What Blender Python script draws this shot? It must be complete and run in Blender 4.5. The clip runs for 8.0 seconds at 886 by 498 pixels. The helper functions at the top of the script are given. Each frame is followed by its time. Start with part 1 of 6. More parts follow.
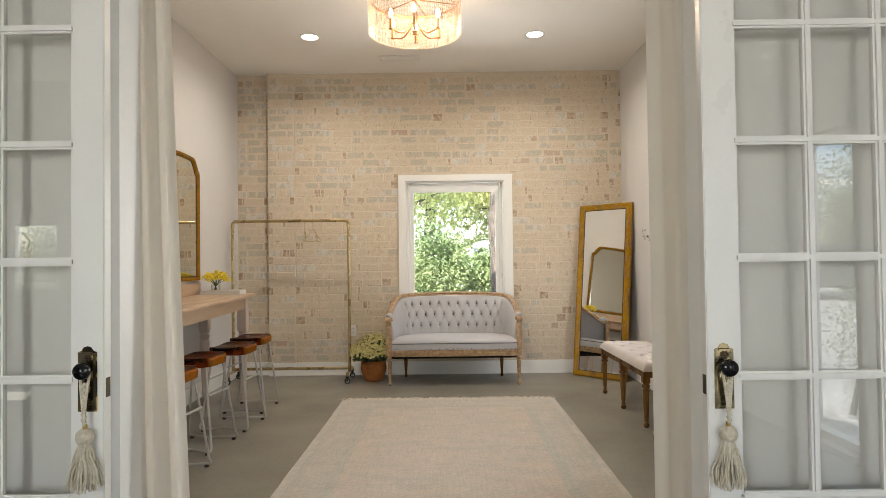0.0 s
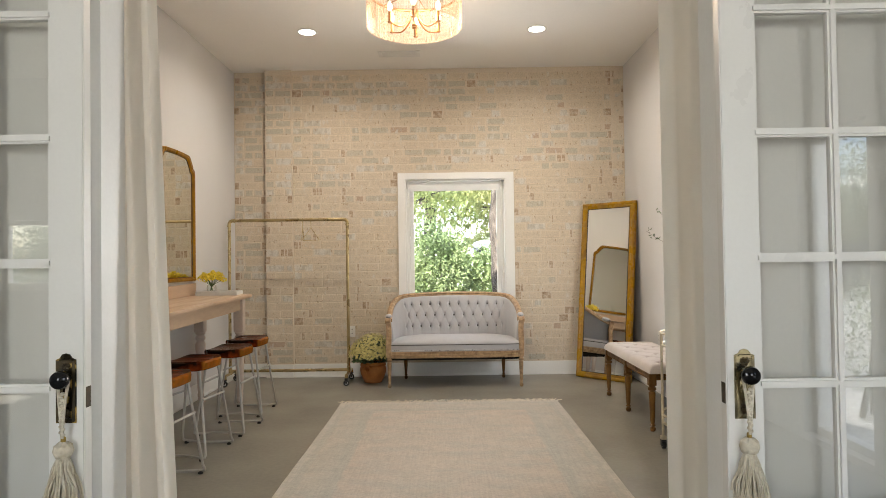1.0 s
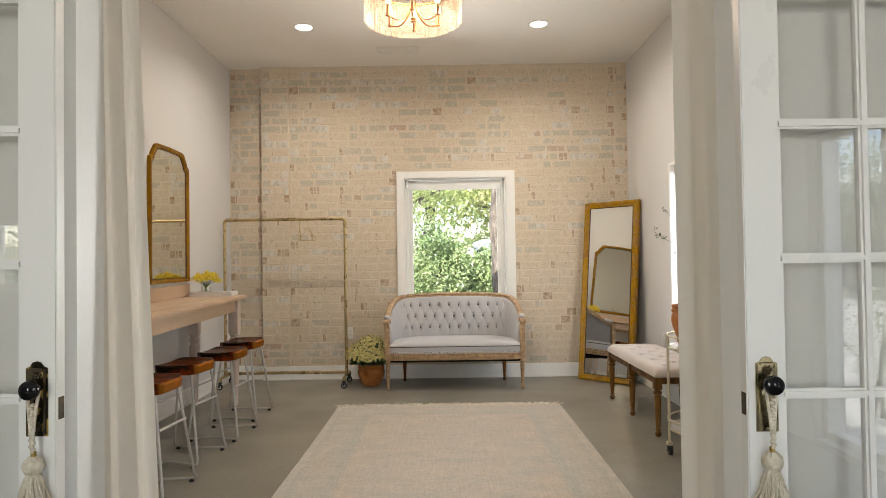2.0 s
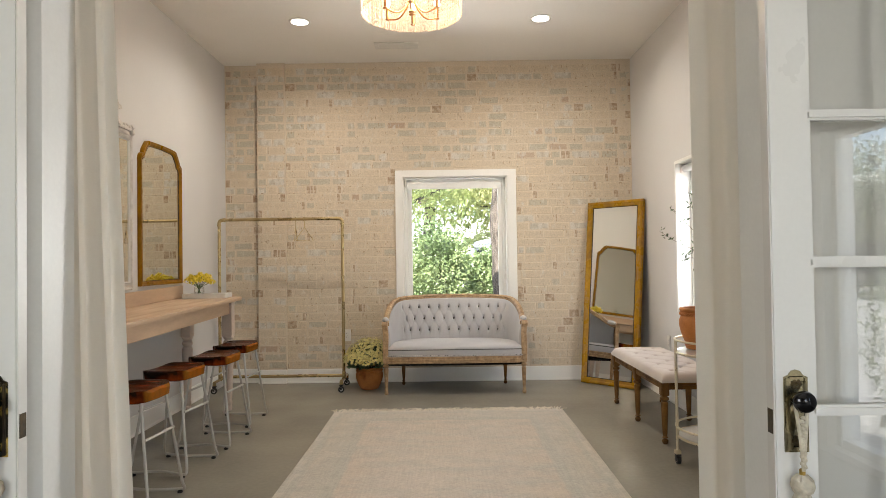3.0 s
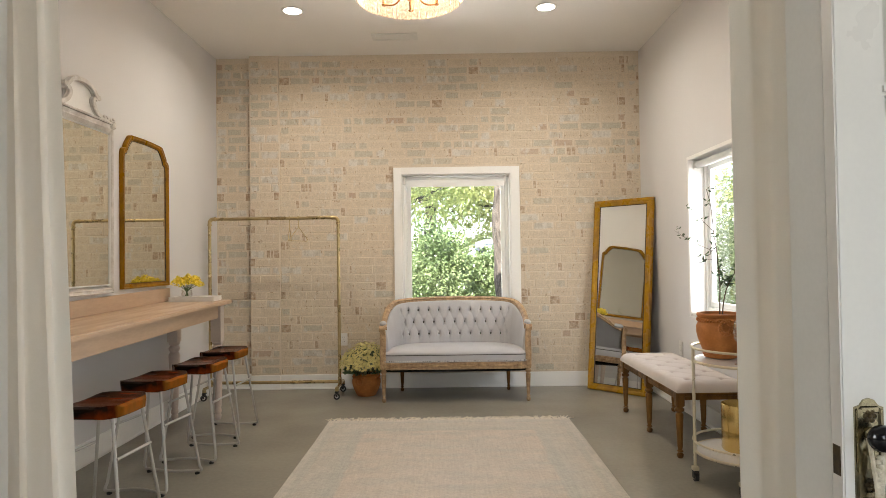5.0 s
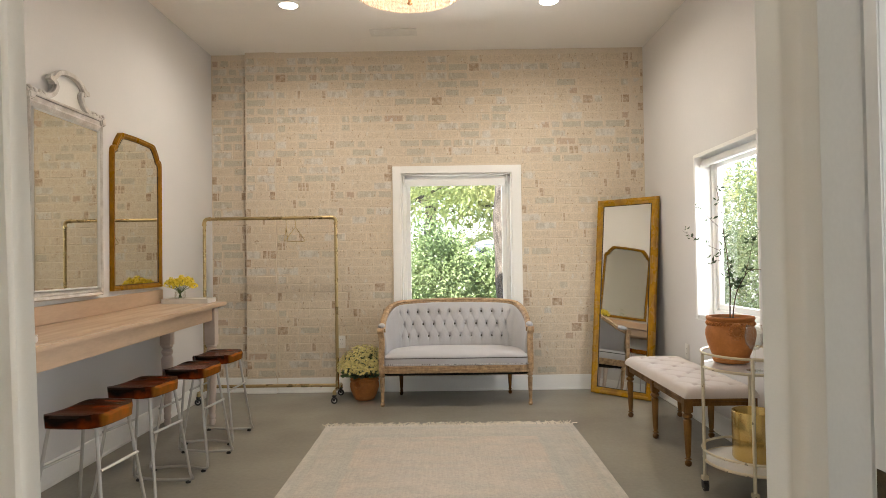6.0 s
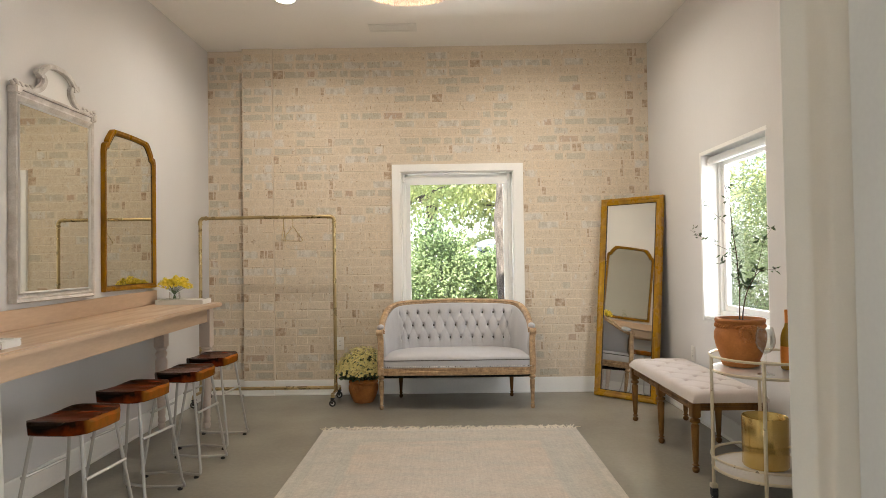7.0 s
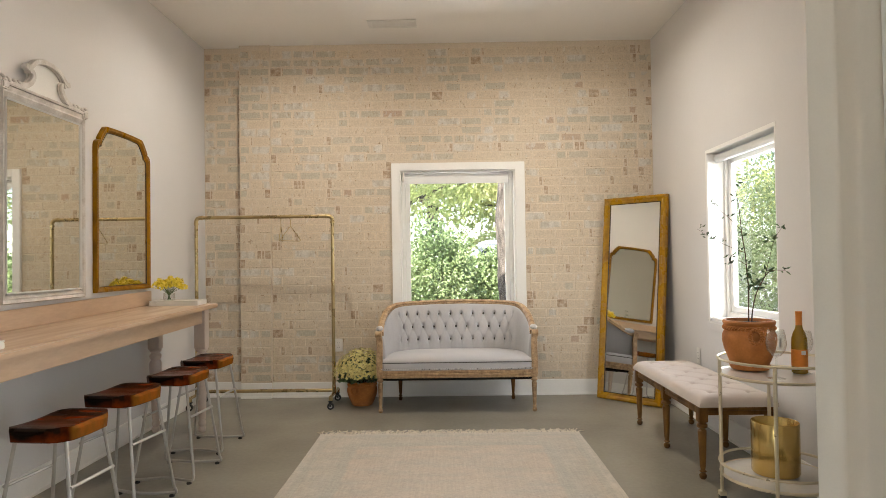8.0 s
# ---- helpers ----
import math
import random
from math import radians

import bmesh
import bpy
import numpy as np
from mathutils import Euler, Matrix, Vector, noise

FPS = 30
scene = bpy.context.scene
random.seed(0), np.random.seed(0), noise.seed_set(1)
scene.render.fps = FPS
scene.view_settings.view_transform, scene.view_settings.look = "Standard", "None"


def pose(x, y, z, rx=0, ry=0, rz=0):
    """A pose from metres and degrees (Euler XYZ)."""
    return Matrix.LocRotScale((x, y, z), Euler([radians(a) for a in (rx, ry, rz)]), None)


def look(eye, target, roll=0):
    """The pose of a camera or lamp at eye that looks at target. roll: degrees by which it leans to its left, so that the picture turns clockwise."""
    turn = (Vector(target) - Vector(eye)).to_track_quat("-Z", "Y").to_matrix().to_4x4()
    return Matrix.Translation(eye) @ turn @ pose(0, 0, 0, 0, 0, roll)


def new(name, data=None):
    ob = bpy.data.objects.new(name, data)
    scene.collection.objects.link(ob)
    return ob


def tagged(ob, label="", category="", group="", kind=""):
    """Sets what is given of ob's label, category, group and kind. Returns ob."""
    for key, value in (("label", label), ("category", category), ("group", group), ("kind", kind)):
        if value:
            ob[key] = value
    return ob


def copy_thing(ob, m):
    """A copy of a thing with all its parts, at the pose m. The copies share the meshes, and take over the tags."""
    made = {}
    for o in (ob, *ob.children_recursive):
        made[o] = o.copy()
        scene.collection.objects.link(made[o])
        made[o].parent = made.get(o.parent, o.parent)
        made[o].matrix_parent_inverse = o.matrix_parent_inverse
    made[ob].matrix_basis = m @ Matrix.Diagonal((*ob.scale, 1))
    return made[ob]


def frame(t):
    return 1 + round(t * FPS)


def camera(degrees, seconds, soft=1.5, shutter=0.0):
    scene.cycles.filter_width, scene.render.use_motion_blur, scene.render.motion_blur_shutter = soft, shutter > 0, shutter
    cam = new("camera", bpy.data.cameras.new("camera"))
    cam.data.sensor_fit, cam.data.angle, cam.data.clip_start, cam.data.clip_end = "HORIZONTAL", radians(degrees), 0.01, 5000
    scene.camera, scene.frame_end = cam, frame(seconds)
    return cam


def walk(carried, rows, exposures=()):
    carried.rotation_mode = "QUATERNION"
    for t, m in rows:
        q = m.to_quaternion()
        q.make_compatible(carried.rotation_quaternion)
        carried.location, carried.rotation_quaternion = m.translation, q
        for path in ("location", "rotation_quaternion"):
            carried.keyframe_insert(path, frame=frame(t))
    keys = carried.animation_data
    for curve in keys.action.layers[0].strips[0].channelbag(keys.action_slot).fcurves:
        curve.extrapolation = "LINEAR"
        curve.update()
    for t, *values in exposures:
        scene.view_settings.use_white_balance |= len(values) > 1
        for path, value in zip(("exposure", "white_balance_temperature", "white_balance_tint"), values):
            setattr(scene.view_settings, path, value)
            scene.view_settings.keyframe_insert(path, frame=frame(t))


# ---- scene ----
cam = camera(70.3, 8.0, soft=0.6)
PATH = [
    (0, (0.136, 0.038, 1.169), (0.13, 2.038, 1.209), -0.7),
    (0.5, (0.132, 0.096, 1.172), (0.126, 2.095, 1.21), -0.8),
    (1, (0.131, 0.15, 1.174), (0.125, 2.149, 1.211), -0.8),
    (1.5, (0.131, 0.206, 1.174), (0.126, 2.206, 1.211), -0.8),
    (3, (0.137, 0.408, 1.186), (0.131, 2.408, 1.222), -0.8),
    (3.5, (0.141, 0.477, 1.187), (0.133, 2.477, 1.223), -0.8),
    (4, (0.14, 0.539, 1.188), (0.133, 2.538, 1.224), -0.8),
    (4.5, (0.143, 0.599, 1.191), (0.134, 2.599, 1.227), -0.8),
    (6, (0.147, 0.787, 1.202), (0.136, 2.787, 1.238), -0.8),
    (6.5, (0.157, 0.844, 1.203), (0.142, 2.844, 1.239), -0.8),
    (7, (0.154, 0.894, 1.202), (0.139, 2.893, 1.238), -0.8),
    (7.5, (0.16, 0.94, 1.198), (0.142, 2.94, 1.235), -0.8),
    (8, (0.162, 0.991, 1.199), (0.143, 2.99, 1.237), -0.8),
]
walk(cam, [(t, look(eye, target, roll)) for t, eye, target, roll in PATH])
scene.view_settings.exposure = 2.4

CEILING = 3.16

# ---- world, sun and lamps ----
world = bpy.data.worlds.new("sky")
scene.world = world
world.use_nodes = True
wn = world.node_tree.nodes
sky = wn.new("ShaderNodeTexSky")
sky.sky_type, sky.sun_disc = "NISHITA", False
sky.sun_elevation, sky.sun_rotation = radians(48), radians(200)
world.node_tree.links.new(sky.outputs[0], wn["Background"].inputs[0])
wn["Background"].inputs[1].default_value = 0.14


def lamp(name, kind, m, energy, color, **settings):
    data = bpy.data.lights.new(name, kind)
    data.energy, data.color = energy, color
    for key, value in settings.items():
        if key == "size":
            data.size = value
        elif key == "size_y":
            data.shape, data.size_y = "RECTANGLE", value
        elif key == "disk":
            data.shape, data.size = "DISK", value
        elif key == "spread":
            data.spread = value
        elif key == "angle":
            data.angle = value
        elif key == "radius":
            data.shadow_soft_size = value
        elif key == "spot":
            data.spot_size, data.spot_blend = value
    ob = new(name, data)
    ob.matrix_world = m
    return ob


SUN_FROM = Vector((-0.35, -0.95, 1.13))
lamp("sun", "SUN", look(SUN_FROM * 10, (0, 0, 0)), 5.0, (1.0, 0.95, 0.86), angle=radians(0.5))
# daylight through the window openings, and lamps added at the front room's rear wall
DAY = (0.98, 0.98, 0.96)
COOL = (0.935, 0.955, 1.0)
lamp("daylight_back", "AREA", look((0.24, 8.0, 0.25), (0.24, 5.2, 2.9)), 16, DAY, size=1.6, size_y=0.8)
lamp("daylight_back_slant", "AREA", look((-1.15, 8.3, 1.75), (2.0, 4.0, 1.2)), 9, DAY, size=0.9, size_y=1.3)
lamp("daylight_side", "AREA", look((3.0, 3.75, 1.75), (0.6, 5.7, 0.8)), 13, (1.0, 0.97, 0.92), size=1.5, size_y=1.5)
lamp("daylight_side_slant", "AREA", look((3.6, 6.2, 1.4), (-0.9, 2.1, 1.2)), 64, (0.98, 0.98, 0.98), size=1.4, size_y=1.5)
# fill lamps for doors and curtains, in rear windows added to carry them
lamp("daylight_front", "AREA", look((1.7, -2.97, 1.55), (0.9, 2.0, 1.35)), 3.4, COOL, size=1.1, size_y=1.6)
lamp("front_west_fill", "AREA", look((-1.9, -2.97, 1.55), (2.0, 1.2, 1.2)), 10.8, (0.97, 0.985, 0.955), size=0.9, size_y=1.6)
lamp("daylight_front_side", "AREA", look((4.0, -0.4, 3.3), (1.0, -0.4, 0.4)), 24, COOL, size=2.4, size_y=1.4)
# thin strip lamp added before the rear wall, for a streak in the back pane
lamp("front_strip_lamp", "AREA", look((0.93, -2.97, 1.95), (0.93, 5, 1.6)), 1.0, DAY, size=1.15, size_y=0.08)
WARM = (1.0, 0.92, 0.81)
for sx, sy in ((-1.03, 5.535), (0.95, 5.54)):
    lamp("downlight_lamp", "AREA", pose(sx, sy, CEILING - 0.005), 2.72, WARM, disk=0.132, spread=radians(155))
lamp("chandelier_lamp", "POINT", pose(-0.053, 4.39, 2.86), 4.5, (1.0, 0.80, 0.60), radius=0.12)

# ---- helpers for meshes ----


def obj(name, bm, material, smooth=True, angle=35):
    me = bpy.data.meshes.new(name)
    bm.normal_update()
    if smooth:
        for f in bm.faces:
            f.smooth = True
        for e in bm.edges:
            if len(e.link_faces) == 2 and e.calc_face_angle(0) > radians(angle):
                e.smooth = False
    bm.to_mesh(me)
    bm.free()
    if material:
        me.materials.append(material)
    return new(name, me)


def part(name, bm, material, parent, label="", smooth=True, m=None):
    ob = obj(name, bm, material, smooth)
    ob.parent = parent
    if m is not None:
        ob.matrix_local = m
    if label:
        tagged(ob, label)
    return ob


def same_part(ob, parent, m):
    """One more part on the mesh of ob."""
    twin = new(ob.name.split(".")[0], ob.data)
    twin.parent = parent
    twin.matrix_local = m
    return twin


def thing(name, m, label, category, group=""):
    ob = new(name)
    ob.empty_display_size = 0.1
    ob.matrix_world = m
    return tagged(ob, label, category, group)


def setting(ob, label, category):
    return tagged(ob, label, category, kind="structure")


def box(x0, x1, y0, y1, z0, z1, bevel=0.0, bm=None, seg=2):
    bm2 = bmesh.new()
    bmesh.ops.create_cube(bm2, size=1)
    bmesh.ops.scale(bm2, vec=(x1 - x0, y1 - y0, z1 - z0), verts=bm2.verts)
    bmesh.ops.translate(bm2, vec=((x0 + x1) / 2, (y0 + y1) / 2, (z0 + z1) / 2), verts=bm2.verts)
    if bevel:
        bmesh.ops.bevel(bm2, geom=bm2.edges[:], offset=bevel, segments=seg, affect="EDGES", clamp_overlap=True)
    return join(bm, bm2)


def join(bm, extra, m=None):
    """Adds the bmesh extra, moved by m, to bm."""
    if m is not None:
        extra.transform(m)
    if bm is None:
        return extra
    me = bpy.data.meshes.new("joined")
    extra.to_mesh(me)
    extra.free()
    bm.from_mesh(me)
    bpy.data.meshes.remove(me)
    return bm


def grid_faces(bm, rows, close_u=False, close_v=False):
    n, k = len(rows), len(rows[0])
    for i in range(n if close_v else n - 1):
        for j in range(k if close_u else k - 1):
            a, b = rows[i], rows[(i + 1) % n]
            bm.faces.new((a[j], a[(j + 1) % k], b[(j + 1) % k], b[j]))


def lathe(profile, seg=24, bm=None, x=0, y=0, z=0, squash=1.0, cap=True):
    bm2 = bmesh.new()
    rows = []
    for r, h in profile:
        rows.append([bm2.verts.new((x + r * math.cos(2 * math.pi * k / seg), y + squash * r * math.sin(2 * math.pi * k / seg), z + h)) for k in range(seg)])
    grid_faces(bm2, rows, close_u=True)
    if cap and profile[0][0] > 1e-4:
        bm2.faces.new(rows[0][::-1])
    if cap and profile[-1][0] > 1e-4:
        bm2.faces.new(rows[-1])
    bmesh.ops.remove_doubles(bm2, verts=bm2.verts, dist=1e-5)
    return join(bm, bm2)


def spline(points, n, closed=False):
    """Catmull-Rom through the points, n samples to a span."""
    p = [Vector(q) for q in points]
    out = []
    spans = len(p) if closed else len(p) - 1
    for i in range(spans):
        if closed:
            a, b, c, d = p[i - 1], p[i], p[(i + 1) % len(p)], p[(i + 2) % len(p)]
        else:
            b, c = p[i], p[i + 1]
            a = p[i - 1] if i else b * 2 - c
            d = p[i + 2] if i + 2 < len(p) else c * 2 - b
        for k in range(n):
            t = k / n
            out.append(0.5 * (2 * b + (c - a) * t + (2 * a - 5 * b + 4 * c - d) * t * t + (3 * b - a - 3 * c + d) * t ** 3))
    if not closed:
        out.append(p[-1])
    return out


def sweep(path, section, bm=None, closed=False, up=(0, 0, 1), scale=None):
    """Sweeps a closed section of (across, upward) points along a path."""
    bm2 = bmesh.new()
    n = len(path)
    rows = []
    for i, p in enumerate(path):
        p = Vector(p)
        a = Vector(path[i - 1]) if (i or closed) else p
        b = Vector(path[(i + 1) % n]) if (i < n - 1 or closed) else p
        t = (b - a).normalized()
        u = Vector(up)
        if abs(t.dot(u)) > 0.98:
            u = Vector((0, 1, 0)) if abs(t.y) < 0.9 else Vector((1, 0, 0))
        side = t.cross(u).normalized()
        top = side.cross(t).normalized()
        f = scale(i / max(1, n - 1)) if scale else 1.0
        rows.append([bm2.verts.new(p + side * (s * f) + top * (h * f)) for s, h in section])
    grid_faces(bm2, rows, close_u=True, close_v=closed)
    if not closed:
        bm2.faces.new(rows[0][::-1])
        bm2.faces.new(rows[-1])
    bmesh.ops.recalc_face_normals(bm2, faces=bm2.faces[:])
    return join(bm, bm2)


def tube(path, r, seg=10, bm=None, closed=False, scale=None):
    """A round rod along a path, with a frame carried along it."""
    bm2 = bmesh.new()
    n = len(path)
    pts = [Vector(p) for p in path]
    tangents = []
    for i in range(n):
        a = pts[i - 1] if (i or closed) else pts[i]
        b = pts[(i + 1) % n] if (i < n - 1 or closed) else pts[i]
        tangents.append((b - a).normalized())
    ref = Vector((0, 0, 1)) if abs(tangents[0].z) < 0.9 else Vector((1, 0, 0))
    side = tangents[0].cross(ref).normalized()
    rows = []
    for i in range(n):
        side = (side - tangents[i] * side.dot(tangents[i])).normalized()
        top = side.cross(tangents[i])
        f = scale(i / max(1, n - 1)) if scale else 1.0
        rows.append([bm2.verts.new(pts[i] + (side * math.cos(2 * math.pi * k / seg) + top * math.sin(2 * math.pi * k / seg)) * r * f) for k in range(seg)])
    grid_faces(bm2, rows, close_u=True, close_v=closed)
    if not closed:
        bm2.faces.new(rows[0][::-1])
        bm2.faces.new(rows[-1])
    bmesh.ops.recalc_face_normals(bm2, faces=bm2.faces[:])
    return join(bm, bm2)


def ring(r, thick, z=0, x=0, y=0, seg=48, bm=None, squash=1.0):
    return tube([(x + r * math.cos(2 * math.pi * k / seg), y + squash * r * math.sin(2 * math.pi * k / seg), z) for k in range(seg)], thick, 8, bm, closed=True)


def ball(r, x=0, y=0, z=0, seg=12, bm=None, squash=(1, 1, 1)):
    bm2 = bmesh.new()
    bmesh.ops.create_uvsphere(bm2, u_segments=seg, v_segments=max(6, seg // 2 + 2), radius=r)
    bmesh.ops.scale(bm2, vec=squash, verts=bm2.verts)
    bmesh.ops.translate(bm2, vec=(x, y, z), verts=bm2.verts)
    return join(bm, bm2)


def extrude_outline(outline, depth, bm=None):
    """A flat outline of (x, z) points, made thick along y from 0 to depth."""
    bm2 = bmesh.new()
    a = [bm2.verts.new((x, 0, z)) for x, z in outline]
    b = [bm2.verts.new((x, depth, z)) for x, z in outline]
    bm2.faces.new(a)
    bm2.faces.new(b[::-1])
    n = len(a)
    for i in range(n):
        bm2.faces.new((a[i], b[i], b[(i + 1) % n], a[(i + 1) % n]))
    bmesh.ops.recalc_face_normals(bm2, faces=bm2.faces[:])
    return join(bm, bm2)


# ---- materials ----


def mat(name, color, rough=0.6, metal=0.0, other=None, mix=0.5, scale=6.0, stretch=(1, 1, 1), bump=0.0, bump_scale=80.0, bump_dist=0.002,
        fine=0.06, fine_scale=90.0, spec=0.5, coat=0.0, sheen=0.0, rough_var=0.1, subsurface=0.0, detail=5.0, span=(0.35, 0.68)):
    """Principled with large stains (color to other), fine grain, uneven gloss and relief."""
    m = bpy.data.materials.new(name)
    m.use_nodes = True
    nt = m.node_tree
    nodes, link = nt.nodes, nt.links.new
    bs = nodes["Principled BSDF"]
    bs.inputs["Metallic"].default_value = metal
    bs.inputs["Specular IOR Level"].default_value = spec
    bs.inputs["Coat Weight"].default_value = coat
    bs.inputs["Sheen Weight"].default_value = sheen
    bs.inputs["Subsurface Weight"].default_value = subsurface
    tc = nodes.new("ShaderNodeTexCoord")
    mp = nodes.new("ShaderNodeMapping")
    mp.inputs["Scale"].default_value = stretch
    link(tc.outputs["Object"], mp.inputs[0])
    big = nodes.new("ShaderNodeTexNoise")
    big.inputs["Scale"].default_value, big.inputs["Detail"].default_value = scale, detail
    link(mp.outputs[0], big.inputs["Vector"])
    ramp = nodes.new("ShaderNodeMapRange")
    ramp.inputs["From Min"].default_value, ramp.inputs["From Max"].default_value = span
    link(big.outputs[0], ramp.inputs[0])
    mixer = nodes.new("ShaderNodeMix")
    mixer.data_type = "RGBA"
    other = other or tuple(c * 0.86 for c in color)
    mixer.inputs[6].default_value = (*color, 1)
    mixer.inputs[7].default_value = (*[d * mix + c * (1 - mix) for c, d in zip(color, other)], 1)
    link(ramp.outputs[0], mixer.inputs[0])
    small = nodes.new("ShaderNodeTexNoise")
    small.inputs["Scale"].default_value, small.inputs["Detail"].default_value = fine_scale, 4.0
    link(mp.outputs[0], small.inputs["Vector"])
    gain = nodes.new("ShaderNodeMapRange")
    gain.inputs["From Min"].default_value, gain.inputs["From Max"].default_value = 0.25, 0.75
    gain.inputs["To Min"].default_value, gain.inputs["To Max"].default_value = 1 - fine, 1 + fine
    link(small.outputs[0], gain.inputs[0])
    mul = nodes.new("ShaderNodeMix")
    mul.data_type, mul.blend_type = "RGBA", "MULTIPLY"
    mul.inputs[0].default_value = 1.0
    link(mixer.outputs[2], mul.inputs[6])
    link(gain.outputs[0], mul.inputs[7])
    link(mul.outputs[2], bs.inputs["Base Color"])
    rr = nodes.new("ShaderNodeMapRange")
    rr.inputs["From Min"].default_value, rr.inputs["From Max"].default_value = 0.3, 0.7
    rr.inputs["To Min"].default_value, rr.inputs["To Max"].default_value = max(0.02, rough - rough_var), min(1, rough + rough_var)
    link(big.outputs[0], rr.inputs[0])
    link(rr.outputs[0], bs.inputs["Roughness"])
    if bump:
        bn = nodes.new("ShaderNodeTexNoise")
        bn.inputs["Scale"].default_value, bn.inputs["Detail"].default_value = bump_scale, 4.0
        link(mp.outputs[0], bn.inputs["Vector"])
        bp = nodes.new("ShaderNodeBump")
        bp.inputs["Strength"].default_value, bp.inputs["Distance"].default_value = bump, bump_dist
        link(bn.outputs[0], bp.inputs["Height"])
        link(bp.outputs[0], bs.inputs["Normal"])
    return m


def glass(name, tint=(1, 1, 1), ior=1.5, rough=0.0):
    """A thin pane: clear, with the gloss of glass."""
    m = bpy.data.materials.new(name)
    m.use_nodes = True
    nt = m.node_tree
    nt.nodes.remove(nt.nodes["Principled BSDF"])
    tr, gl, fr, mx = (nt.nodes.new(k) for k in ("ShaderNodeBsdfTransparent", "ShaderNodeBsdfGlossy", "ShaderNodeFresnel", "ShaderNodeMixShader"))
    tr.inputs[0].default_value = (*tint, 1)
    gl.inputs["Roughness"].default_value = rough
    fr.inputs[0].default_value = ior
    for a, b in ((fr.outputs[0], mx.inputs[0]), (tr.outputs[0], mx.inputs[1]), (gl.outputs[0], mx.inputs[2]), (mx.outputs[0], nt.nodes["Material Output"].inputs[0])):
        nt.links.new(a, b)
    return m


def emitter(name, color, strength):
    m = bpy.data.materials.new(name)
    m.use_nodes = True
    bs = m.node_tree.nodes["Principled BSDF"]
    bs.inputs["Base Color"].default_value = (0.8, 0.8, 0.8, 1)
    bs.inputs["Emission Color"].default_value = (*color, 1)
    bs.inputs["Emission Strength"].default_value = strength
    return m


def brick_material(name, core, reach, streak):
    """Limewashed brick: cream wash that covers the edges, the brick's own tone showing through towards its middle.
    reach: how far the middle is worn through; streak: how much thick white wash is left on it."""
    m = bpy.data.materials.new(name)
    m.use_nodes = True
    nt = m.node_tree
    nodes, link = nt.nodes, nt.links.new
    bs = nodes["Principled BSDF"]
    geo = nodes.new("ShaderNodeNewGeometry")
    rnd = nodes.new("ShaderNodeObjectInfo").outputs["Random"]

    def noise_at(scale, detail, stretch, at=(0, 0, 0)):
        mp = nodes.new("ShaderNodeMapping")
        mp.inputs["Scale"].default_value, mp.inputs["Location"].default_value = stretch, at
        link(geo.outputs["Position"], mp.inputs[0])
        nz = nodes.new("ShaderNodeTexNoise")
        nz.inputs["Scale"].default_value, nz.inputs["Detail"].default_value = scale, detail
        link(mp.outputs[0], nz.inputs["Vector"])
        return nz.outputs[0]

    def span(value, a, b, c, d):
        mr = nodes.new("ShaderNodeMapRange")
        for k, q in zip(("From Min", "From Max", "To Min", "To Max"), (a, b, c, d)):
            mr.inputs[k].default_value = q
        link(value, mr.inputs[0])
        return mr.outputs[0]

    def blend(fac, low, high, kind="MIX"):
        mx = nodes.new("ShaderNodeMix")
        mx.data_type, mx.blend_type = "RGBA", kind
        for slot, q in ((0, fac), (6, low), (7, high)):
            if isinstance(q, float):
                mx.inputs[slot].default_value = q
            elif isinstance(q, tuple):
                mx.inputs[slot].default_value = (*q, 1)
            else:
                link(q, mx.inputs[slot])
        return mx.outputs[2]
    # the wash itself drifts between peach and cream over the wall
    drift = span(noise_at(2.2, 3.0, (1, 1, 1.6)), 0.35, 0.65, 0.0, 1.0)
    wash = blend(drift, (0.635, 0.532, 0.40), (0.63, 0.54, 0.42))
    tone = blend(span(rnd, 0.0, 1.0, 0.0, 1.0), core, tuple(0.6 * c + 0.4 * w for c, w in zip(core, (0.58, 0.505, 0.41))))
    wear = nodes.new("ShaderNodeAttribute")
    wear.attribute_name = "wear"
    both = nodes.new("ShaderNodeMath")
    both.operation = "MULTIPLY_ADD"
    both.inputs[1].default_value = 0.9
    link(noise_at(15.0, 3.0, (1.5, 1.0, 0.8)), both.inputs[0])
    link(wear.outputs["Fac"], both.inputs[2])
    shown = span(both.outputs[0], 0.98 - reach, 1.26 - reach, 0.0, 0.85)
    colour = blend(shown, wash, tone)
    # thick white wash in upright strokes, bare brown specks
    white = span(noise_at(14.0, 5.0, (1.6, 1.0, 0.75), (4.0, 0, 1.0)), 0.62 - streak, 0.74 - streak, 0.0, 0.75)
    colour = blend(white, colour, (0.64, 0.605, 0.545))
    # brown edges where the wash has flaked
    flake = nodes.new("ShaderNodeMath")
    flake.operation = "MULTIPLY_ADD"
    flake.inputs[1].default_value = -0.30
    link(wear.outputs["Fac"], flake.inputs[0])
    link(noise_at(21.0, 4.0, (1.4, 1.0, 0.9), (11.0, 0, 7.0)), flake.inputs[2])
    colour = blend(span(flake.outputs[0], 0.605, 0.655, 0.0, 0.75), colour, (0.32, 0.225, 0.145))
    speck = span(noise_at(30.0, 4.0, (1.7, 1.0, 0.8), (31.0, 3.1, 0)), 0.645, 0.70, 0.0, 0.6)
    colour = blend(speck, colour, (0.34, 0.235, 0.15))
    grain = noise_at(75.0, 6.0, (1, 1, 1))
    colour = blend(1.0, colour, span(grain, 0.3, 0.7, 0.87, 1.09), "MULTIPLY")
    link(colour, bs.inputs["Base Color"])
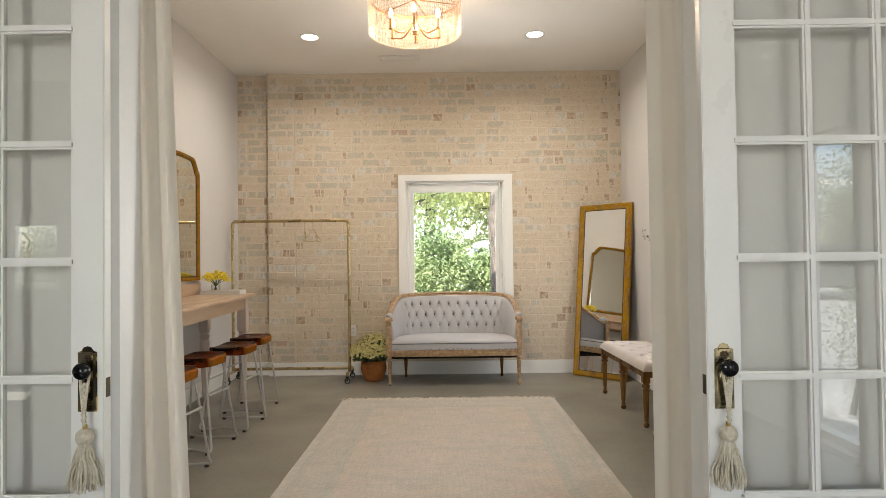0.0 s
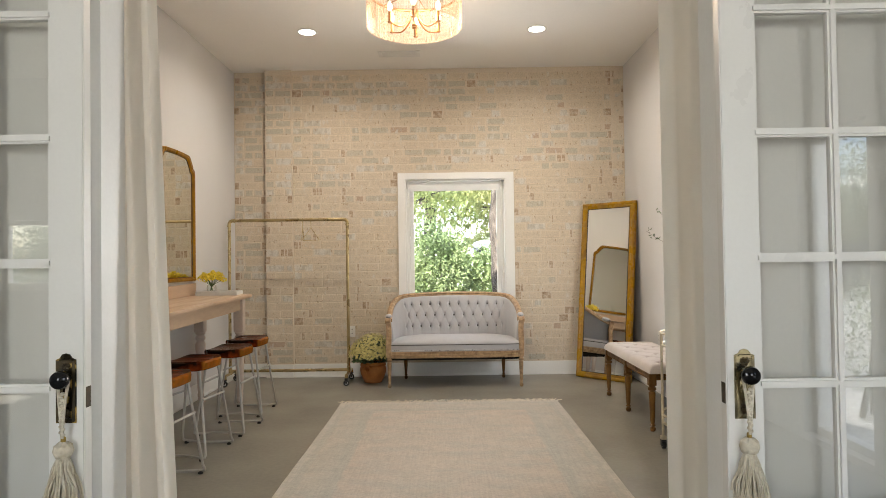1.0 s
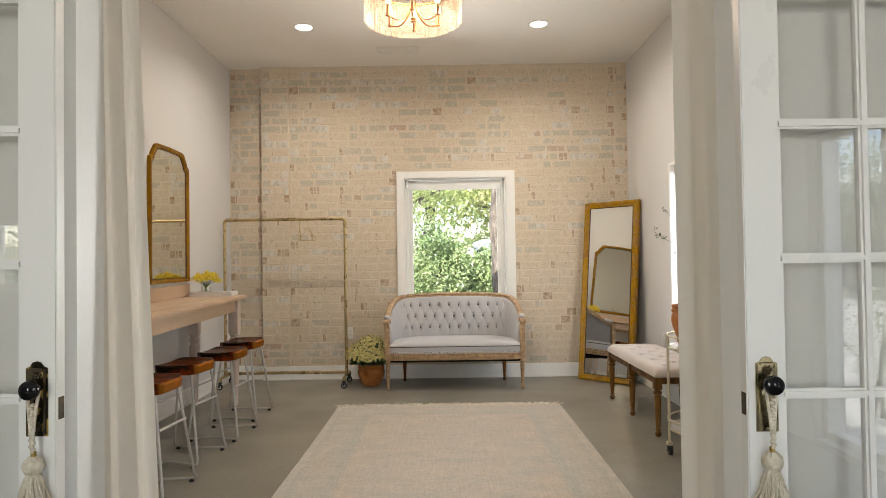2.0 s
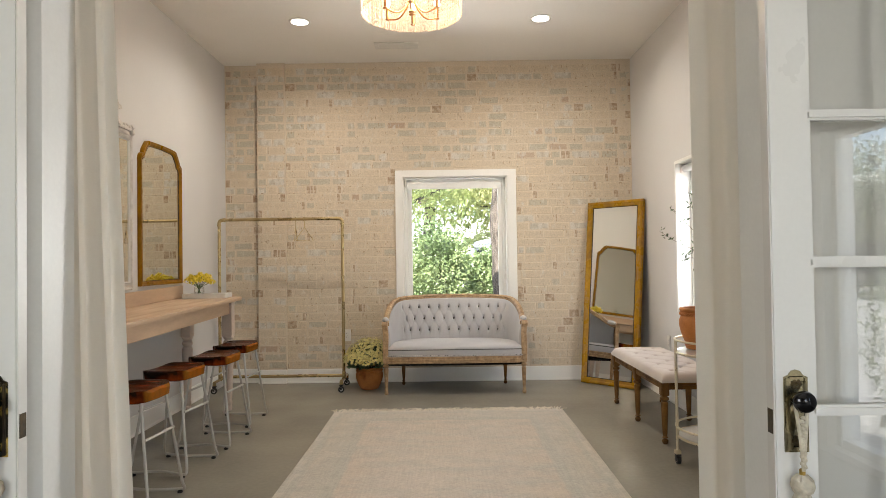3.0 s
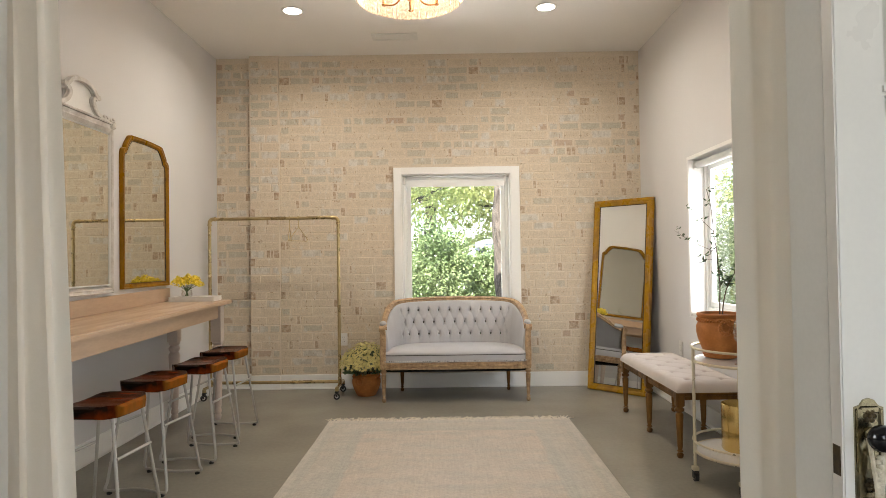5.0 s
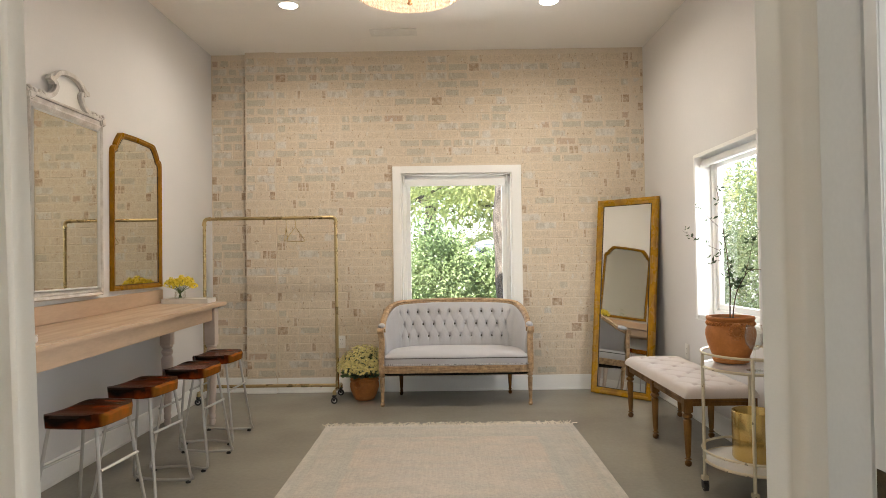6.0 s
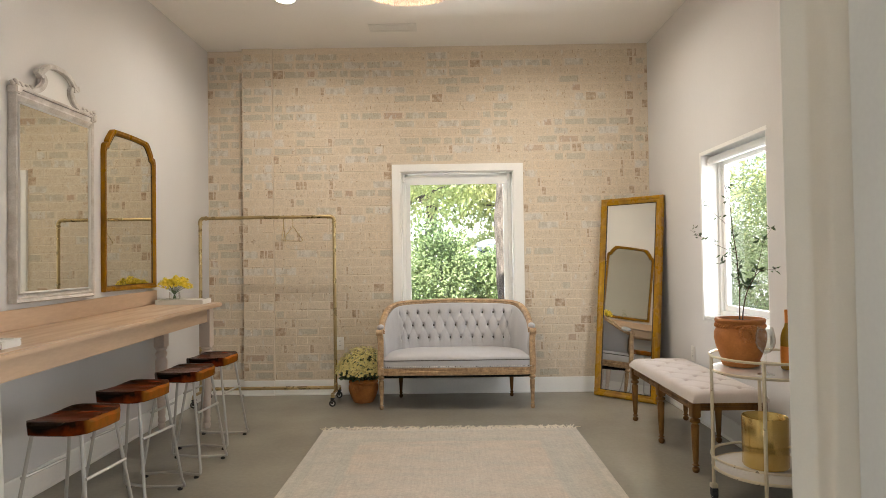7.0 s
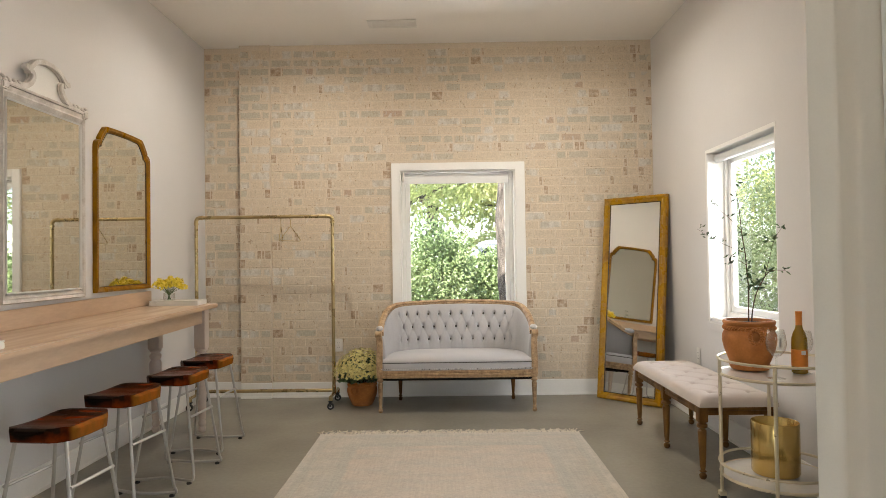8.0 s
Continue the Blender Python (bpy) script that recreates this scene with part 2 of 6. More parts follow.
    bs.inputs["Roughness"].default_value = 0.85
    bs.inputs["Specular IOR Level"].default_value = 0.2
    bp = nodes.new("ShaderNodeBump")
    bp.inputs["Strength"].default_value, bp.inputs["Distance"].default_value = 0.45, 0.003
    link(grain, bp.inputs["Height"])
    link(bp.outputs[0], bs.inputs["Normal"])
    return m


def rug_material(w, l):
    """A faded woven rug: peach field, sage borders, worn threads. w and l: its half sizes."""
    m = mat("rug_wool", (0.56, 0.505, 0.435), 0.95, other=(0.44, 0.415, 0.36), mix=0.8, scale=5.0, stretch=(1.0, 1.6, 1.0), bump=0.8, bump_scale=150, bump_dist=0.005, fine=0.30, fine_scale=58, spec=0.1, sheen=0.2)
    nt = m.node_tree
    nodes, link = nt.nodes, nt.links.new
    bs = nodes["Principled BSDF"]
    old = bs.inputs["Base Color"].links[0].from_socket
    tc = nodes.new("ShaderNodeTexCoord")
    sep = nodes.new("ShaderNodeSeparateXYZ")
    link(tc.outputs["Object"], sep.inputs[0])

    def op(kind, a, b=None):
        n = nodes.new("ShaderNodeMath")
        n.operation = kind
        for k, v in enumerate((a, b)):
            if v is None:
                continue
            if isinstance(v, (int, float)):
                n.inputs[k].default_value = v
            else:
                link(v, n.inputs[k])
        return n.outputs[0]
    wob = nodes.new("ShaderNodeTexNoise")
    wob.inputs["Scale"].default_value = 9.0
    link(tc.outputs["Object"], wob.inputs["Vector"])
    shift = op("MULTIPLY", op("SUBTRACT", wob.outputs[0], 0.5), 0.05)
    dx = op("SUBTRACT", w, op("ABSOLUTE", sep.outputs[0]))
    dy = op("SUBTRACT", l, op("ABSOLUTE", sep.outputs[1]))
    d = op("ADD", op("MINIMUM", dx, dy), shift)
    band = nodes.new("ShaderNodeValToRGB")
    cr = band.color_ramp
    stops = ((0.0, (0.56, 0.51, 0.44)), (0.07, (0.57, 0.51, 0.435)), (0.10, (0.455, 0.43, 0.365)), (0.16, (0.47, 0.44, 0.37)), (0.19, (0.53, 0.46, 0.375)), (0.44, (0.50, 0.455, 0.385)), (0.50, (0.43, 0.415, 0.355)), (0.58, (0.45, 0.425, 0.36)), (0.62, (0.58, 0.465, 0.37)), (1.0, (0.56, 0.465, 0.38)))
    cr.elements[0].position, cr.elements[0].color = stops[0][0], (*stops[0][1], 1)
    cr.elements[1].position, cr.elements[1].color = stops[-1][0], (*stops[-1][1], 1)
    for pos, c in stops[1:-1]:
        cr.elements.new(pos).color = (*c, 1)
    link(op("DIVIDE", d, 0.5), band.inputs[0])
    # faint medallion and motifs, worn away in patches
    motif = nodes.new("ShaderNodeTexVoronoi")
    motif.inputs["Scale"].default_value = 7.0
    link(tc.outputs["Object"], motif.inputs["Vector"])
    mr = nodes.new("ShaderNodeMapRange")
    mr.inputs["From Min"].default_value, mr.inputs["From Max"].default_value = 0.15, 0.5
    link(motif.outputs["Distance"], mr.inputs[0])
    worn = nodes.new("ShaderNodeTexNoise")
    worn.inputs["Scale"].default_value, worn.inputs["Detail"].default_value = 4.0, 8.0
    mp = nodes.new("ShaderNodeMapping")
    mp.inputs["Scale"].default_value = (0.7, 2.4, 1)
    link(tc.outputs["Object"], mp.inputs[0])
    link(mp.outputs[0], worn.inputs["Vector"])
    wr = nodes.new("ShaderNodeMapRange")
    wr.inputs["From Min"].default_value, wr.inputs["From Max"].default_value = 0.42, 0.68
    link(worn.outputs[0], wr.inputs[0])
    fac = op("MULTIPLY", op("MULTIPLY", mr.outputs[0], wr.outputs[0]), 0.75)
    mx = nodes.new("ShaderNodeMix")
    mx.data_type = "RGBA"
    mx.inputs[7].default_value = (0.41, 0.405, 0.355, 1)
    link(fac, mx.inputs[0])
    link(band.outputs[0], mx.inputs[6])
    last = nodes.new("ShaderNodeMix")
    last.data_type = "RGBA"
    last.inputs[0].default_value = 0.58
    link(old, last.inputs[6])
    link(mx.outputs[2], last.inputs[7])
    # warp ribs: faint lines along the rug
    lines = nodes.new("ShaderNodeTexNoise")
    lines.inputs["Scale"].default_value, lines.inputs["Detail"].default_value = 1.0, 3.0
    lm = nodes.new("ShaderNodeMapping")
    lm.inputs["Scale"].default_value = (95.0, 5.0, 1)
    link(tc.outputs["Object"], lm.inputs[0])
    link(lm.outputs[0], lines.inputs["Vector"])
    lr = nodes.new("ShaderNodeMapRange")
    lr.inputs["From Min"].default_value, lr.inputs["From Max"].default_value = 0.3, 0.7
    lr.inputs["To Min"].default_value, lr.inputs["To Max"].default_value = 0.93, 1.06
    link(lines.outputs[0], lr.inputs[0])
    woven = nodes.new("ShaderNodeMix")
    woven.data_type, woven.blend_type = "RGBA", "MULTIPLY"
    woven.inputs[0].default_value = 1.0
    link(last.outputs[2], woven.inputs[6])
    link(lr.outputs[0], woven.inputs[7])
    link(woven.outputs[2], bs.inputs["Base Color"])
    return m


PAINT = mat("wall_paint", (0.665, 0.648, 0.635), 0.7, other=(0.635, 0.618, 0.605), scale=1.5, bump=0.12, bump_scale=160, bump_dist=0.001, fine=0.015, spec=0.3)
CEIL = mat("ceiling_paint", (0.86, 0.83, 0.785), 0.8, other=(0.83, 0.80, 0.755), scale=1.2, bump=0.15, bump_scale=140, bump_dist=0.001, fine=0.015, spec=0.2)
TRIM = mat("white_trim_paint", (0.82, 0.81, 0.78), 0.4, other=(0.78, 0.77, 0.73), scale=5, bump=0.05, bump_scale=60, bump_dist=0.001, fine=0.02)
DOORPAINT = mat("door_paint", (0.74, 0.725, 0.69), 0.35, other=(0.71, 0.695, 0.66), scale=4, bump=0.02, bump_scale=45, bump_dist=0.0006, fine=0.015)
FLOOR = mat("polished_concrete", (0.25, 0.233, 0.19), 0.38, other=(0.20, 0.186, 0.15), mix=1.0, scale=1.6, fine=0.09, fine_scale=40, rough_var=0.05, detail=8)
MORTAR = mat("limewashed_mortar", (0.63, 0.545, 0.435), 0.9, other=(0.58, 0.495, 0.39), scale=9, bump=0.6, bump_scale=90, bump_dist=0.004, fine=0.08, spec=0.2)
# peach, grey-green, white-washed, rose and bare brown bricks
BRICK_KINDS = [brick_material("peach_brick", (0.60, 0.505, 0.385), 0.0, 0.01), brick_material("grey_brick", (0.465, 0.435, 0.35), 0.26, 0.06), brick_material("whitened_brick", (0.48, 0.45, 0.385), 0.20, 0.18),
               brick_material("rose_brick", (0.45, 0.325, 0.24), 0.2, 0.04), mat("bare_brown_brick", (0.35, 0.245, 0.16), 0.9, other=(0.58, 0.48, 0.37), mix=1.0, scale=26, bump=0.4, bump_scale=90, fine=0.2, spec=0.2)]
LINEN = mat("grey_linen", (0.455, 0.445, 0.447), 0.95, other=(0.415, 0.405, 0.405), scale=7, bump=0.3, bump_scale=420, bump_dist=0.001, fine=0.06, fine_scale=300, spec=0.1, sheen=0.3)
CREAM = mat("cream_linen", (0.52, 0.455, 0.405), 0.95, other=(0.47, 0.41, 0.365), scale=6, bump=0.3, bump_scale=400, bump_dist=0.001, fine=0.05, fine_scale=300, spec=0.1, sheen=0.3)
PALEWOOD = mat("weathered_oak", (0.47, 0.31, 0.165), 0.5, other=(0.27, 0.165, 0.085), mix=1.0, scale=14, stretch=(2, 2, 2), bump=0.35, bump_scale=70, fine=0.25, fine_scale=45)
DARKOAK = mat("brown_oak", (0.145, 0.058, 0.010), 0.5, spec=0.15, other=(0.05, 0.020, 0.004), mix=0.9, scale=6, stretch=(3, 3, 1), bump=0.2, bump_scale=50, fine=0.15, fine_scale=60)
BENCHOAK = mat("golden_brown_oak", (0.20, 0.092, 0.020), 0.42, spec=0.25, other=(0.07, 0.030, 0.007), mix=0.9, scale=6, stretch=(3, 3, 1), bump=0.2, bump_scale=50, fine=0.15, fine_scale=60)
STOOLWOOD = mat("reddish_walnut", (0.22, 0.031, 0.002), 0.24, other=(0.010, 0.004, 0.002), mix=1.0, span=(0.36, 0.54), scale=6.0, stretch=(0.5, 1.6, 1.2), bump=0.12, bump_scale=30, fine=0.45, fine_scale=22, spec=0.05)
# window-side edge of the seats paler and orange: its light put into the colour
nt_ = STOOLWOOD.node_tree
tc_, sx_, mr_, mx_ = (nt_.nodes.new(k) for k in ("ShaderNodeTexCoord", "ShaderNodeSeparateXYZ", "ShaderNodeMapRange", "ShaderNodeMix"))
mx_.data_type = "RGBA"
mr_.inputs["From Min"].default_value, mr_.inputs["From Max"].default_value, mr_.inputs["To Max"].default_value = 0.120, 0.130, 0.5
mx_.inputs[7].default_value = (0.36, 0.135, 0.014, 1)
bs_ = nt_.nodes["Principled BSDF"]
for a_, b_ in ((tc_.outputs["Object"], sx_.inputs[0]), (sx_.outputs[0], mr_.inputs[0]), (mr_.outputs[0], mx_.inputs[0]), (bs_.inputs["Base Color"].links[0].from_socket, mx_.inputs[6]), (mx_.outputs[2], bs_.inputs["Base Color"])):
    nt_.links.new(a_, b_)
TABLEWOOD = mat("pale_maple", (0.58, 0.415, 0.28), 0.38, other=(0.49, 0.34, 0.23), mix=0.9, scale=3.5, stretch=(5, 0.6, 3), bump=0.06, bump_scale=40, fine=0.06, fine_scale=30, coat=0.15)
TABLELEG = mat("pale_painted_wood", (0.58, 0.48, 0.41), 0.5, other=(0.52, 0.42, 0.35), scale=6, bump=0.1, bump_scale=50, fine=0.05)
STEEL = mat("grey_painted_steel", (0.50, 0.485, 0.455), 0.38, metal=0.55, scale=10, fine=0.04)
RUBBER = mat("black_rubber", (0.018, 0.018, 0.018), 0.5, scale=20)
BRASS = mat("brushed_brass", (0.50, 0.385, 0.195), 0.30, metal=0.95, other=(0.38, 0.285, 0.135), scale=9, fine=0.05, bump=0.05, bump_scale=120)
CLEARSILVER = mat("bright_mirror_silver", (0.84, 0.84, 0.79), 0.02, metal=1.0, other=(0.83, 0.83, 0.78), fine=0.0, rough_var=0.0)
GOLDBUCKET = mat("polished_gold", (0.60, 0.43, 0.15), 0.2, metal=1.0, other=(0.68, 0.50, 0.22), scale=12, fine=0.03, rough_var=0.05)
CHAMPAGNE = mat("champagne_metal", (0.62, 0.545, 0.40), 0.36, metal=0.6, scale=12, fine=0.03)
GOLDWOOD = mat("gilded_wood", (0.43, 0.23, 0.012), 0.28, spec=0.4, other=(0.20, 0.093, 0.003), mix=0.9, scale=7, bump=0.2, bump_scale=40, fine=0.12, fine_scale=50)
MIRRORWOOD = mat("golden_brown_wood", (0.31, 0.145, 0.003), 0.33, spec=0.18, other=(0.18, 0.078, 0.002), mix=0.9, scale=7, stretch=(3, 3, 1), bump=0.15, bump_scale=50, fine=0.12, fine_scale=50)
WHITEWOOD = mat("distressed_white_wood", (0.70, 0.665, 0.625), 0.6, other=(0.46, 0.41, 0.36), mix=0.7, scale=16, bump=0.3, bump_scale=70, fine=0.10, fine_scale=120)
SILVER = mat("mirror_silver", (0.72, 0.72, 0.67), 0.02, metal=1.0, other=(0.71, 0.71, 0.66), fine=0.0, rough_var=0.0)
TERRACOTTA = mat("terracotta", (0.52, 0.195, 0.045), 0.7, other=(0.33, 0.115, 0.025), mix=0.9, scale=9, bump=0.25, bump_scale=60, fine=0.1)
SOIL = mat("potting_soil", (0.035, 0.025, 0.018), 0.95, scale=20, bump=0.8, bump_scale=90, bump_dist=0.01, fine=0.3)
LEAF = mat("green_leaf", (0.075, 0.135, 0.035), 0.45, other=(0.045, 0.085, 0.025), mix=1, scale=12, fine=0.15, subsurface=0.0)
DARKLEAF = mat("olive_leaf", (0.10, 0.17, 0.07), 0.4, other=(0.03, 0.05, 0.022), mix=1, scale=14, fine=0.12)
TWIG = mat("brown_twig", (0.10, 0.065, 0.04), 0.8, scale=20, fine=0.15)
YELLOW = mat("yellow_petals", (0.88, 0.74, 0.07), 0.6, other=(0.82, 0.62, 0.04), mix=1, scale=30, fine=0.1)
PALEYELLOW = mat("pale_yellow_petals", (0.70, 0.62, 0.25), 0.7, other=(0.50, 0.45, 0.17), mix=1, scale=25, fine=0.15)
CURTAIN = mat("white_curtain", (0.84, 0.825, 0.79), 0.95, other=(0.81, 0.795, 0.76), scale=4, bump=0.2, bump_scale=350, bump_dist=0.001, fine=0.03, fine_scale=260, spec=0.1, sheen=0.25)
thin = CURTAIN.node_tree.nodes.new("ShaderNodeBsdfTranslucent")
thin.inputs[0].default_value = (0.88, 0.85, 0.79, 1)
sheer = CURTAIN.node_tree.nodes.new("ShaderNodeMixShader")
sheer.inputs[0].default_value = 0.5
for a_, b_ in ((CURTAIN.node_tree.nodes["Principled BSDF"].outputs[0], sheer.inputs[1]), (thin.outputs[0], sheer.inputs[2]), (sheer.outputs[0], CURTAIN.node_tree.nodes["Material Output"].inputs[0])):
    CURTAIN.node_tree.links.new(a_, b_)
SHADE = mat("roller_shade", (0.80, 0.80, 0.78), 0.8, scale=5, fine=0.02)
FRINGE = mat("cream_cotton_fringe", (0.68, 0.62, 0.52), 0.95, scale=20, fine=0.1, spec=0.1)
YARN = mat("cream_yarn", (0.63, 0.575, 0.47), 0.95, other=(0.50, 0.44, 0.33), mix=1, scale=30, bump=0.6, bump_scale=200, fine=0.15, spec=0.1)
OLDBRASS = mat("aged_brass", (0.62, 0.43, 0.12), 0.32, metal=1.0, other=(0.20, 0.14, 0.05), mix=1, scale=14, bump=0.2, bump_scale=90, fine=0.15)
OLDNICKEL = mat("aged_nickel", (0.36, 0.315, 0.20), 0.28, metal=1.0, other=(0.09, 0.075, 0.045), mix=1, scale=16, bump=0.2, bump_scale=90, fine=0.15)
DARKBRASS = mat("blackened_brass", (0.03, 0.024, 0.014), 0.34, metal=0.9, other=(0.58, 0.40, 0.11), mix=1, span=(0.50, 0.62), scale=30, bump=0.25, bump_scale=90, fine=0.15)
BLACKGLASS = mat("black_glass_knob", (0.003, 0.003, 0.004), 0.10, scale=10, rough_var=0.02, spec=0.3)
BLACKMETAL = mat("blackened_metal", (0.03, 0.026, 0.022), 0.4, metal=0.7, other=(0.10, 0.07, 0.03), mix=1, scale=25, bump=0.3, bump_scale=120, fine=0.2)
CLEAR = glass("window_glass")
DOORGLASS = glass("door_glass", (0.90, 0.89, 0.855), 2.1)
VESSEL = glass("clear_glass", (0.97, 0.98, 0.97), 1.5)
# blown glass has two sides: its gloss grows towards the rim alike on both
facing = VESSEL.node_tree.nodes.new("ShaderNodeLayerWeight")
facing.inputs["Blend"].default_value = 0.25
soften = VESSEL.node_tree.nodes.new("ShaderNodeMath")
soften.operation = "MULTIPLY_ADD"
soften.inputs[1].default_value, soften.inputs[2].default_value = 0.45, 0.03
VESSEL.node_tree.links.new(facing.outputs["Facing"], soften.inputs[0])
VESSEL.node_tree.links.new(soften.outputs[0], VESSEL.node_tree.nodes["Mix Shader"].inputs[0])
PLASTIC = mat("white_plastic", (0.78, 0.76, 0.72), 0.35, scale=10, fine=0.01)
MARBLE = mat("white_marble", (0.72, 0.70, 0.67), 0.15, other=(0.55, 0.53, 0.51), scale=5, fine=0.03)
WINE = mat("amber_green_bottle", (0.34, 0.19, 0.014), 0.08, other=(0.20, 0.13, 0.02), scale=6, coat=0.5, rough_var=0.03)
ORANGE = mat("orange_label", (0.72, 0.24, 0.03), 0.6, scale=20, fine=0.05)
COPPER = mat("antique_gold_metal", (0.38, 0.19, 0.07), 0.35, metal=0.9, other=(0.26, 0.12, 0.045), mix=1, scale=12, fine=0.1)
BULB = emitter("warm_bulb", (1.0, 0.74, 0.46), 15.0)
DISC = emitter("downlight_disc", (1.0, 0.95, 0.86), 3.0)

# ---- the room's shell ----
L, R, BACK = -2.045, 1.995, 6.617     # inner faces of the room
FRONT0, FRONT1 = 1.965, 2.10                          # the wall with the wide opening
OPEN0, OPEN1, OPENTOP = -0.862, 0.93, 2.42
OUT = 0.2
FL, FR, FREAR = -4.9, 2.42, -3.0                      # the front room behind the camera


def slab(name, pieces, material, label, category, bevel=0.0):
    bm = None
    for p in pieces:
        bm = box(*p, bevel=bevel, bm=bm)
    return setting(obj(name, bm, material, smooth=False), label, category)


slab("floor", [(FL - OUT, FR + OUT, FREAR - OUT, BACK + 0.4, -0.12, 0.0)], FLOOR, "polished taupe concrete floor with soft mottling", "floor")
slab("ceiling", [(FL - OUT, FR + OUT, FREAR - OUT, BACK + 0.4, CEILING, CEILING + 0.15)], CEIL, "smooth off-white painted ceiling", "ceiling")
slab("roof", [(FL - 0.5, FR + 0.5, FREAR - 0.5, BACK + 0.55, CEILING + 0.16, CEILING + 0.32)], TRIM, "flat white-edged roof over the rooms", "roof")
slab("wall_west", [(L - OUT, L, FRONT1, BACK + 0.4, 0, CEILING)], PAINT, "smooth warm white painted wall", "wall")
# side wall with its window opening
SW0, SW1, SWB, SWT = 4.52, 5.455, 0.760, 1.942
slab("wall_east", [(R, R + OUT, FRONT1, SW0, 0, CEILING), (R, R + OUT, SW1, BACK + 0.4, 0, CEILING), (R, R + OUT, SW0, SW1, 0, SWB), (R, R + OUT, SW0, SW1, SWT, CEILING)],
     PAINT, "smooth warm white painted wall with a window opening", "wall")
# brick wall: mortar body; the strip by the west corner lies deeper, a shallow pier stands proud
BW0, BW1, BWB, BWT = -0.272, 0.760, 0.735, 2.01
MB = BACK + 0.0015
wall_north = slab("wall_north", [(-1.428, BW0, MB, BACK + 0.4, 0, CEILING), (BW1, R, MB, BACK + 0.4, 0, CEILING), (BW0, BW1, MB, BACK + 0.4, 0, BWB), (BW0, BW1, MB, BACK + 0.4, BWT, CEILING),
                                 (-1.705, -1.428, MB - 0.018, BACK + 0.4, 0, CEILING), (L, -1.705, MB + 0.05, BACK + 0.4, 0, CEILING)],
                  MORTAR, "limewashed cream and grey brick wall", "wall")
slab("wall_south", [(FL, OPEN0, FRONT0, FRONT1, 0, CEILING), (OPEN1, FR, FRONT0, FRONT1, 0, CEILING), (OPEN0, OPEN1, FRONT0, FRONT1, OPENTOP, CEILING)],
     TRIM, "white painted wall with a wide cased opening", "wall")
# front room behind the camera
FW = dict(y0=-0.48, y1=0.19, z0=0.04, z1=1.93)
slab("wall_front_east", [(FR, FR + OUT, FREAR, FW["y0"], 0, CEILING), (FR, FR + OUT, FW["y1"], FRONT1, 0, CEILING), (FR, FR + OUT, FW["y0"], FW["y1"], 0, FW["z0"]), (FR, FR + OUT, FW["y0"], FW["y1"], FW["z1"], CEILING)],
     PAINT, "white painted wall of the front room with a tall window", "wall")
slab("wall_front_west", [(FL - OUT, FL, FREAR, FRONT1, 0, CEILING)], PAINT, "white painted wall of the front room", "wall")
# the first shows in the door glass, the other two are added for light
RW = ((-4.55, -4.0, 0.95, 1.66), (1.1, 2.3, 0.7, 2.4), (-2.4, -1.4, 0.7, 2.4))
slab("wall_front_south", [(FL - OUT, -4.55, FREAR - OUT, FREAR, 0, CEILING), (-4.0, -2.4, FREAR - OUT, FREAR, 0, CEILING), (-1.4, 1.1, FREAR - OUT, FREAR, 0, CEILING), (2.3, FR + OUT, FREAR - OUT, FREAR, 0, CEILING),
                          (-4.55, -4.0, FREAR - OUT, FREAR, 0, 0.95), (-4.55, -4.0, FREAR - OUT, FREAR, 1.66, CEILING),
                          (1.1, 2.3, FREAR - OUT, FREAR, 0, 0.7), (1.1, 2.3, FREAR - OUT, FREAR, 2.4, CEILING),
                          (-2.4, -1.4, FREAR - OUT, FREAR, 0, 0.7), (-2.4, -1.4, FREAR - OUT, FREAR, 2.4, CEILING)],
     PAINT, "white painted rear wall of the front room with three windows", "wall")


def baseboard(name, x0, x1, y0, y1, h=0.135):
    """A flat board with an eased top and a small shoe at the floor."""
    bm = box(x0, x1, y0, y1, 0, h, 0.003)
    along = abs(x1 - x0) > abs(y1 - y0)
    s = 0.012
    if along:
        box(x0, x1, y0 - s, y0, 0, 0.018, 0.004, bm)
    elif x0 < 0:
        box(x1, x1 + s, y0, y1, 0, 0.018, 0.004, bm)
    else:
        box(x0 - s, x0, y0, y1, 0, 0.018, 0.004, bm)
    return setting(obj(name, bm, TRIM), "plain white painted baseboard", "baseboard")


baseboard("baseboard_north", -1.428, R - 0.016, BACK - 0.012, MB)
baseboard("baseboard_pier", -1.705, -1.428, BACK - 0.030, MB - 0.018)
baseboard("baseboard_corner", L + 0.016, -1.705, BACK + 0.036, MB + 0.05)
baseboard("baseboard_west", L, L + 0.016, 2.3, BACK + 0.04)
baseboard("baseboard_east", R - 0.016, R, 2.3, BACK - 0.014)

# ---- back window ----


def sash_frame(x0, x1, z0, z1, w, y0, y1):
    bm = box(x0, x0 + w, y0, y1, z0, z1, 0.004)
    box(x1 - w, x1, y0, y1, z0, z1, 0.004, bm)
    box(x0 + w, x1 - w, y0, y1, z0, z0 + w, 0.004, bm)
    box(x0 + w, x1 - w, y0, y1, z1 - w, z1, 0.004, bm)
    return bm


def sheet(*corners):
    bm = bmesh.new()
    bm.faces.new([bm.verts.new(c) for c in corners])
    return bm


def pane(x0, x1, z0, z1, y, parent, material, name="pane"):
    ob = part(name, sheet((x0, y, z0), (x1, y, z0), (x1, y, z1), (x0, y, z1)), material, parent, smooth=False)
    ob.visible_shadow = False
    return ob


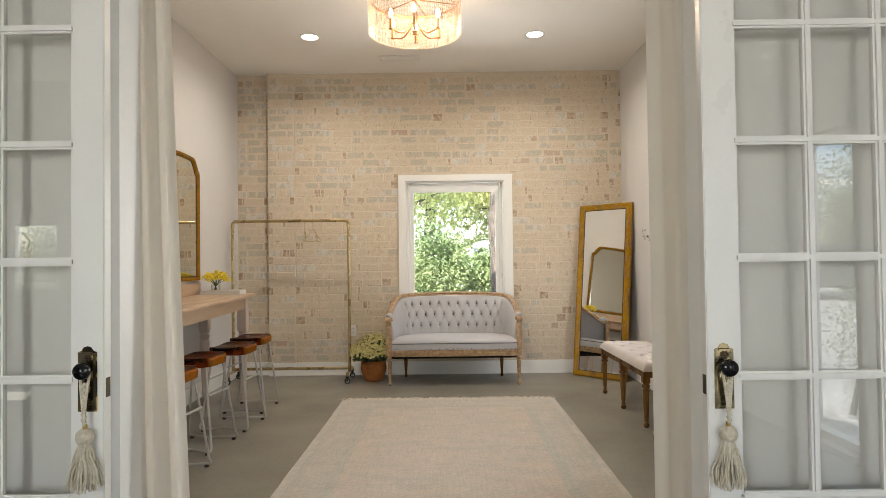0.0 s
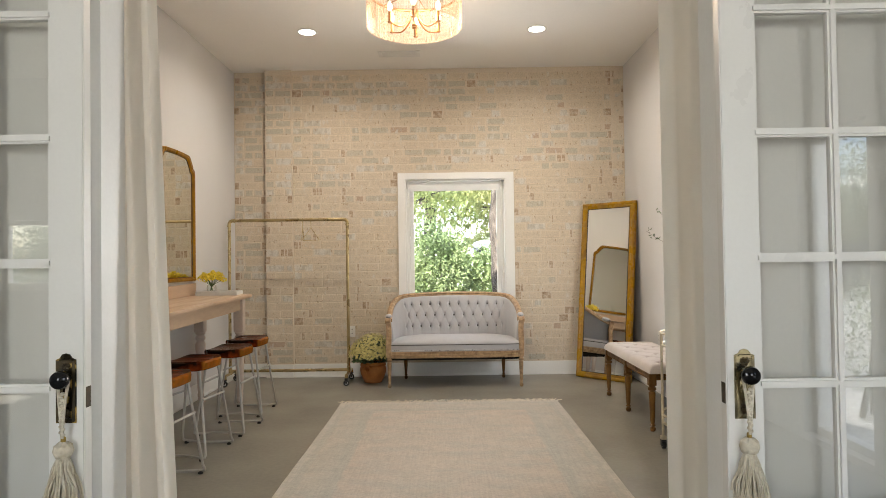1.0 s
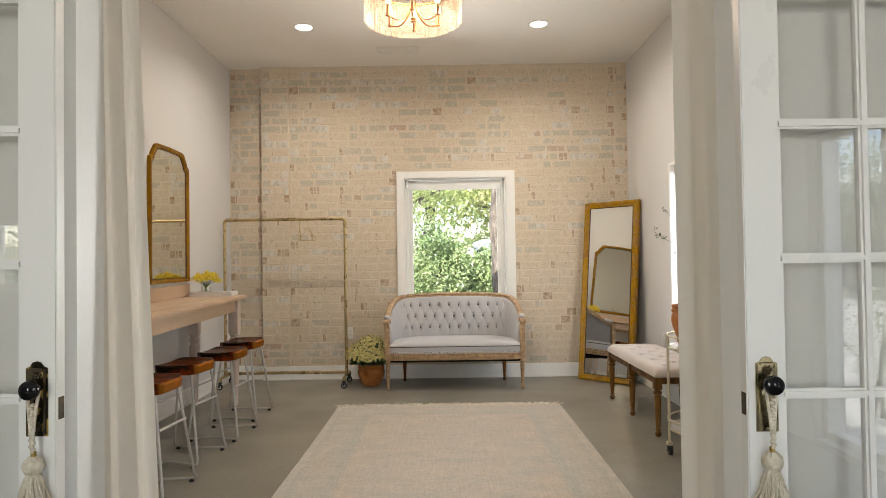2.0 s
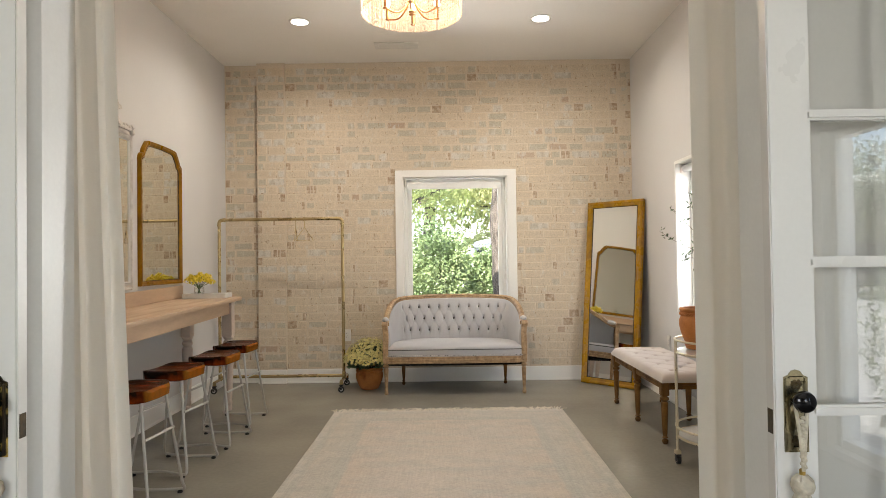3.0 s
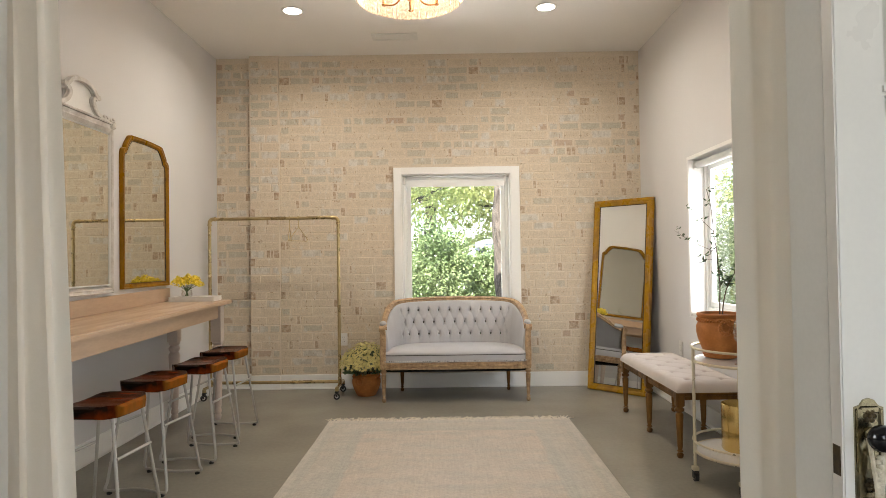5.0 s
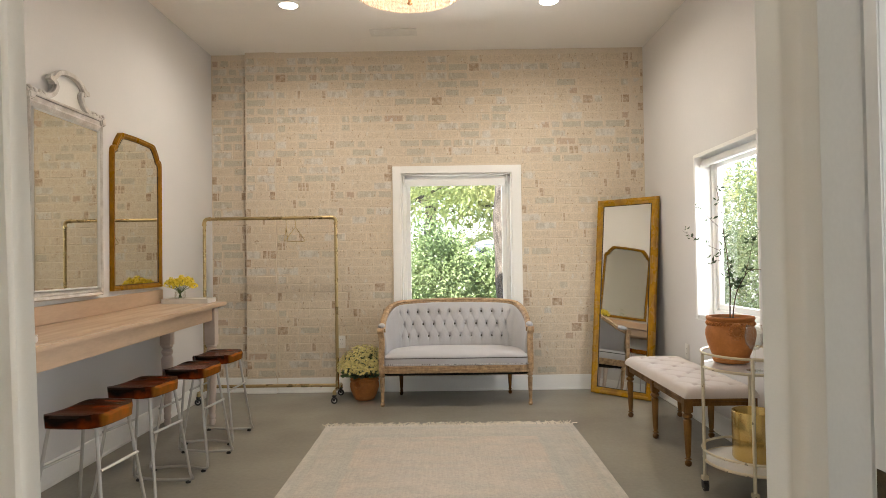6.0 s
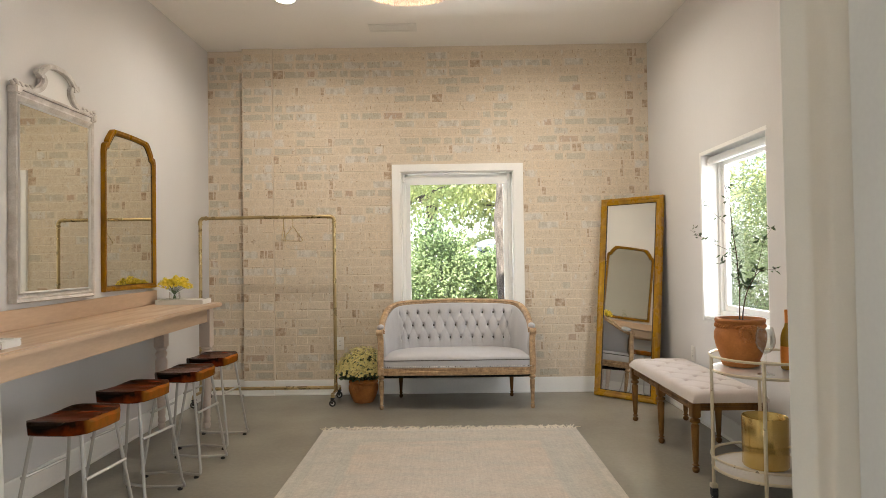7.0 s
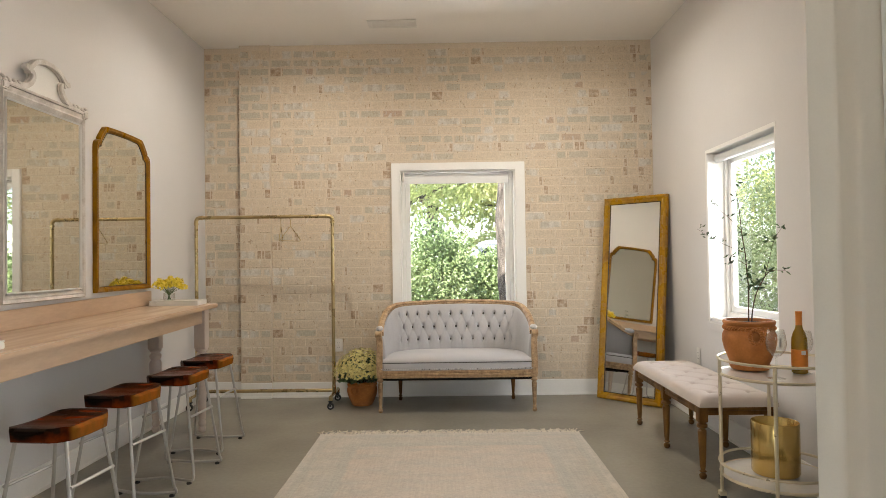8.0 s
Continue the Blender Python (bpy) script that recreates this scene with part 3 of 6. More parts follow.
win = thing("window_1", pose(0, 0, 0), "white framed picture window in a flat casing with a rolled shade", "window")
win["kind"] = "structure"
bm = box(BW0 - 0.072, BW0, BACK - 0.022, BACK + 0.006, BWB - 0.07, BWT + 0.068, 0.003)
box(BW1, BW1 + 0.086, BACK - 0.022, BACK + 0.006, BWB - 0.07, BWT + 0.068, 0.003, bm)
box(BW0, BW1, BACK - 0.022, BACK + 0.006, BWT, BWT + 0.068, 0.003, bm)
box(BW0, BW1, BACK - 0.022, BACK + 0.006, BWB - 0.07, BWB, 0.003, bm)
part("casing", bm, TRIM, win)
part("sill", box(BW0 + 0.012, BW1 - 0.012, BACK - 0.04, BACK + 0.14, BWB, BWB + 0.02, 0.005), TRIM, win)
bm = box(BW0, BW0 + 0.012, BACK + 0.007, BACK + 0.2, BWB, BWT)
box(BW1 - 0.012, BW1, BACK + 0.007, BACK + 0.2, BWB, BWT, 0, bm)
box(BW0 + 0.012, BW1 - 0.012, BACK + 0.007, BACK + 0.2, BWT - 0.012, BWT, 0, bm)
part("jamb", bm, TRIM, win)
part("window_frame", sash_frame(BW0 + 0.012, BW1 - 0.012, BWB + 0.02, BWT - 0.012, 0.03, BACK + 0.10, BACK + 0.17), TRIM, win)
part("sash", sash_frame(BW0 + 0.045, BW1 - 0.045, BWB + 0.052, BWT - 0.045, 0.038, BACK + 0.115, BACK + 0.155), TRIM, win)
pane(BW0 + 0.083, BW1 - 0.083, BWB + 0.09, BWT - 0.083, BACK + 0.135, win, CLEAR)
part("latch", join(box(0.728, 0.748, BACK + 0.070, BACK + 0.0995, 0.985, 1.045, 0.004), box(0.722, 0.734, BACK + 0.058, BACK + 0.074, 1.0, 1.03, 0.004)), PLASTIC, win, "small white window latch")
shade = thing("roller_shade", pose(0.235, BACK + 0.05, 1.955), "white fabric roller shade rolled up under the window head", "window shade")
bm = bmesh.new()
tube([(-0.47, 0, 0), (0.47, 0, 0)], 0.024, 14, bm)
part("roll", bm, SHADE, shade)
part("hem_bar", box(-0.468, 0.468, -0.026, -0.016, -0.06, -0.01, 0.003), SHADE, shade)
for sx in (-1, 1):
    part("bracket", box(sx * 0.48 - 0.008, sx * 0.48 + 0.008, -0.03, 0.03, -0.03, 0.042, 0.003), PLASTIC, shade)

# ---- side window ----
win2 = thing("window_2", pose(0, 0, 0), "white framed casement window in a deep painted reveal", "window")
win2["kind"] = "structure"
bm = box(R + 0.002, R + 0.19, SW1 - 0.012, SW1, SWB, SWT)
box(R + 0.002, R + 0.19, SW0, SW0 + 0.012, SWB, SWT, 0, bm)
box(R + 0.002, R + 0.19, SW0 + 0.012, SW1 - 0.012, SWT - 0.012, SWT, 0, bm)
part("jamb", bm, TRIM, win2)
bm = box(R - 0.004, R, SW1 - 0.012, SW1 + 0.012, SWB - 0.012, SWT + 0.012, 0.001)
box(R - 0.004, R, SW0 - 0.012, SW1 - 0.012, SWT - 0.012, SWT + 0.012, 0.001, bm)
part("edge_bead", bm, TRIM, win2)
part("sill", box(R + 0.003, R + 0.19, SW0 + 0.012, SW1 - 0.012, SWB, SWB + 0.018, 0.004), TRIM, win2)
part("apron", box(R - 0.012, R - 0.001, SW0 - 0.02, SW1 + 0.02, SWB - 0.07, SWB - 0.014, 0.003), PAINT, win2)


def turned(bm):
    """The same frame standing in the side wall: x becomes y."""
    bm.transform(Matrix(((0, 1, 0, 0), (1, 0, 0, 0), (0, 0, 1, 0), (0, 0, 0, 1))))
    bmesh.ops.reverse_faces(bm, faces=bm.faces[:])
    return bm


part("window_frame", turned(sash_frame(SW0 + 0.012, SW1 - 0.012, SWB + 0.018, SWT - 0.012, 0.035, R + 0.115, R + 0.18)), TRIM, win2)
part("sash", turned(sash_frame(SW0 + 0.05, SW1 - 0.05, SWB + 0.056, SWT - 0.05, 0.042, R + 0.13, R + 0.165)), TRIM, win2)
p = part("pane", sheet((R + 0.147, SW0 + 0.092, SWB + 0.098), (R + 0.147, SW0 + 0.092, SWT - 0.092), (R + 0.147, SW1 - 0.092, SWT - 0.092), (R + 0.147, SW1 - 0.092, SWB + 0.098)), CLEAR, win2, smooth=False)
p.visible_shadow = False
shade = thing("roller_shade", pose(R + 0.065, (SW0 + SW1) / 2, SWT - 0.052), "white fabric roller shade rolled up in the side window", "window shade")
part("roll", tube([(0, -0.43, 0), (0, 0.43, 0)], 0.028, 14), SHADE, shade)
for sy in (-1, 1):
    part("bracket", box(-0.03, 0.03, sy * 0.442 - 0.008, sy * 0.442 + 0.008, -0.032, 0.038, 0.003), PLASTIC, shade)

# ---- windows of the front room ----
fwin = thing("window_3", pose(0, 0, 0), "tall white framed window of the front room", "window")
fwin["kind"] = "structure"
bm = turned(sash_frame(FW["y0"], FW["y1"], FW["z0"], FW["z1"], 0.05, FR + 0.06, FR + 0.14))
part("window_frame", bm, TRIM, fwin)
p = part("pane", sheet((FR + 0.1, FW["y0"] + 0.05, FW["z0"] + 0.05), (FR + 0.1, FW["y0"] + 0.05, FW["z1"] - 0.05), (FR + 0.1, FW["y1"] - 0.05, FW["z1"] - 0.05), (FR + 0.1, FW["y1"] - 0.05, FW["z0"] + 0.05)), CLEAR, fwin, smooth=False)
p.visible_shadow = False
# the last two are unseen openings added round the fill lamps
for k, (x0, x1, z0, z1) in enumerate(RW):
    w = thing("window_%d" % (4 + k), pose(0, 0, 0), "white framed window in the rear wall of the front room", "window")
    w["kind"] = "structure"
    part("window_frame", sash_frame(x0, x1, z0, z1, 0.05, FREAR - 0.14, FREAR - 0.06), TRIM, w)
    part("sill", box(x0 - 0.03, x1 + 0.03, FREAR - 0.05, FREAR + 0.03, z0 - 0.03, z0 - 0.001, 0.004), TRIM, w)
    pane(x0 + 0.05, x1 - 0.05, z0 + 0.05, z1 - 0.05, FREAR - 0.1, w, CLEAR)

# ---- glazed doors ----


def glazed_door(m, hand, plate_material, label):
    """A white fifteen-light door; x runs from its latch edge (0) to its far edge."""
    d = tagged(thing("glazed_door", m, label, "door", "pair of glazed doors"))
    W, H, T = 0.83, 2.34, 0.038
    s = hand
    rows = [0.489 + 0.3405 * k for k in range(6)]

    def b(x0, x1, z0, z1, y0=0.0, y1=T, bev=0.003):
        return box(min(s * x0, s * x1), max(s * x0, s * x1), y0, y1, z0, z1, bev)
    part("stile", b(0, 0.092, 0.01, H), DOORPAINT, d)
    part("stile", b(W - 0.092, W, 0.01, H), DOORPAINT, d)
    part("rail", b(0.092, W - 0.092, 0.01, rows[0] - 0.01), DOORPAINT, d)
    part("rail", b(0.092, W - 0.092, rows[5] + 0.01, H), DOORPAINT, d)
    for k in range(1, 5):
        part("muntin", b(0.090, W - 0.090, rows[k] - 0.0125, rows[k] + 0.0125, 0.003, T - 0.003, 0.0065), DOORPAINT, d)
    for x in (0.3125, 0.5175):
        part("muntin", b(x - 0.0125, x + 0.0125, rows[0], rows[5], 0.004, T - 0.004, 0.0065), DOORPAINT, d)
    # glazing beads round the light
    bm = b(0.092, 0.104, rows[0], rows[5], 0.010, T - 0.01, 0.003)
    join(bm, b(W - 0.104, W - 0.092, rows[0], rows[5], 0.010, T - 0.01, 0.003))
    join(bm, b(0.104, W - 0.104, rows[0] - 0.01, rows[0] + 0.008, 0.010, T - 0.01, 0.003))
    join(bm, b(0.104, W - 0.104, rows[5] - 0.008, rows[5] + 0.01, 0.010, T - 0.01, 0.003))
    part("glazing_bead", bm, DOORPAINT, d)
    for k in range(5):
        for x0, x1 in ((0.104, 0.3), (0.325, 0.505), (0.53, 0.726)):
            pane(min(s * x0, s * x1) - 0.006, max(s * x0, s * x1) + 0.006, rows[k] + 0.006, rows[k + 1] - 0.006, T / 2, d, DOORGLASS)
    # long lock plate with raised ends, ball knob, mortise latch
    px, pz = 0.0475, 0.827
    outline = [(-0.027, -0.088), (0.027, -0.088), (0.027, 0.082), (0.017, 0.086), (0.010, 0.096), (0, 0.099), (-0.010, 0.096), (-0.017, 0.086), (-0.027, 0.082)]
    plate = part("lock_plate", extrude_outline([(s * px + x, pz + z) for x, z in outline], -0.004), plate_material, d, "ornate aged metal lock plate")
    e0 = 0.0125 if s > 0 else 0.006
    bm = box(s * px - 0.0255, s * px - e0, -0.0075, -0.0035, pz - 0.085, pz + 0.080, 0.0018)
    box(s * px + 0.0175, s * px + 0.0255, -0.0075, -0.0035, pz - 0.085, pz + 0.080, 0.0018, bm)
    box(s * px - 0.0175, s * px + 0.0175, -0.0070, -0.0035, pz - 0.086, pz - 0.074, 0.0018, bm)
    box(s * px - 0.0175, s * px + 0.0175, -0.0070, -0.0035, pz + 0.072, pz + 0.084, 0.0018, bm)
    part("moulding", bm, BLACKMETAL if s < 0 else OLDNICKEL, plate, "darkened raised edge" if s < 0 else "raised nickel edge")
    flower = bmesh.new()
    for zz in (-0.062, 0.066):
        for k in range(6):
            a = k * math.pi / 3
            ball(0.0055, s * px + 0.0085 * math.cos(a), -0.005, pz + zz + 0.0085 * math.sin(a), 8, flower, (1, 0.6, 1))
        ball(0.005, s * px, -0.006, pz + zz, 8, flower)
    part("rosette", flower, BLACKMETAL, plate)
    neck = lathe([(0.013, 0), (0.012, 0.006), (0.0075, 0.010), (0.0075, 0.02), (0.011, 0.024)], 16)
    kx = px if s > 0 else -px + 0.004
    part("knob_neck", neck, plate_material, d, m=pose(kx, -0.004, pz + 0.033, 90))
    part("knob", lathe([(0.0, 0.0), (0.014, 0.001), (0.0225, 0.006), (0.0250, 0.014), (0.0225, 0.022), (0.014, 0.028), (0.0, 0.031)], 20), BLACKGLASS, d, "polished black ball knob", m=pose(kx, -0.024, pz + 0.033, 90))
    part("latch", box(-0.0012 if s > 0 else -0.0008, 0.0008 if s > 0 else 0.0012, 0.008, 0.03, pz - 0.05, pz + 0.006), BLACKMETAL, d, "dark mortise latch plate")
    return d, kx, pz + 0.033


DOORY = 1.852
door_r = glazed_door(pose(0.884, DOORY, 0.0), 1, OLDNICKEL, "white painted glazed door with a nickel lock plate, slid open")
door_l = glazed_door(pose(-0.848, DOORY, 0.012), -1, DARKBRASS, "white painted glazed door with a brass lock plate, slid open")


def tassel(m, turn):
    t = thing("tassel", m, "cream yarn tassel looped over the door knob", "tassel", "door tassels")
    rng = random.Random(5 + turn)
    # cord: two strands over the knob neck, plaited below
    bm = bmesh.new()
    for sx in (-1, 1):
        tube(spline([(sx * 0.002, 0.0, 0.014), (sx * 0.013, 0, 0.003), (sx * 0.010, -0.004, -0.035), (sx * 0.004, -0.006, -0.09), (0, -0.006, -0.148)], 5), 0.0042, 7, bm)
    for k in range(15):
        ball(0.0062, (-1) ** k * 0.0024, -0.006, -0.03 - k * 0.0078, 8, bm, (1, 1, 0.8))
    part("cord", bm, YARN, t)
    part("binding", lathe([(0.004, -0.160), (0.0065, -0.158), (0.0065, -0.146), (0.004, -0.144)], 12), OLDBRASS, t, "small gold thread binding")
    bm = lathe([(0.0, -0.204), (0.012, -0.202), (0.021, -0.194), (0.0255, -0.182), (0.0225, -0.168), (0.012, -0.159), (0.005, -0.157), (0.0, -0.156)], 24)
    for q in bm.verts:
        q.co *= 1 + 0.012 * math.sin(9 * math.atan2(q.co.y, q.co.x) + 90 * q.co.z) * (1 if q.co.xy.length > 0.01 else 0)
    part("head", bm, YARN, t)
    bm = bmesh.new()
    for k in range(120):
        a, q = rng.uniform(0, 2 * math.pi), math.sqrt(rng.random())
        r0, r1 = 0.013 * q, (0.042 + 0.008 * rng.random()) * q
        z1 = -0.312 - 0.030 * rng.random() + 0.014 * q
        j, w = rng.uniform(-0.005, 0.005), rng.uniform(-0.004, 0.004)
        pts = [(r0 * math.cos(a), r0 * math.sin(a), -0.198), (0.5 * r1 * math.cos(a) + j, 0.5 * r1 * math.sin(a) + w, -0.232), (0.85 * r1 * math.cos(a) - j, 0.85 * r1 * math.sin(a) - w, -0.275), (r1 * math.cos(a + j * 20), r1 * math.sin(a + j * 20), z1)]
        tube(spline(pts, 2), 0.0027, 5, bm)
    part("skirt", bm, YARN, t)
    return t


tassel(pose(0.884 + door_r[1], DOORY - 0.022, door_r[2] - 0.008), 1)
tassel(pose(-0.848 + door_l[1], DOORY - 0.022, door_l[2] + 0.004), 2)

# ---- curtains beside the opening ----


def curtain(name_pose, width0, width1, folds, label, seed, toward):
    """A hanging curtain with folds that open out towards its hem. toward: 1 where it gathers to larger x."""
    c = thing("curtain", name_pose, label, "curtain", "curtains by the opening")
    rng = random.Random(seed)
    ph = [rng.uniform(-0.5, 0.5) for _ in range(folds + 2)]
    bm = bmesh.new()
    nx, nz, H = folds * 14, 40, 2.66
    rows = []
    for i in range(nz + 1):
        v = i / nz
        z = 0.012 + H * v
        drop = (1 - v)
        w = width0 + (width1 - width0) * drop ** 1.3
        row = []
        for j in range(nx + 1):
            u = j / nx
            f = u * folds
            k = int(f)
            a = 0.014 + 0.005 * ph[min(k, folds)] + 0.006 * drop
            y = a * math.sin(2 * math.pi * f + 0.5 * ph[k] * math.sin(3 * v)) + 0.004 * math.sin(11 * u + 5 * v)
            x = u * w + 0.004 * math.sin(2 * math.pi * f * 2 + 1.3)
            row.append(bm.verts.new((-toward * x, y, z)))
        rows.append(row)
    grid_faces(bm, rows)
    bmesh.ops.solidify(bm, geom=bm.faces[:], thickness=0.003)
    part("fabric", bm, CURTAIN, c)
    part("hem", box(min(-toward * 0.0, -toward * width1), max(0.0, -toward * width1), -0.012, 0.012, 0.0, 0.011, 0.003), CURTAIN, c)
    return c


curtain(pose(-0.975, 2.155, 0), 0.170, 0.262, 3, "floor-length white curtain gathered in soft folds", 3, -1)
curtain(pose(1.06, 2.137, 0), 0.236, 0.236, 2, "floor-length white curtain gathered in soft folds", 4, 1)
rod = thing("curtain_rod", pose(0.03, 2.165, 2.70), "plain white curtain rod over the wide opening", "curtain rod")
part("rod", tube([(-1.2, 0, 0), (1.2, 0, 0)], 0.014, 12), TRIM, rod)
for sx in (-1.1, 1.1):
    part("bracket", box(sx - 0.01, sx + 0.01, -0.066, 0.008, -0.03, 0.012, 0.003), TRIM, rod)

# ---- ceiling fittings ----


def downlight(x, y):
    d = thing("downlight", pose(x, y, CEILING), "round recessed ceiling light with a white trim, lit", "ceiling light", "recessed ceiling lights")
    part("trim_ring", lathe([(0.069, -0.004), (0.088, -0.003), (0.090, 0.0), (0.069, 0.0)], 32, cap=False), PLASTIC, d)
    part("diffuser", lathe([(0.0, -0.003), (0.068, -0.003), (0.068, -0.0005), (0.0, -0.0005)], 32), DISC, d, "glowing white diffuser")
    return d


for sx, sy in ((-1.03, 5.535), (0.95, 5.54)):
    downlight(sx, sy)

vent = thing("ceiling_vent", pose(-0.28, 6.13, CEILING), "white metal ceiling air vent with fine slats", "air vent")
bm = box(-0.20, 0.20, -0.085, -0.055, -0.008, 0, 0.002)
box(-0.20, 0.20, 0.055, 0.085, -0.008, 0, 0.002, bm)
box(-0.20, -0.165, -0.055, 0.055, -0.008, 0, 0.002, bm)
box(0.165, 0.20, -0.055, 0.055, -0.008, 0, 0.002, bm)
part("frame", bm, PLASTIC, vent)
part("backing", box(-0.165, 0.165, -0.055, 0.055, -0.001, 0), SHADE, vent, smooth=False)
slat = None
for k in range(7):
    m = pose(0, -0.045 + 0.015 * k, -0.0045, 6)
    slat = part("slat", box(-0.164, 0.164, -0.0076, 0.0076, -0.0008, 0.0008), PLASTIC, vent, smooth=False, m=m) if slat is None else same_part(slat, vent, m) and slat


def chandelier():
    c = thing("chandelier", pose(-0.053, 4.39, 2.742), "drum chandelier of beaded strands with candle bulbs, lit", "chandelier")
    r, top = 0.318, 0.255
    rng = random.Random(11)
    part("canopy", lathe([(0.065, 0.418), (0.065, 0.404), (0.045, 0.392), (0.012, 0.384), (0.0, 0.384)], 24), COPPER, c)
    part("stem", tube([(0, 0, 0.386), (0, 0, 0.03)], 0.009, 10), COPPER, c)
    for z, t in ((top, 0.008),):
        part("hoop", ring(r - 0.004, t, z), COPPER, c, "antique gold hoop")
    for k in range(3):
        a = k * math.pi / 3 + 0.3
        part("spoke", tube([(-r * math.cos(a), -r * math.sin(a), top), (r * math.cos(a), r * math.sin(a), top)], 0.0045, 8), COPPER, c)
    part("hub", lathe([(0.0, 0.004), (0.012, 0.007), (0.020, 0.013), (0.014, 0.02), (0.020, 0.032), (0.010, 0.045), (0.009, 0.05)], 16), COPPER, c)
    for k in range(6):
        a = k * math.pi / 3 + 0.53
        ca, sa = math.cos(a), math.sin(a)
        pts = [(0.012 * ca, 0.012 * sa, 0.17), (0.035 * ca, 0.035 * sa, 0.07), (0.10 * ca, 0.10 * sa, 0.008), (0.185 * ca, 0.185 * sa, 0.018)]
        arm = part("arm", tube(spline(pts, 6), 0.0055, 8), COPPER, c)
        part("bobeche", lathe([(0.0, 0), (0.012, 0.002), (0.017, 0.008), (0.012, 0.012), (0.0, 0.012)], 14, x=0.185 * ca, y=0.185 * sa, z=0.012), COPPER, arm)
        part("candle_sleeve", lathe([(0.0105, 0), (0.0105, 0.07), (0.0, 0.071)], 12, x=0.185 * ca, y=0.185 * sa, z=0.024), COPPER, arm)
        part("bulb", lathe([(0.007, 0), (0.013, 0.012), (0.0155, 0.026), (0.011, 0.045), (0.004, 0.06), (0.0, 0.064)], 14, x=0.185 * ca, y=0.185 * sa, z=0.095), BULB, arm, "glowing flame-tip bulb")
    # strands: fine chains of beads hung from the upper hoop, swelling a little below the lower hoop
    verts, faces = [], []

    def bead(x, y, z, s, tall):
        i = len(verts)
        verts.extend(((x + s, y, z), (x, y + s, z), (x - s, y, z), (x, y - s, z), (x, y, z + tall), (x, y, z - tall)))
        faces.extend(((i, i + 1, i + 4), (i + 1, i + 2, i + 4), (i + 2, i + 3, i + 4), (i + 3, i, i + 4), (i + 1, i, i + 5), (i + 2, i + 1, i + 5), (i + 3, i + 2, i + 5), (i, i + 3, i + 5)))
    n = 440
    for k in range(n):
        a = 2 * math.pi * (k + rng.uniform(-0.3, 0.3)) / n
        rr = r + rng.uniform(-0.003, 0.004)
        low = rng.uniform(0.017, 0.023)
        steps = 9
        for q in range(steps):
            z = top + (low - top) * (q + 0.5) / steps + rng.uniform(-0.006, 0.006)
            bead(rr * math.cos(a), rr * math.sin(a), z, 0.0014, 0.019)
        for q in range(2):
            bead(rr * math.cos(a), rr * math.sin(a), low + (top - low) * rng.uniform(0.45, 1.0), 0.0042, 0.0046)
        bead(rr * math.cos(a), rr * math.sin(a), low, 0.0022, 0.006)
    me = bpy.data.meshes.new("bead_curtain")
    me.from_pydata(verts, [], faces)
    me.materials.append(BEAD)
    ob = new("bead_curtain", me)
    ob.parent = c
    tagged(ob, "hanging strands of clear champagne beads", kind="stuff")
    return c


BEAD = mat("champagne_bead", (0.80, 0.66, 0.52), 0.12, other=(0.72, 0.56, 0.42), scale=40, fine=0.05, spec=0.8)
BEAD.node_tree.nodes["Principled BSDF"].inputs["Transmission Weight"].default_value = 0.35
chandelier()

# ---- rug ----
RX, RY, RW_, RL = 0.148, 4.02, 0.892, 1.345
rug = thing("rug", pose(RX, RY, 0), "faded peach and sage woven area rug with a fringed end", "rug")
bm = bmesh.new()
nx, ny = 60, 90
rng = random.Random(4)
lev = []
for i in range(ny + 1):
    y = -RL + 2 * RL * i / ny
    wob = 0.006 * noise.noise((0.3, y * 1.7, 0.5))
    lev.append([bm.verts.new(((-RW_ + 2 * RW_ * j / nx) + wob, y + 0.006 * noise.noise((j * 0.11, 0.2, 3)), 0.009 + 0.0015 * noise.noise((j * 0.2, i * 0.2, 0)))) for j in range(nx + 1)])
grid_faces(bm, lev)
edge = [e for e in bm.edges if e.is_boundary]
ext = bmesh.ops.extrude_edge_only(bm, edges=edge)
for v in [g for g in ext["geom"] if isinstance(g, bmesh.types.BMVert)]:
    v.co.z = 0.0005
part("weave", bm, rug_material(RW_, RL), rug)
bm = bmesh.new()
for end in (1,):
    for k in range(300):
        x = -RW_ + 2 * RW_ * (k + rng.random() * 0.9) / 300
        j, lng = rng.uniform(-0.05, 0.05), rng.uniform(0.04, 0.11)
        tube([(x, end * (RL - 0.004), 0.007), (x + 0.3 * j, end * (RL + 0.45 * lng), 0.006 + 0.006 * rng.random()), (x + j, end * (RL + lng), 0.005)], 0.0032, 5, bm)
part("fringe", bm, FRINGE, rug, "short knotted cream fringe")

# ---- long table by the wall ----
TF, TE, TN = -1.56, 5.66, 2.75
FALL = 0.017
table = thing("counter_table", pose(L, TE, 0), "long pale maple counter table with turned legs along the wall", "table")
tw = TF - L


def sloped(bm):
    """The table is a little out of level: it falls towards its near end."""
    for v in bm.verts:
        v.co.z += FALL * v.co.y
    return bm


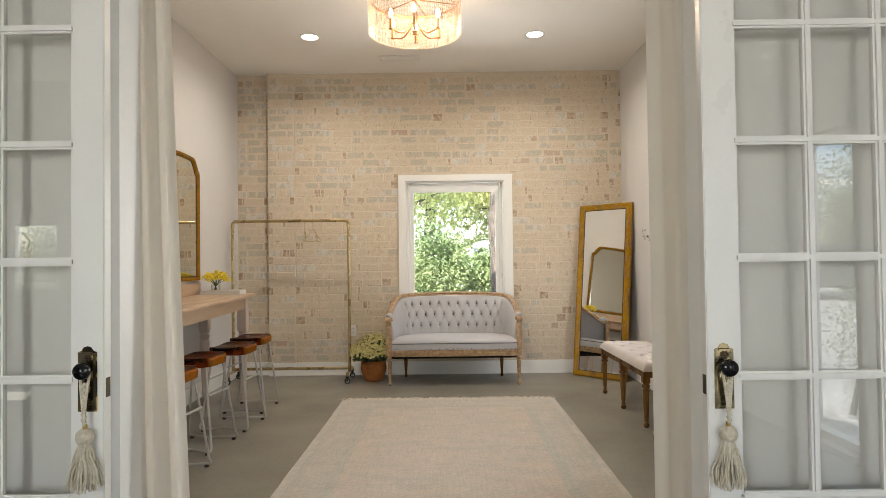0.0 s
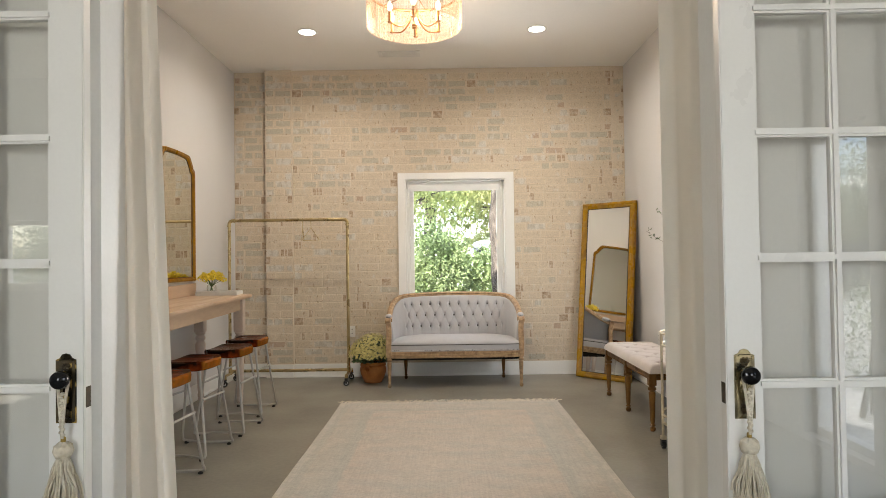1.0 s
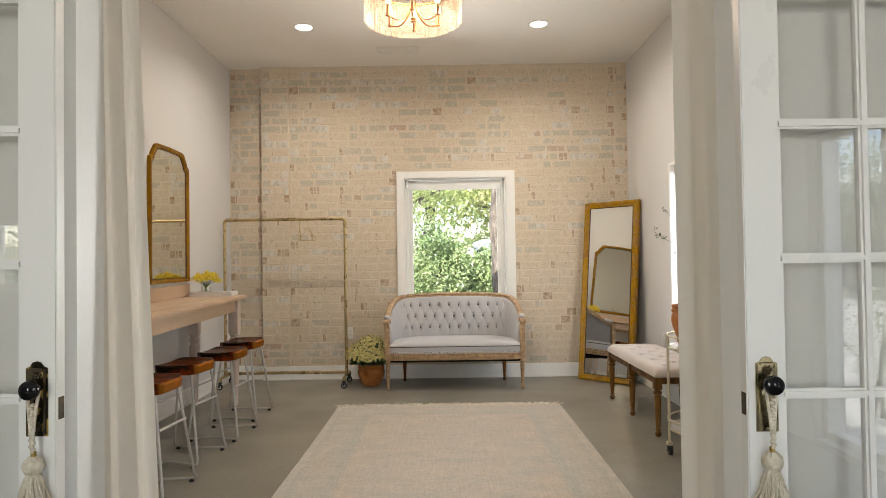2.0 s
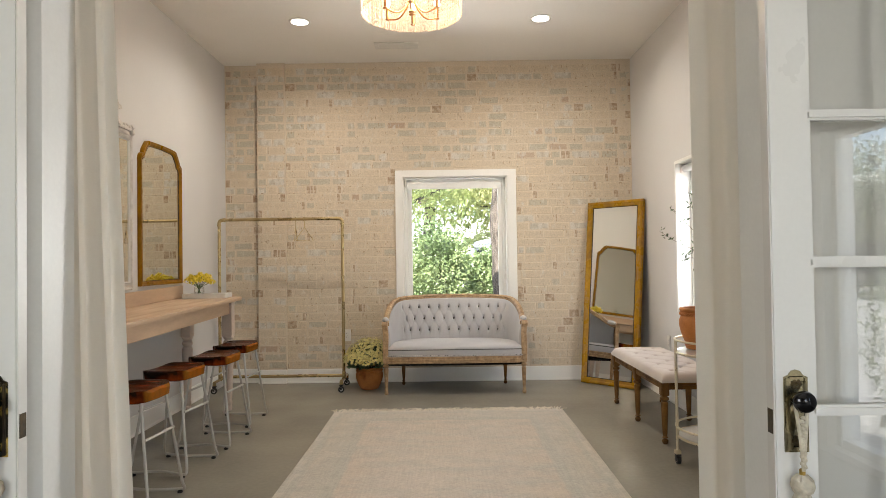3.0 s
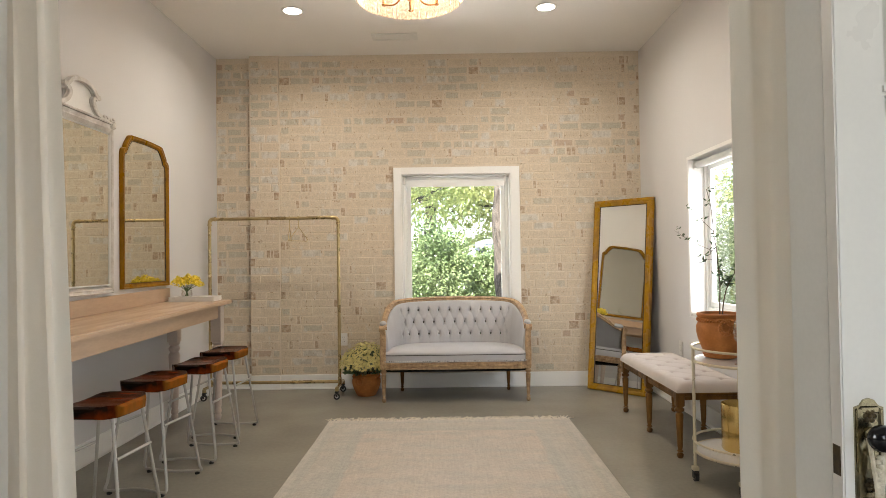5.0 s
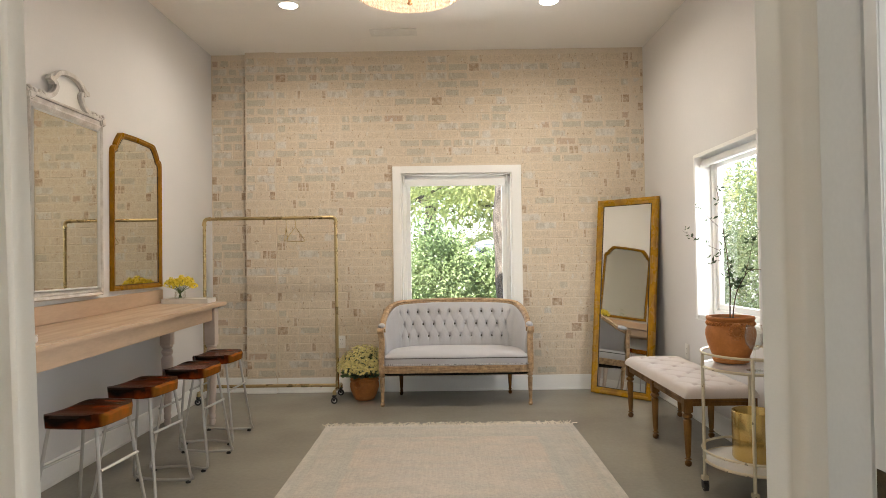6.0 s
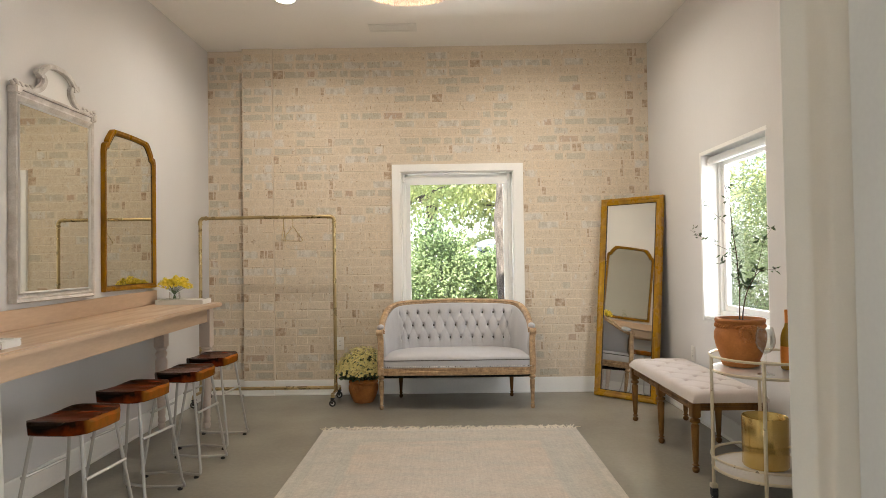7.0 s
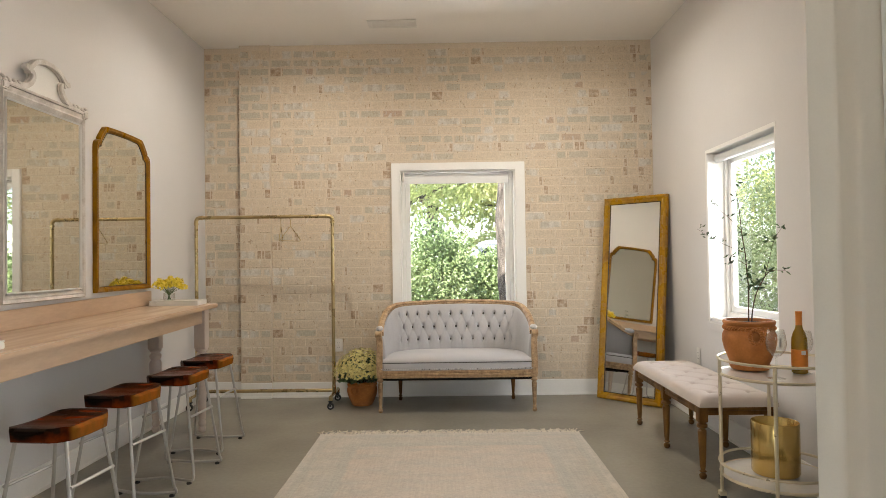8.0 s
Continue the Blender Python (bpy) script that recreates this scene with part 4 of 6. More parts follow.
part("tabletop", sloped(box(0.002, tw, TN - TE, 0, 0.878, 0.908, 0.007)), TABLEWOOD, table)
part("front_apron", sloped(box(tw - 0.066, tw - 0.043, TN - TE + 0.08, -0.19, 0.782, 0.877, 0.002)), TABLEWOOD, table)
part("end_apron", sloped(box(0.12, tw - 0.10, -0.185, -0.163, 0.782, 0.877, 0.002)), TABLEWOOD, table)
part("back_apron", sloped(box(0.03, 0.052, TN - TE + 0.08, -0.20, 0.782, 0.877, 0.002)), TABLEWOOD, table)
LEG = [(0.020, 0), (0.024, 0.012), (0.026, 0.034), (0.021, 0.043), (0.026, 0.053), (0.027, 0.072), (0.022, 0.085), (0.026, 0.106), (0.030, 0.213), (0.036, 0.348), (0.041, 0.444), (0.043, 0.497), (0.036, 0.512),
       (0.029, 0.522), (0.039, 0.536), (0.042, 0.551), (0.034, 0.565), (0.028, 0.572), (0.040, 0.584), (0.041, 0.594), (0.036, 0.600)]


def table_leg(drop):
    bm = lathe([(r, z - drop * z / 0.6) for r, z in LEG], 24)
    box(-0.039, 0.039, -0.039, 0.039, 0.599 - drop, 0.8745 - drop, 0.003, bm)
    return bm


for y in (-0.155, TN - TE + 0.10):
    first = part("leg", table_leg(-FALL * y), TABLELEG, table, m=pose(tw - 0.064, y, 0))
    same_part(first, table, pose(0.088, y, 0))
part("backsplash", sloped(box(0.002, 0.022, TN - TE, -0.07, 0.909, 1.011, 0.003)), TABLEWOOD, table, "low matching board along the wall")



def white_tray(x, y, w, d, h):
    """A shallow lacquered tray with a low rim, lying on the sloping table."""
    t = thing("white_tray", pose(x, y, 0.9083 + FALL * (y - TE), math.degrees(math.atan(FALL)), 0, 0), "flat white lacquered serving tray on the table", "tray")
    part("board", box(-w, w, -d, d, 0.0, h - 0.006, 0.004), PLASTIC, t)
    bm = box(-w, w, -d, -d + 0.012, h - 0.0065, h, 0.002)
    box(-w, w, d - 0.012, d, h - 0.0065, h, 0.002, bm)
    for e in (-1, 1):
        box(e * (w - 0.006) - 0.006, e * (w - 0.006) + 0.006, -d + 0.0125, d - 0.0125, h - 0.0065, h, 0.002, bm)
    part("rim", bm, PLASTIC, t)


white_tray(-1.81, 5.552, 0.175, 0.085, 0.036)
white_tray(-1.823, 3.445, 0.2, 0.06, 0.034)


def blossoms(n, spread, high, size, rng):
    """Many small five-petalled flowers on a dome."""
    verts, faces = [], []
    for _ in range(n):
        a, q = rng.uniform(0, 2 * math.pi), math.sqrt(rng.random())
        x, y = spread * q * math.cos(a), spread * q * math.sin(a)
        z = high * math.sqrt(max(0.02, 1 - 0.85 * q * q)) * rng.uniform(0.62, 1.08)
        up = Vector((x * 1.6 + rng.uniform(-.06, .06), y * 1.6 + rng.uniform(-.06, .06), 0.10 + 0.6 * max(0, z))).normalized()
        side = up.orthogonal().normalized()
        other = up.cross(side)
        s = size * rng.uniform(0.75, 1.2)
        base = Vector((x, y, z))
        turn = rng.uniform(0, 6)
        for k in range(5):
            t = turn + k * 2 * math.pi / 5
            d1 = side * math.cos(t) + other * math.sin(t)
            d2 = side * math.cos(t + 0.55) + other * math.sin(t + 0.55)
            d0 = side * math.cos(t - 0.55) + other * math.sin(t - 0.55)
            i = len(verts)
            verts.extend((base, base + d0 * s * 0.62 + up * s * 0.25, base + d1 * s + up * s * 0.35, base + d2 * s * 0.62 + up * s * 0.25))
            faces.append((i, i + 1, i + 2, i + 3))
    return verts, faces


def mesh_part(name, verts, faces, material, parent, label="", kind=""):
    me = bpy.data.meshes.new(name)
    me.from_pydata([tuple(v) for v in verts], [], faces)
    me.materials.append(material)
    ob = new(name, me)
    ob.parent = parent
    return tagged(ob, label, kind=kind)


def leaf_quads(spots, size, rng, long=2.0, wild=0.5):
    """Pointed leaves, folded along the rib, at the given (place, heading) pairs."""
    verts, faces = [], []
    for p, d in spots:
        d = (Vector(d).normalized() + Vector((rng.uniform(-1, 1), rng.uniform(-1, 1), rng.uniform(-1, 1))) * wild).normalized()
        side = d.cross(Vector((rng.uniform(-1, 1), rng.uniform(-1, 1), rng.uniform(-1, 1)))).normalized()
        up = side.cross(d)
        s = size * rng.uniform(0.6, 1.25)
        p = Vector(p)
        i = len(verts)
        tip = p + d * s - up * s * 0.12
        mid = p + d * s * 0.5
        verts.extend((p, mid + side * s * 0.5 / long + up * s * 0.1, tip, mid - side * s * 0.5 / long + up * s * 0.1))
        faces.extend(((i, i + 1, i + 2), (i, i + 2, i + 3)))
    return verts, faces


vase = thing("flower_vase", pose(-1.877, 5.552, 0.9369), "small clear glass vase of bright yellow flowers", "vase of flowers")
part("vase", lathe([(0.032, 0.0), (0.039, 0.004), (0.0415, 0.022), (0.0385, 0.042), (0.0405, 0.058), (0.0385, 0.058), (0.0362, 0.042), (0.039, 0.022), (0.0365, 0.007), (0.0, 0.006)], 24), VESSEL, vase, "clear bulbous glass")
rng = random.Random(21)
bm = bmesh.new()
v, f = [], []
for k in range(30):
    # each stem ends in a small loose cluster of florets
    a, q = 2.4 * k + rng.uniform(-0.3, 0.3), math.sqrt((k + 0.5) / 30)
    head = Vector((0.105 * q * math.cos(a), 0.095 * q * math.sin(a), 0.088 + 0.076 * (1 - 0.75 * q * q) * rng.uniform(0.35, 1.15)))
    tube(spline([(0.012 * math.cos(a + 2), 0.012 * math.sin(a + 2), 0.010), (0.016 * q * math.cos(a), 0.016 * q * math.sin(a), 0.055), tuple(head)], 3), 0.0013, 5, bm)
    for _ in range(rng.randrange(11, 17)):
        way = Vector((rng.gauss(0, 1), rng.gauss(0, 1), rng.gauss(0.3, 1))).normalized()
        at = head + way * rng.uniform(0.010, 0.024)
        side = way.orthogonal().normalized()
        other = way.cross(side)
        size, turn = rng.uniform(0.010, 0.015), rng.uniform(0, 6)
        for p in range(5):
            ways = [side * math.cos(turn + p * 1.2566 + w) + other * math.sin(turn + p * 1.2566 + w) for w in (-0.5, 0.0, 0.5)]
            i = len(v)
            v.extend((at, at + (ways[0] * 0.65 + way * 0.3) * size, at + (ways[1] + way * 0.45) * size, at + (ways[2] * 0.65 + way * 0.3) * size))
            f.append((i, i + 1, i + 2, i + 3))
mesh_part("bloom_mass", v, f, YELLOW, vase, "bright yellow clustered blooms", "stuff")
part("stems", bm, LEAF, vase, "thin green stems")

# ---- stools ----


def stool(m):
    s = thing("stool", m, "counter stool with a scooped reddish wooden seat and grey steel legs", "stool", "stools along the table")
    bm = bmesh.new()
    nx, ny, sx, sy = 20, 26, 0.142, 0.186
    top, low = [], []
    for i in range(ny + 1):
        v = -1 + 2 * i / ny
        rt, rl = [], []
        for j in range(nx + 1):
            u = -1 + 2 * j / nx
            # square plan with clipped corners and bowed ends
            k = 1 - 0.24 * max(0.0, abs(u) + abs(v) - 1.5) / 0.5
            bow = 1 - 0.05 * u * u
            x, y = sx * u * k, sy * v * k * bow
            # a saddle: raised at both ends, dished between, with a low ridge at the front
            dish = -0.016 * (1 - abs(v) ** 2.2) * (1 - 0.35 * max(0.0, u) ** 2) + 0.005 * math.exp(-(v / 0.2) ** 2) * max(0.0, u)
            edge = max(abs(u), abs(v))
            z = 0.590 + dish - 0.012 * max(0, (edge - 0.86) / 0.14) ** 2
            rt.append(bm.verts.new((x, y, z)))
            b = 0.98
            rl.append(bm.verts.new((x * b, y * b, 0.530 - 0.008 * (1 - v * v) + 0.008 * max(0, (edge - 0.85) / 0.15) ** 2)))
        top.append(rt)
        low.append(rl)
    grid_faces(bm, top)
    grid_faces(bm, [r[::-1] for r in low])
    rim_t = top[0] + [r[-1] for r in top[1:]] + top[-1][-2::-1] + [r[0] for r in top[-2:0:-1]]
    rim_l = low[0] + [r[-1] for r in low[1:]] + low[-1][-2::-1] + [r[0] for r in low[-2:0:-1]]
    for k in range(len(rim_t)):
        n = (k + 1) % len(rim_t)
        bm.faces.new((rim_t[n], rim_t[k], rim_l[k], rim_l[n]))
    bmesh.ops.recalc_face_normals(bm, faces=bm.faces[:])
    part("seat", bm, STOOLWOOD, s)
    for e in (-1, 1):
        y0, y1 = e * 0.112, e * 0.172
        pts = [(-0.105, y0, 0.532), (-0.168, y1 - e * 0.012, 0.055), (-0.172, y1, 0.028), (-0.150, y1 + e * 0.001, 0.0185), (0, y1 - e * 0.03, 0.021), (0.150, y1 + e * 0.001, 0.0185), (0.172, y1, 0.028), (0.168, y1 - e * 0.012, 0.055), (0.105, y0, 0.532)]
        path = [pts[0]] + [tuple(q) for q in spline(pts[1:-1], 5)] + [pts[-1]]
        side = part("leg_loop", tube(path, 0.0076, 10), STEEL, s, "bent grey steel rod")
        for fx in (-0.148, 0.148):
            part("foot", lathe([(0.013, 0), (0.014, 0.003), (0.013, 0.009), (0.009, 0.012), (0.008, 0.015)], 12, x=fx, y=y1), RUBBER, side, "black rubber foot")
    for e in (-1, 1):
        part("brace", tube([(e * 0.1365, -0.132, 0.352), (e * 0.1365, 0.132, 0.352)], 0.007, 8), STEEL, s)
    part("mounting_plate", box(-0.10, 0.10, -0.12, 0.12, 0.519, 0.527, 0.002), STEEL, s)
    return s


st = stool(pose(-1.447, 5.153, 0, 0, 0, -4))
for y, x, rz in ((4.622, -1.410, -4.5), (4.108, -1.460, -8), (3.535, -1.418, -5)):
    copy_thing(st, pose(x, y, 0, 0, 0, rz))

# ---- mirrors on the west wall (their outlines run along y) ----


def frame_from(outer, inner, depth, material, parent, name="frame", back=0.0):
    """A flat moulded frame between two outlines of equally many (y, z) points, standing off the wall along x."""
    bm = bmesh.new()
    rows = []
    for t, x in ((0.0, back), (0.0, depth * 0.75), (0.12, depth), (0.42, depth * 0.86), (0.55, depth * 0.93), (0.8, depth * 0.7), (1.0, depth * 0.42), (1.0, back)):
        rows.append([bm.verts.new((x, a[0] + (b[0] - a[0]) * t, a[1] + (b[1] - a[1]) * t)) for a, b in zip(outer, inner)])
    grid_faces(bm, rows, close_u=True)
    bmesh.ops.recalc_face_normals(bm, faces=bm.faces[:])
    return part(name, bm, material, parent)


def shaped_outline(w, h, step, rise, inset):
    """An upright with stepped shoulders and a low arch, from the lower left round to the lower right."""
    w2 = w / 2 - inset
    z0, z1 = inset, h - inset
    s = step
    pts = [(-w2, z0), (-w2, z0 + 0.3 * h), (-w2, z1 - rise - 0.10)]
    shoulder = [(-w2, z1 - rise - 0.045), (-w2 + 0.006, z1 - rise - 0.012), (-w2 + 0.022, z1 - rise + 0.004), (-w2 + 0.042, z1 - rise + 0.012), (-w2 + 0.046, z1 - rise + 0.030), (-w2 + s, z1 - 0.020), (-w2 + s + 0.028, z1 - 0.006)]
    pts += [tuple(q)[:2] for q in spline([(a, b, 0) for a, b in shoulder], 4)]
    arch = [(pts[-1][0] * (1 - t), z1 - 0.006 * (1 - t) ** 2) for t in (0.2, 0.4, 0.6, 0.8)]
    pts += arch + [(0, z1)]
    return pts + [(-a, b) for a, b in pts[-2::-1]]


wm = thing("wall_mirror", pose(L, 5.216, 1.03), "arched wall mirror in a golden brown wooden frame", "mirror")
outer, inner = shaped_outline(0.70, 1.068, 0.10, 0.115, 0.0), shaped_outline(0.70, 1.068, 0.10, 0.115, 0.035)
frame_from(outer, inner, 0.03, MIRRORWOOD, wm)
frame_from(shaped_outline(0.70, 1.068, 0.10, 0.115, 0.0335), shaped_outline(0.70, 1.068, 0.10, 0.115, 0.040), 0.016, BLACKMETAL, wm, "inner_line", 0.0125)
bm = extrude_outline(inner, 0.004)
bm.transform(Matrix(((0, 1, 0, 0.008), (1, 0, 0, 0), (0, 0, 1, 0), (0, 0, 0, 1))))
bmesh.ops.recalc_face_normals(bm, faces=bm.faces[:])
part("mirror_glass", bm, SILVER, wm, smooth=False)

wm = thing("wall_mirror", pose(L, 4.372, 1.013), "tall wall mirror in a distressed white carved frame", "mirror")
w2, hh, b = 0.350, 1.088, 0.050
rect = [(-w2, 0), (-w2, hh), (w2, hh), (w2, 0)]
rect_in = [(-0.318, b), (-0.318, hh - b - 0.012), (0.318, hh - b - 0.012), (0.318, b)]
frame_from(rect, rect_in, 0.042, WHITEWOOD, wm)
bead_in = [(y + (0.012 if y < 0 else -0.012), z + (0.012 if z < 0.5 else -0.012)) for y, z in rect_in]
frame_from(rect_in, bead_in, 0.040, TRIM, wm, "inner_bead", 0.012)
part("mirror_glass", box(0.010, 0.030, -0.316, 0.316, b, hh - b - 0.012), SILVER, wm, smooth=False)
part("cornice", box(0.0, 0.052, -w2 - 0.010, w2 + 0.010, hh - 0.001, hh + 0.012, 0.004), WHITEWOOD, wm)
for e in (-1, 1):
    part("corner_block", box(0.0, 0.055, e * (w2 - 0.012) - 0.024, e * (w2 - 0.012) + 0.024, hh - 0.026, hh + 0.014, 0.006), WHITEWOOD, wm)
# carved crest: a leafy scroll at each side that dips and curls up, and an arch broken off between them
BAND = [(-0.012, -0.015), (0.012, -0.015), (0.015, -0.009), (0.009, -0.003), (0.009, 0.003), (0.015, 0.009), (0.012, 0.015), (-0.012, 0.015), (-0.015, 0.009), (-0.009, 0.003), (-0.009, -0.003), (-0.015, -0.009)]
for e in (-1, 1):
    curl = [(0.030, e * 0.335, hh + 0.022), (0.030, e * 0.29, hh + 0.026), (0.030, e * 0.245, hh + 0.020), (0.030, e * 0.195, hh + 0.026), (0.032, e * 0.150, hh + 0.048), (0.034, e * 0.122, hh + 0.084), (0.034, e * 0.122, hh + 0.112), (0.034, e * 0.138, hh + 0.124)]
    sc = part("scroll", sweep(spline(curl, 6), BAND, up=(1, 0, 0), scale=lambda t: 0.8 + 0.25 * math.sin(math.pi * t)), WHITEWOOD, wm, "carved leafy scroll")
    part("curl_end", tube([(0.014, e * 0.146, hh + 0.116), (0.050, e * 0.146, hh + 0.116)], 0.012, 14), WHITEWOOD, sc)
    # overlapping acanthus lobes
    lobe = None
    for k in range(9):
        at = pose(0.036 + 0.004 * (k % 2), e * (0.366 - 0.019 * k), hh + 0.022 + 0.006 * math.sin(k * 1.3) + (0.008 if k % 2 else -0.003), e * (35 - 22 * (k % 3)), 0, 0)
        if lobe is None:
            lobe = part("carved_leaf", ball(0.017, 0, 0, 0, 10, squash=(0.65, 1.15, 0.55)), WHITEWOOD, wm, m=at)
        else:
            same_part(lobe, wm, at)
arch = [(0.036, -0.186, hh + 0.134), (0.037, -0.164, hh + 0.128), (0.037, -0.142, hh + 0.142), (0.037, -0.108, hh + 0.172), (0.037, -0.060, hh + 0.190), (0.037, 0, hh + 0.196)]
arch = arch + [(x, -y, z) for x, y, z in arch[-2::-1]]
part("crest_arch", sweep(spline(arch, 6), BAND, up=(1, 0, 0)), WHITEWOOD, wm)
# the flat board that fills the crest
fill = [(-0.345, hh), (-0.335, hh + 0.022), (-0.245, hh + 0.020), (-0.195, hh + 0.026), (-0.150, hh + 0.048), (-0.122, hh + 0.084), (-0.124, hh + 0.148), (-0.100, hh + 0.172), (-0.060, hh + 0.190), (0.0, hh + 0.196)]
bm = extrude_outline(fill + [(-y, z) for y, z in fill[-2::-1]], 0.020)
bm.transform(Matrix(((0, 1, 0, 0.002), (1, 0, 0, 0), (0, 0, 1, 0), (0, 0, 0, 1))))
bmesh.ops.recalc_face_normals(bm, faces=bm.faces[:])
part("crest_board", bm, TRIM, wm, smooth=False)

# ---- garment rack ----
rack = thing("garment_rack", pose(-1.400, 6.30, 0), "brass pipe garment rack on black casters", "clothes rack")
hw, zt = 0.578, 1.592
part("top_rail", tube([(-hw + 0.04, 0, zt), (hw - 0.04, 0, zt)], 0.0145, 12), BRASS, rack)
part("bottom_rail", tube([(-hw, 0, 0.125), (hw, 0, 0.125)], 0.0145, 12), BRASS, rack)
for e in (-1, 1):
    post = part("post", tube([(e * hw, 0, 0.1), (e * hw, 0, zt - 0.04)], 0.0145, 12), BRASS, rack)
    bend = [(e * (hw - 0.034 * (1 - math.cos(t))), 0, zt - 0.034 * (1 - math.sin(t))) for t in [k * math.pi / 16 for k in range(9)]]
    bm = tube([(e * hw, 0, zt - 0.052)] + bend + [(e * (hw - 0.052), 0, zt)], 0.0165, 12)
    tube([(e * hw, 0, zt - 0.058), (e * hw, 0, zt - 0.046)], 0.0195, 12, bm)
    tube([(e * (hw - 0.058), 0, zt), (e * (hw - 0.046), 0, zt)], 0.0195, 12, bm)
    part("elbow", bm, BRASS, rack)
    bm = tube([(e * hw, 0, 0.09), (e * hw, 0, 0.165)], 0.017, 12)
    tube([(e * hw, -0.157, 0.10), (e * hw, 0.185, 0.10)], 0.0125, 12, bm)
    foot = part("foot", bm, BRASS, rack)
    for fy in (-0.152, 0.18):
        part("ankle", tube([(e * hw, fy, 0.10), (e * hw, fy, 0.072)], 0.0165, 12), BRASS, rack)
        cas = part("caster", box(e * hw - 0.016, e * hw + 0.016, fy - 0.022, fy + 0.02, 0.056, 0.072, 0.004), RUBBER, rack, "black swivel caster")
        part("wheel", tube([(e * hw + 0.002, fy - 0.021, 0.0275), (e * hw - 0.002, fy + 0.003, 0.0275)], 0.0275, 22), RUBBER, cas)
        part("wheel_hub", tube([(e * hw + 0.002, fy - 0.0225, 0.0275), (e * hw - 0.002, fy + 0.0045, 0.0275)], 0.014, 14), PLASTIC, cas)
        part("axle", tube([(e * hw + 0.002, fy - 0.026, 0.0275), (e * hw - 0.002, fy + 0.008, 0.0275)], 0.005, 8), RUBBER, cas)
        for g in (-0.0275, 0.0065):
            part("fork_arm", box(e * hw - 0.008, e * hw + 0.010, fy + g, fy + g + 0.003, 0.022, 0.06), RUBBER, cas)
        part("brake_lever", box(e * hw - 0.008, e * hw + 0.008, fy - 0.05, fy - 0.02, 0.044, 0.05, 0.002), RUBBER, cas)


def hanger(x, rz):
    h = thing("wire_hanger", pose(x, 6.30, zt - 0.0, 0, 0, rz), "thin brass wire clothes hanger on the rack", "hanger", "hangers on the rack")
    hook = spline([(0.012, 0, -0.008), (0.0155, 0, 0.004), (0.009, 0, 0.0145), (0, 0, 0.0165), (-0.011, 0, 0.013), (-0.0155, 0, 0.002), (-0.012, 0, -0.012), (0, 0, -0.03), (0, 0, -0.081)], 5)
    part("hook", tube(hook, 0.0032, 6), BRASS, h)
    part("shoulders", tube([(0, 0, -0.08), (-0.10, 0, -0.183), (-0.112, 0, -0.197), (-0.10, 0, -0.206), (0.10, 0, -0.206), (0.112, 0, -0.197), (0.10, 0, -0.183)], 0.0034, 6, closed=True), BRASS, h)
    return h


hanger(-1.177, 56)
hanger(-1.258, 97)


def wall_outlet(m):
    o = thing("wall_outlet", m, "white plastic double wall outlet", "outlet")
    part("cover", box(-0.036, 0.036, -0.006, 0, -0.058, 0.058, 0.003), PLASTIC, o)
    for e in (-1, 1):
        face = part("socket", box(-0.017, 0.017, -0.0085, -0.006, e * 0.02 - 0.0145, e * 0.02 + 0.0145, 0.003), PLASTIC, o)
        part("slot", join(box(-0.008, -0.0055, -0.0089, -0.008, e * 0.02 - 0.004, e * 0.02 + 0.006), box(0.0055, 0.008, -0.0089, -0.008, e * 0.02 - 0.004, e * 0.02 + 0.006)), RUBBER, face, smooth=False)
    part("screw", lathe([(0.003, 0), (0.003, 0.001), (0, 0.0012)], 8), STEEL, o, m=pose(0, -0.006, 0, 90))
    return o


wall_outlet(pose(-0.834, BACK - 0.004, 0.462))
wall_outlet(pose(R, 5.66, 0.475, 0, 0, -90))

# ---- settee ----


def fluted_leg(h, r, bm=None, x=0, y=0, square=0.05, block=0.06):
    """A tapered turned leg with a foot, collars and a square block above."""
    k = h - block
    prof = [(r * 0.55, 0), (r * 0.85, 0.008), (r * 0.95, 0.022), (r * 0.52, 0.034), (r * 0.92, 0.041), (r * 0.56, 0.049), (r * 0.72, 0.07), (r * 0.92, k * 0.6), (r * 1.05, k - 0.046), (r * 0.72, k - 0.037), (r * 1.28, k - 0.026), (r * 1.28, k - 0.014), (r * 0.85, k - 0.005), (r * 0.9, k)]
    bm = lathe(prof, 18, bm, x=x, y=y)
    if block:
        box(x - square / 2, x + square / 2, y - square / 2, y + square / 2, k, h, 0.004, bm)
    return bm


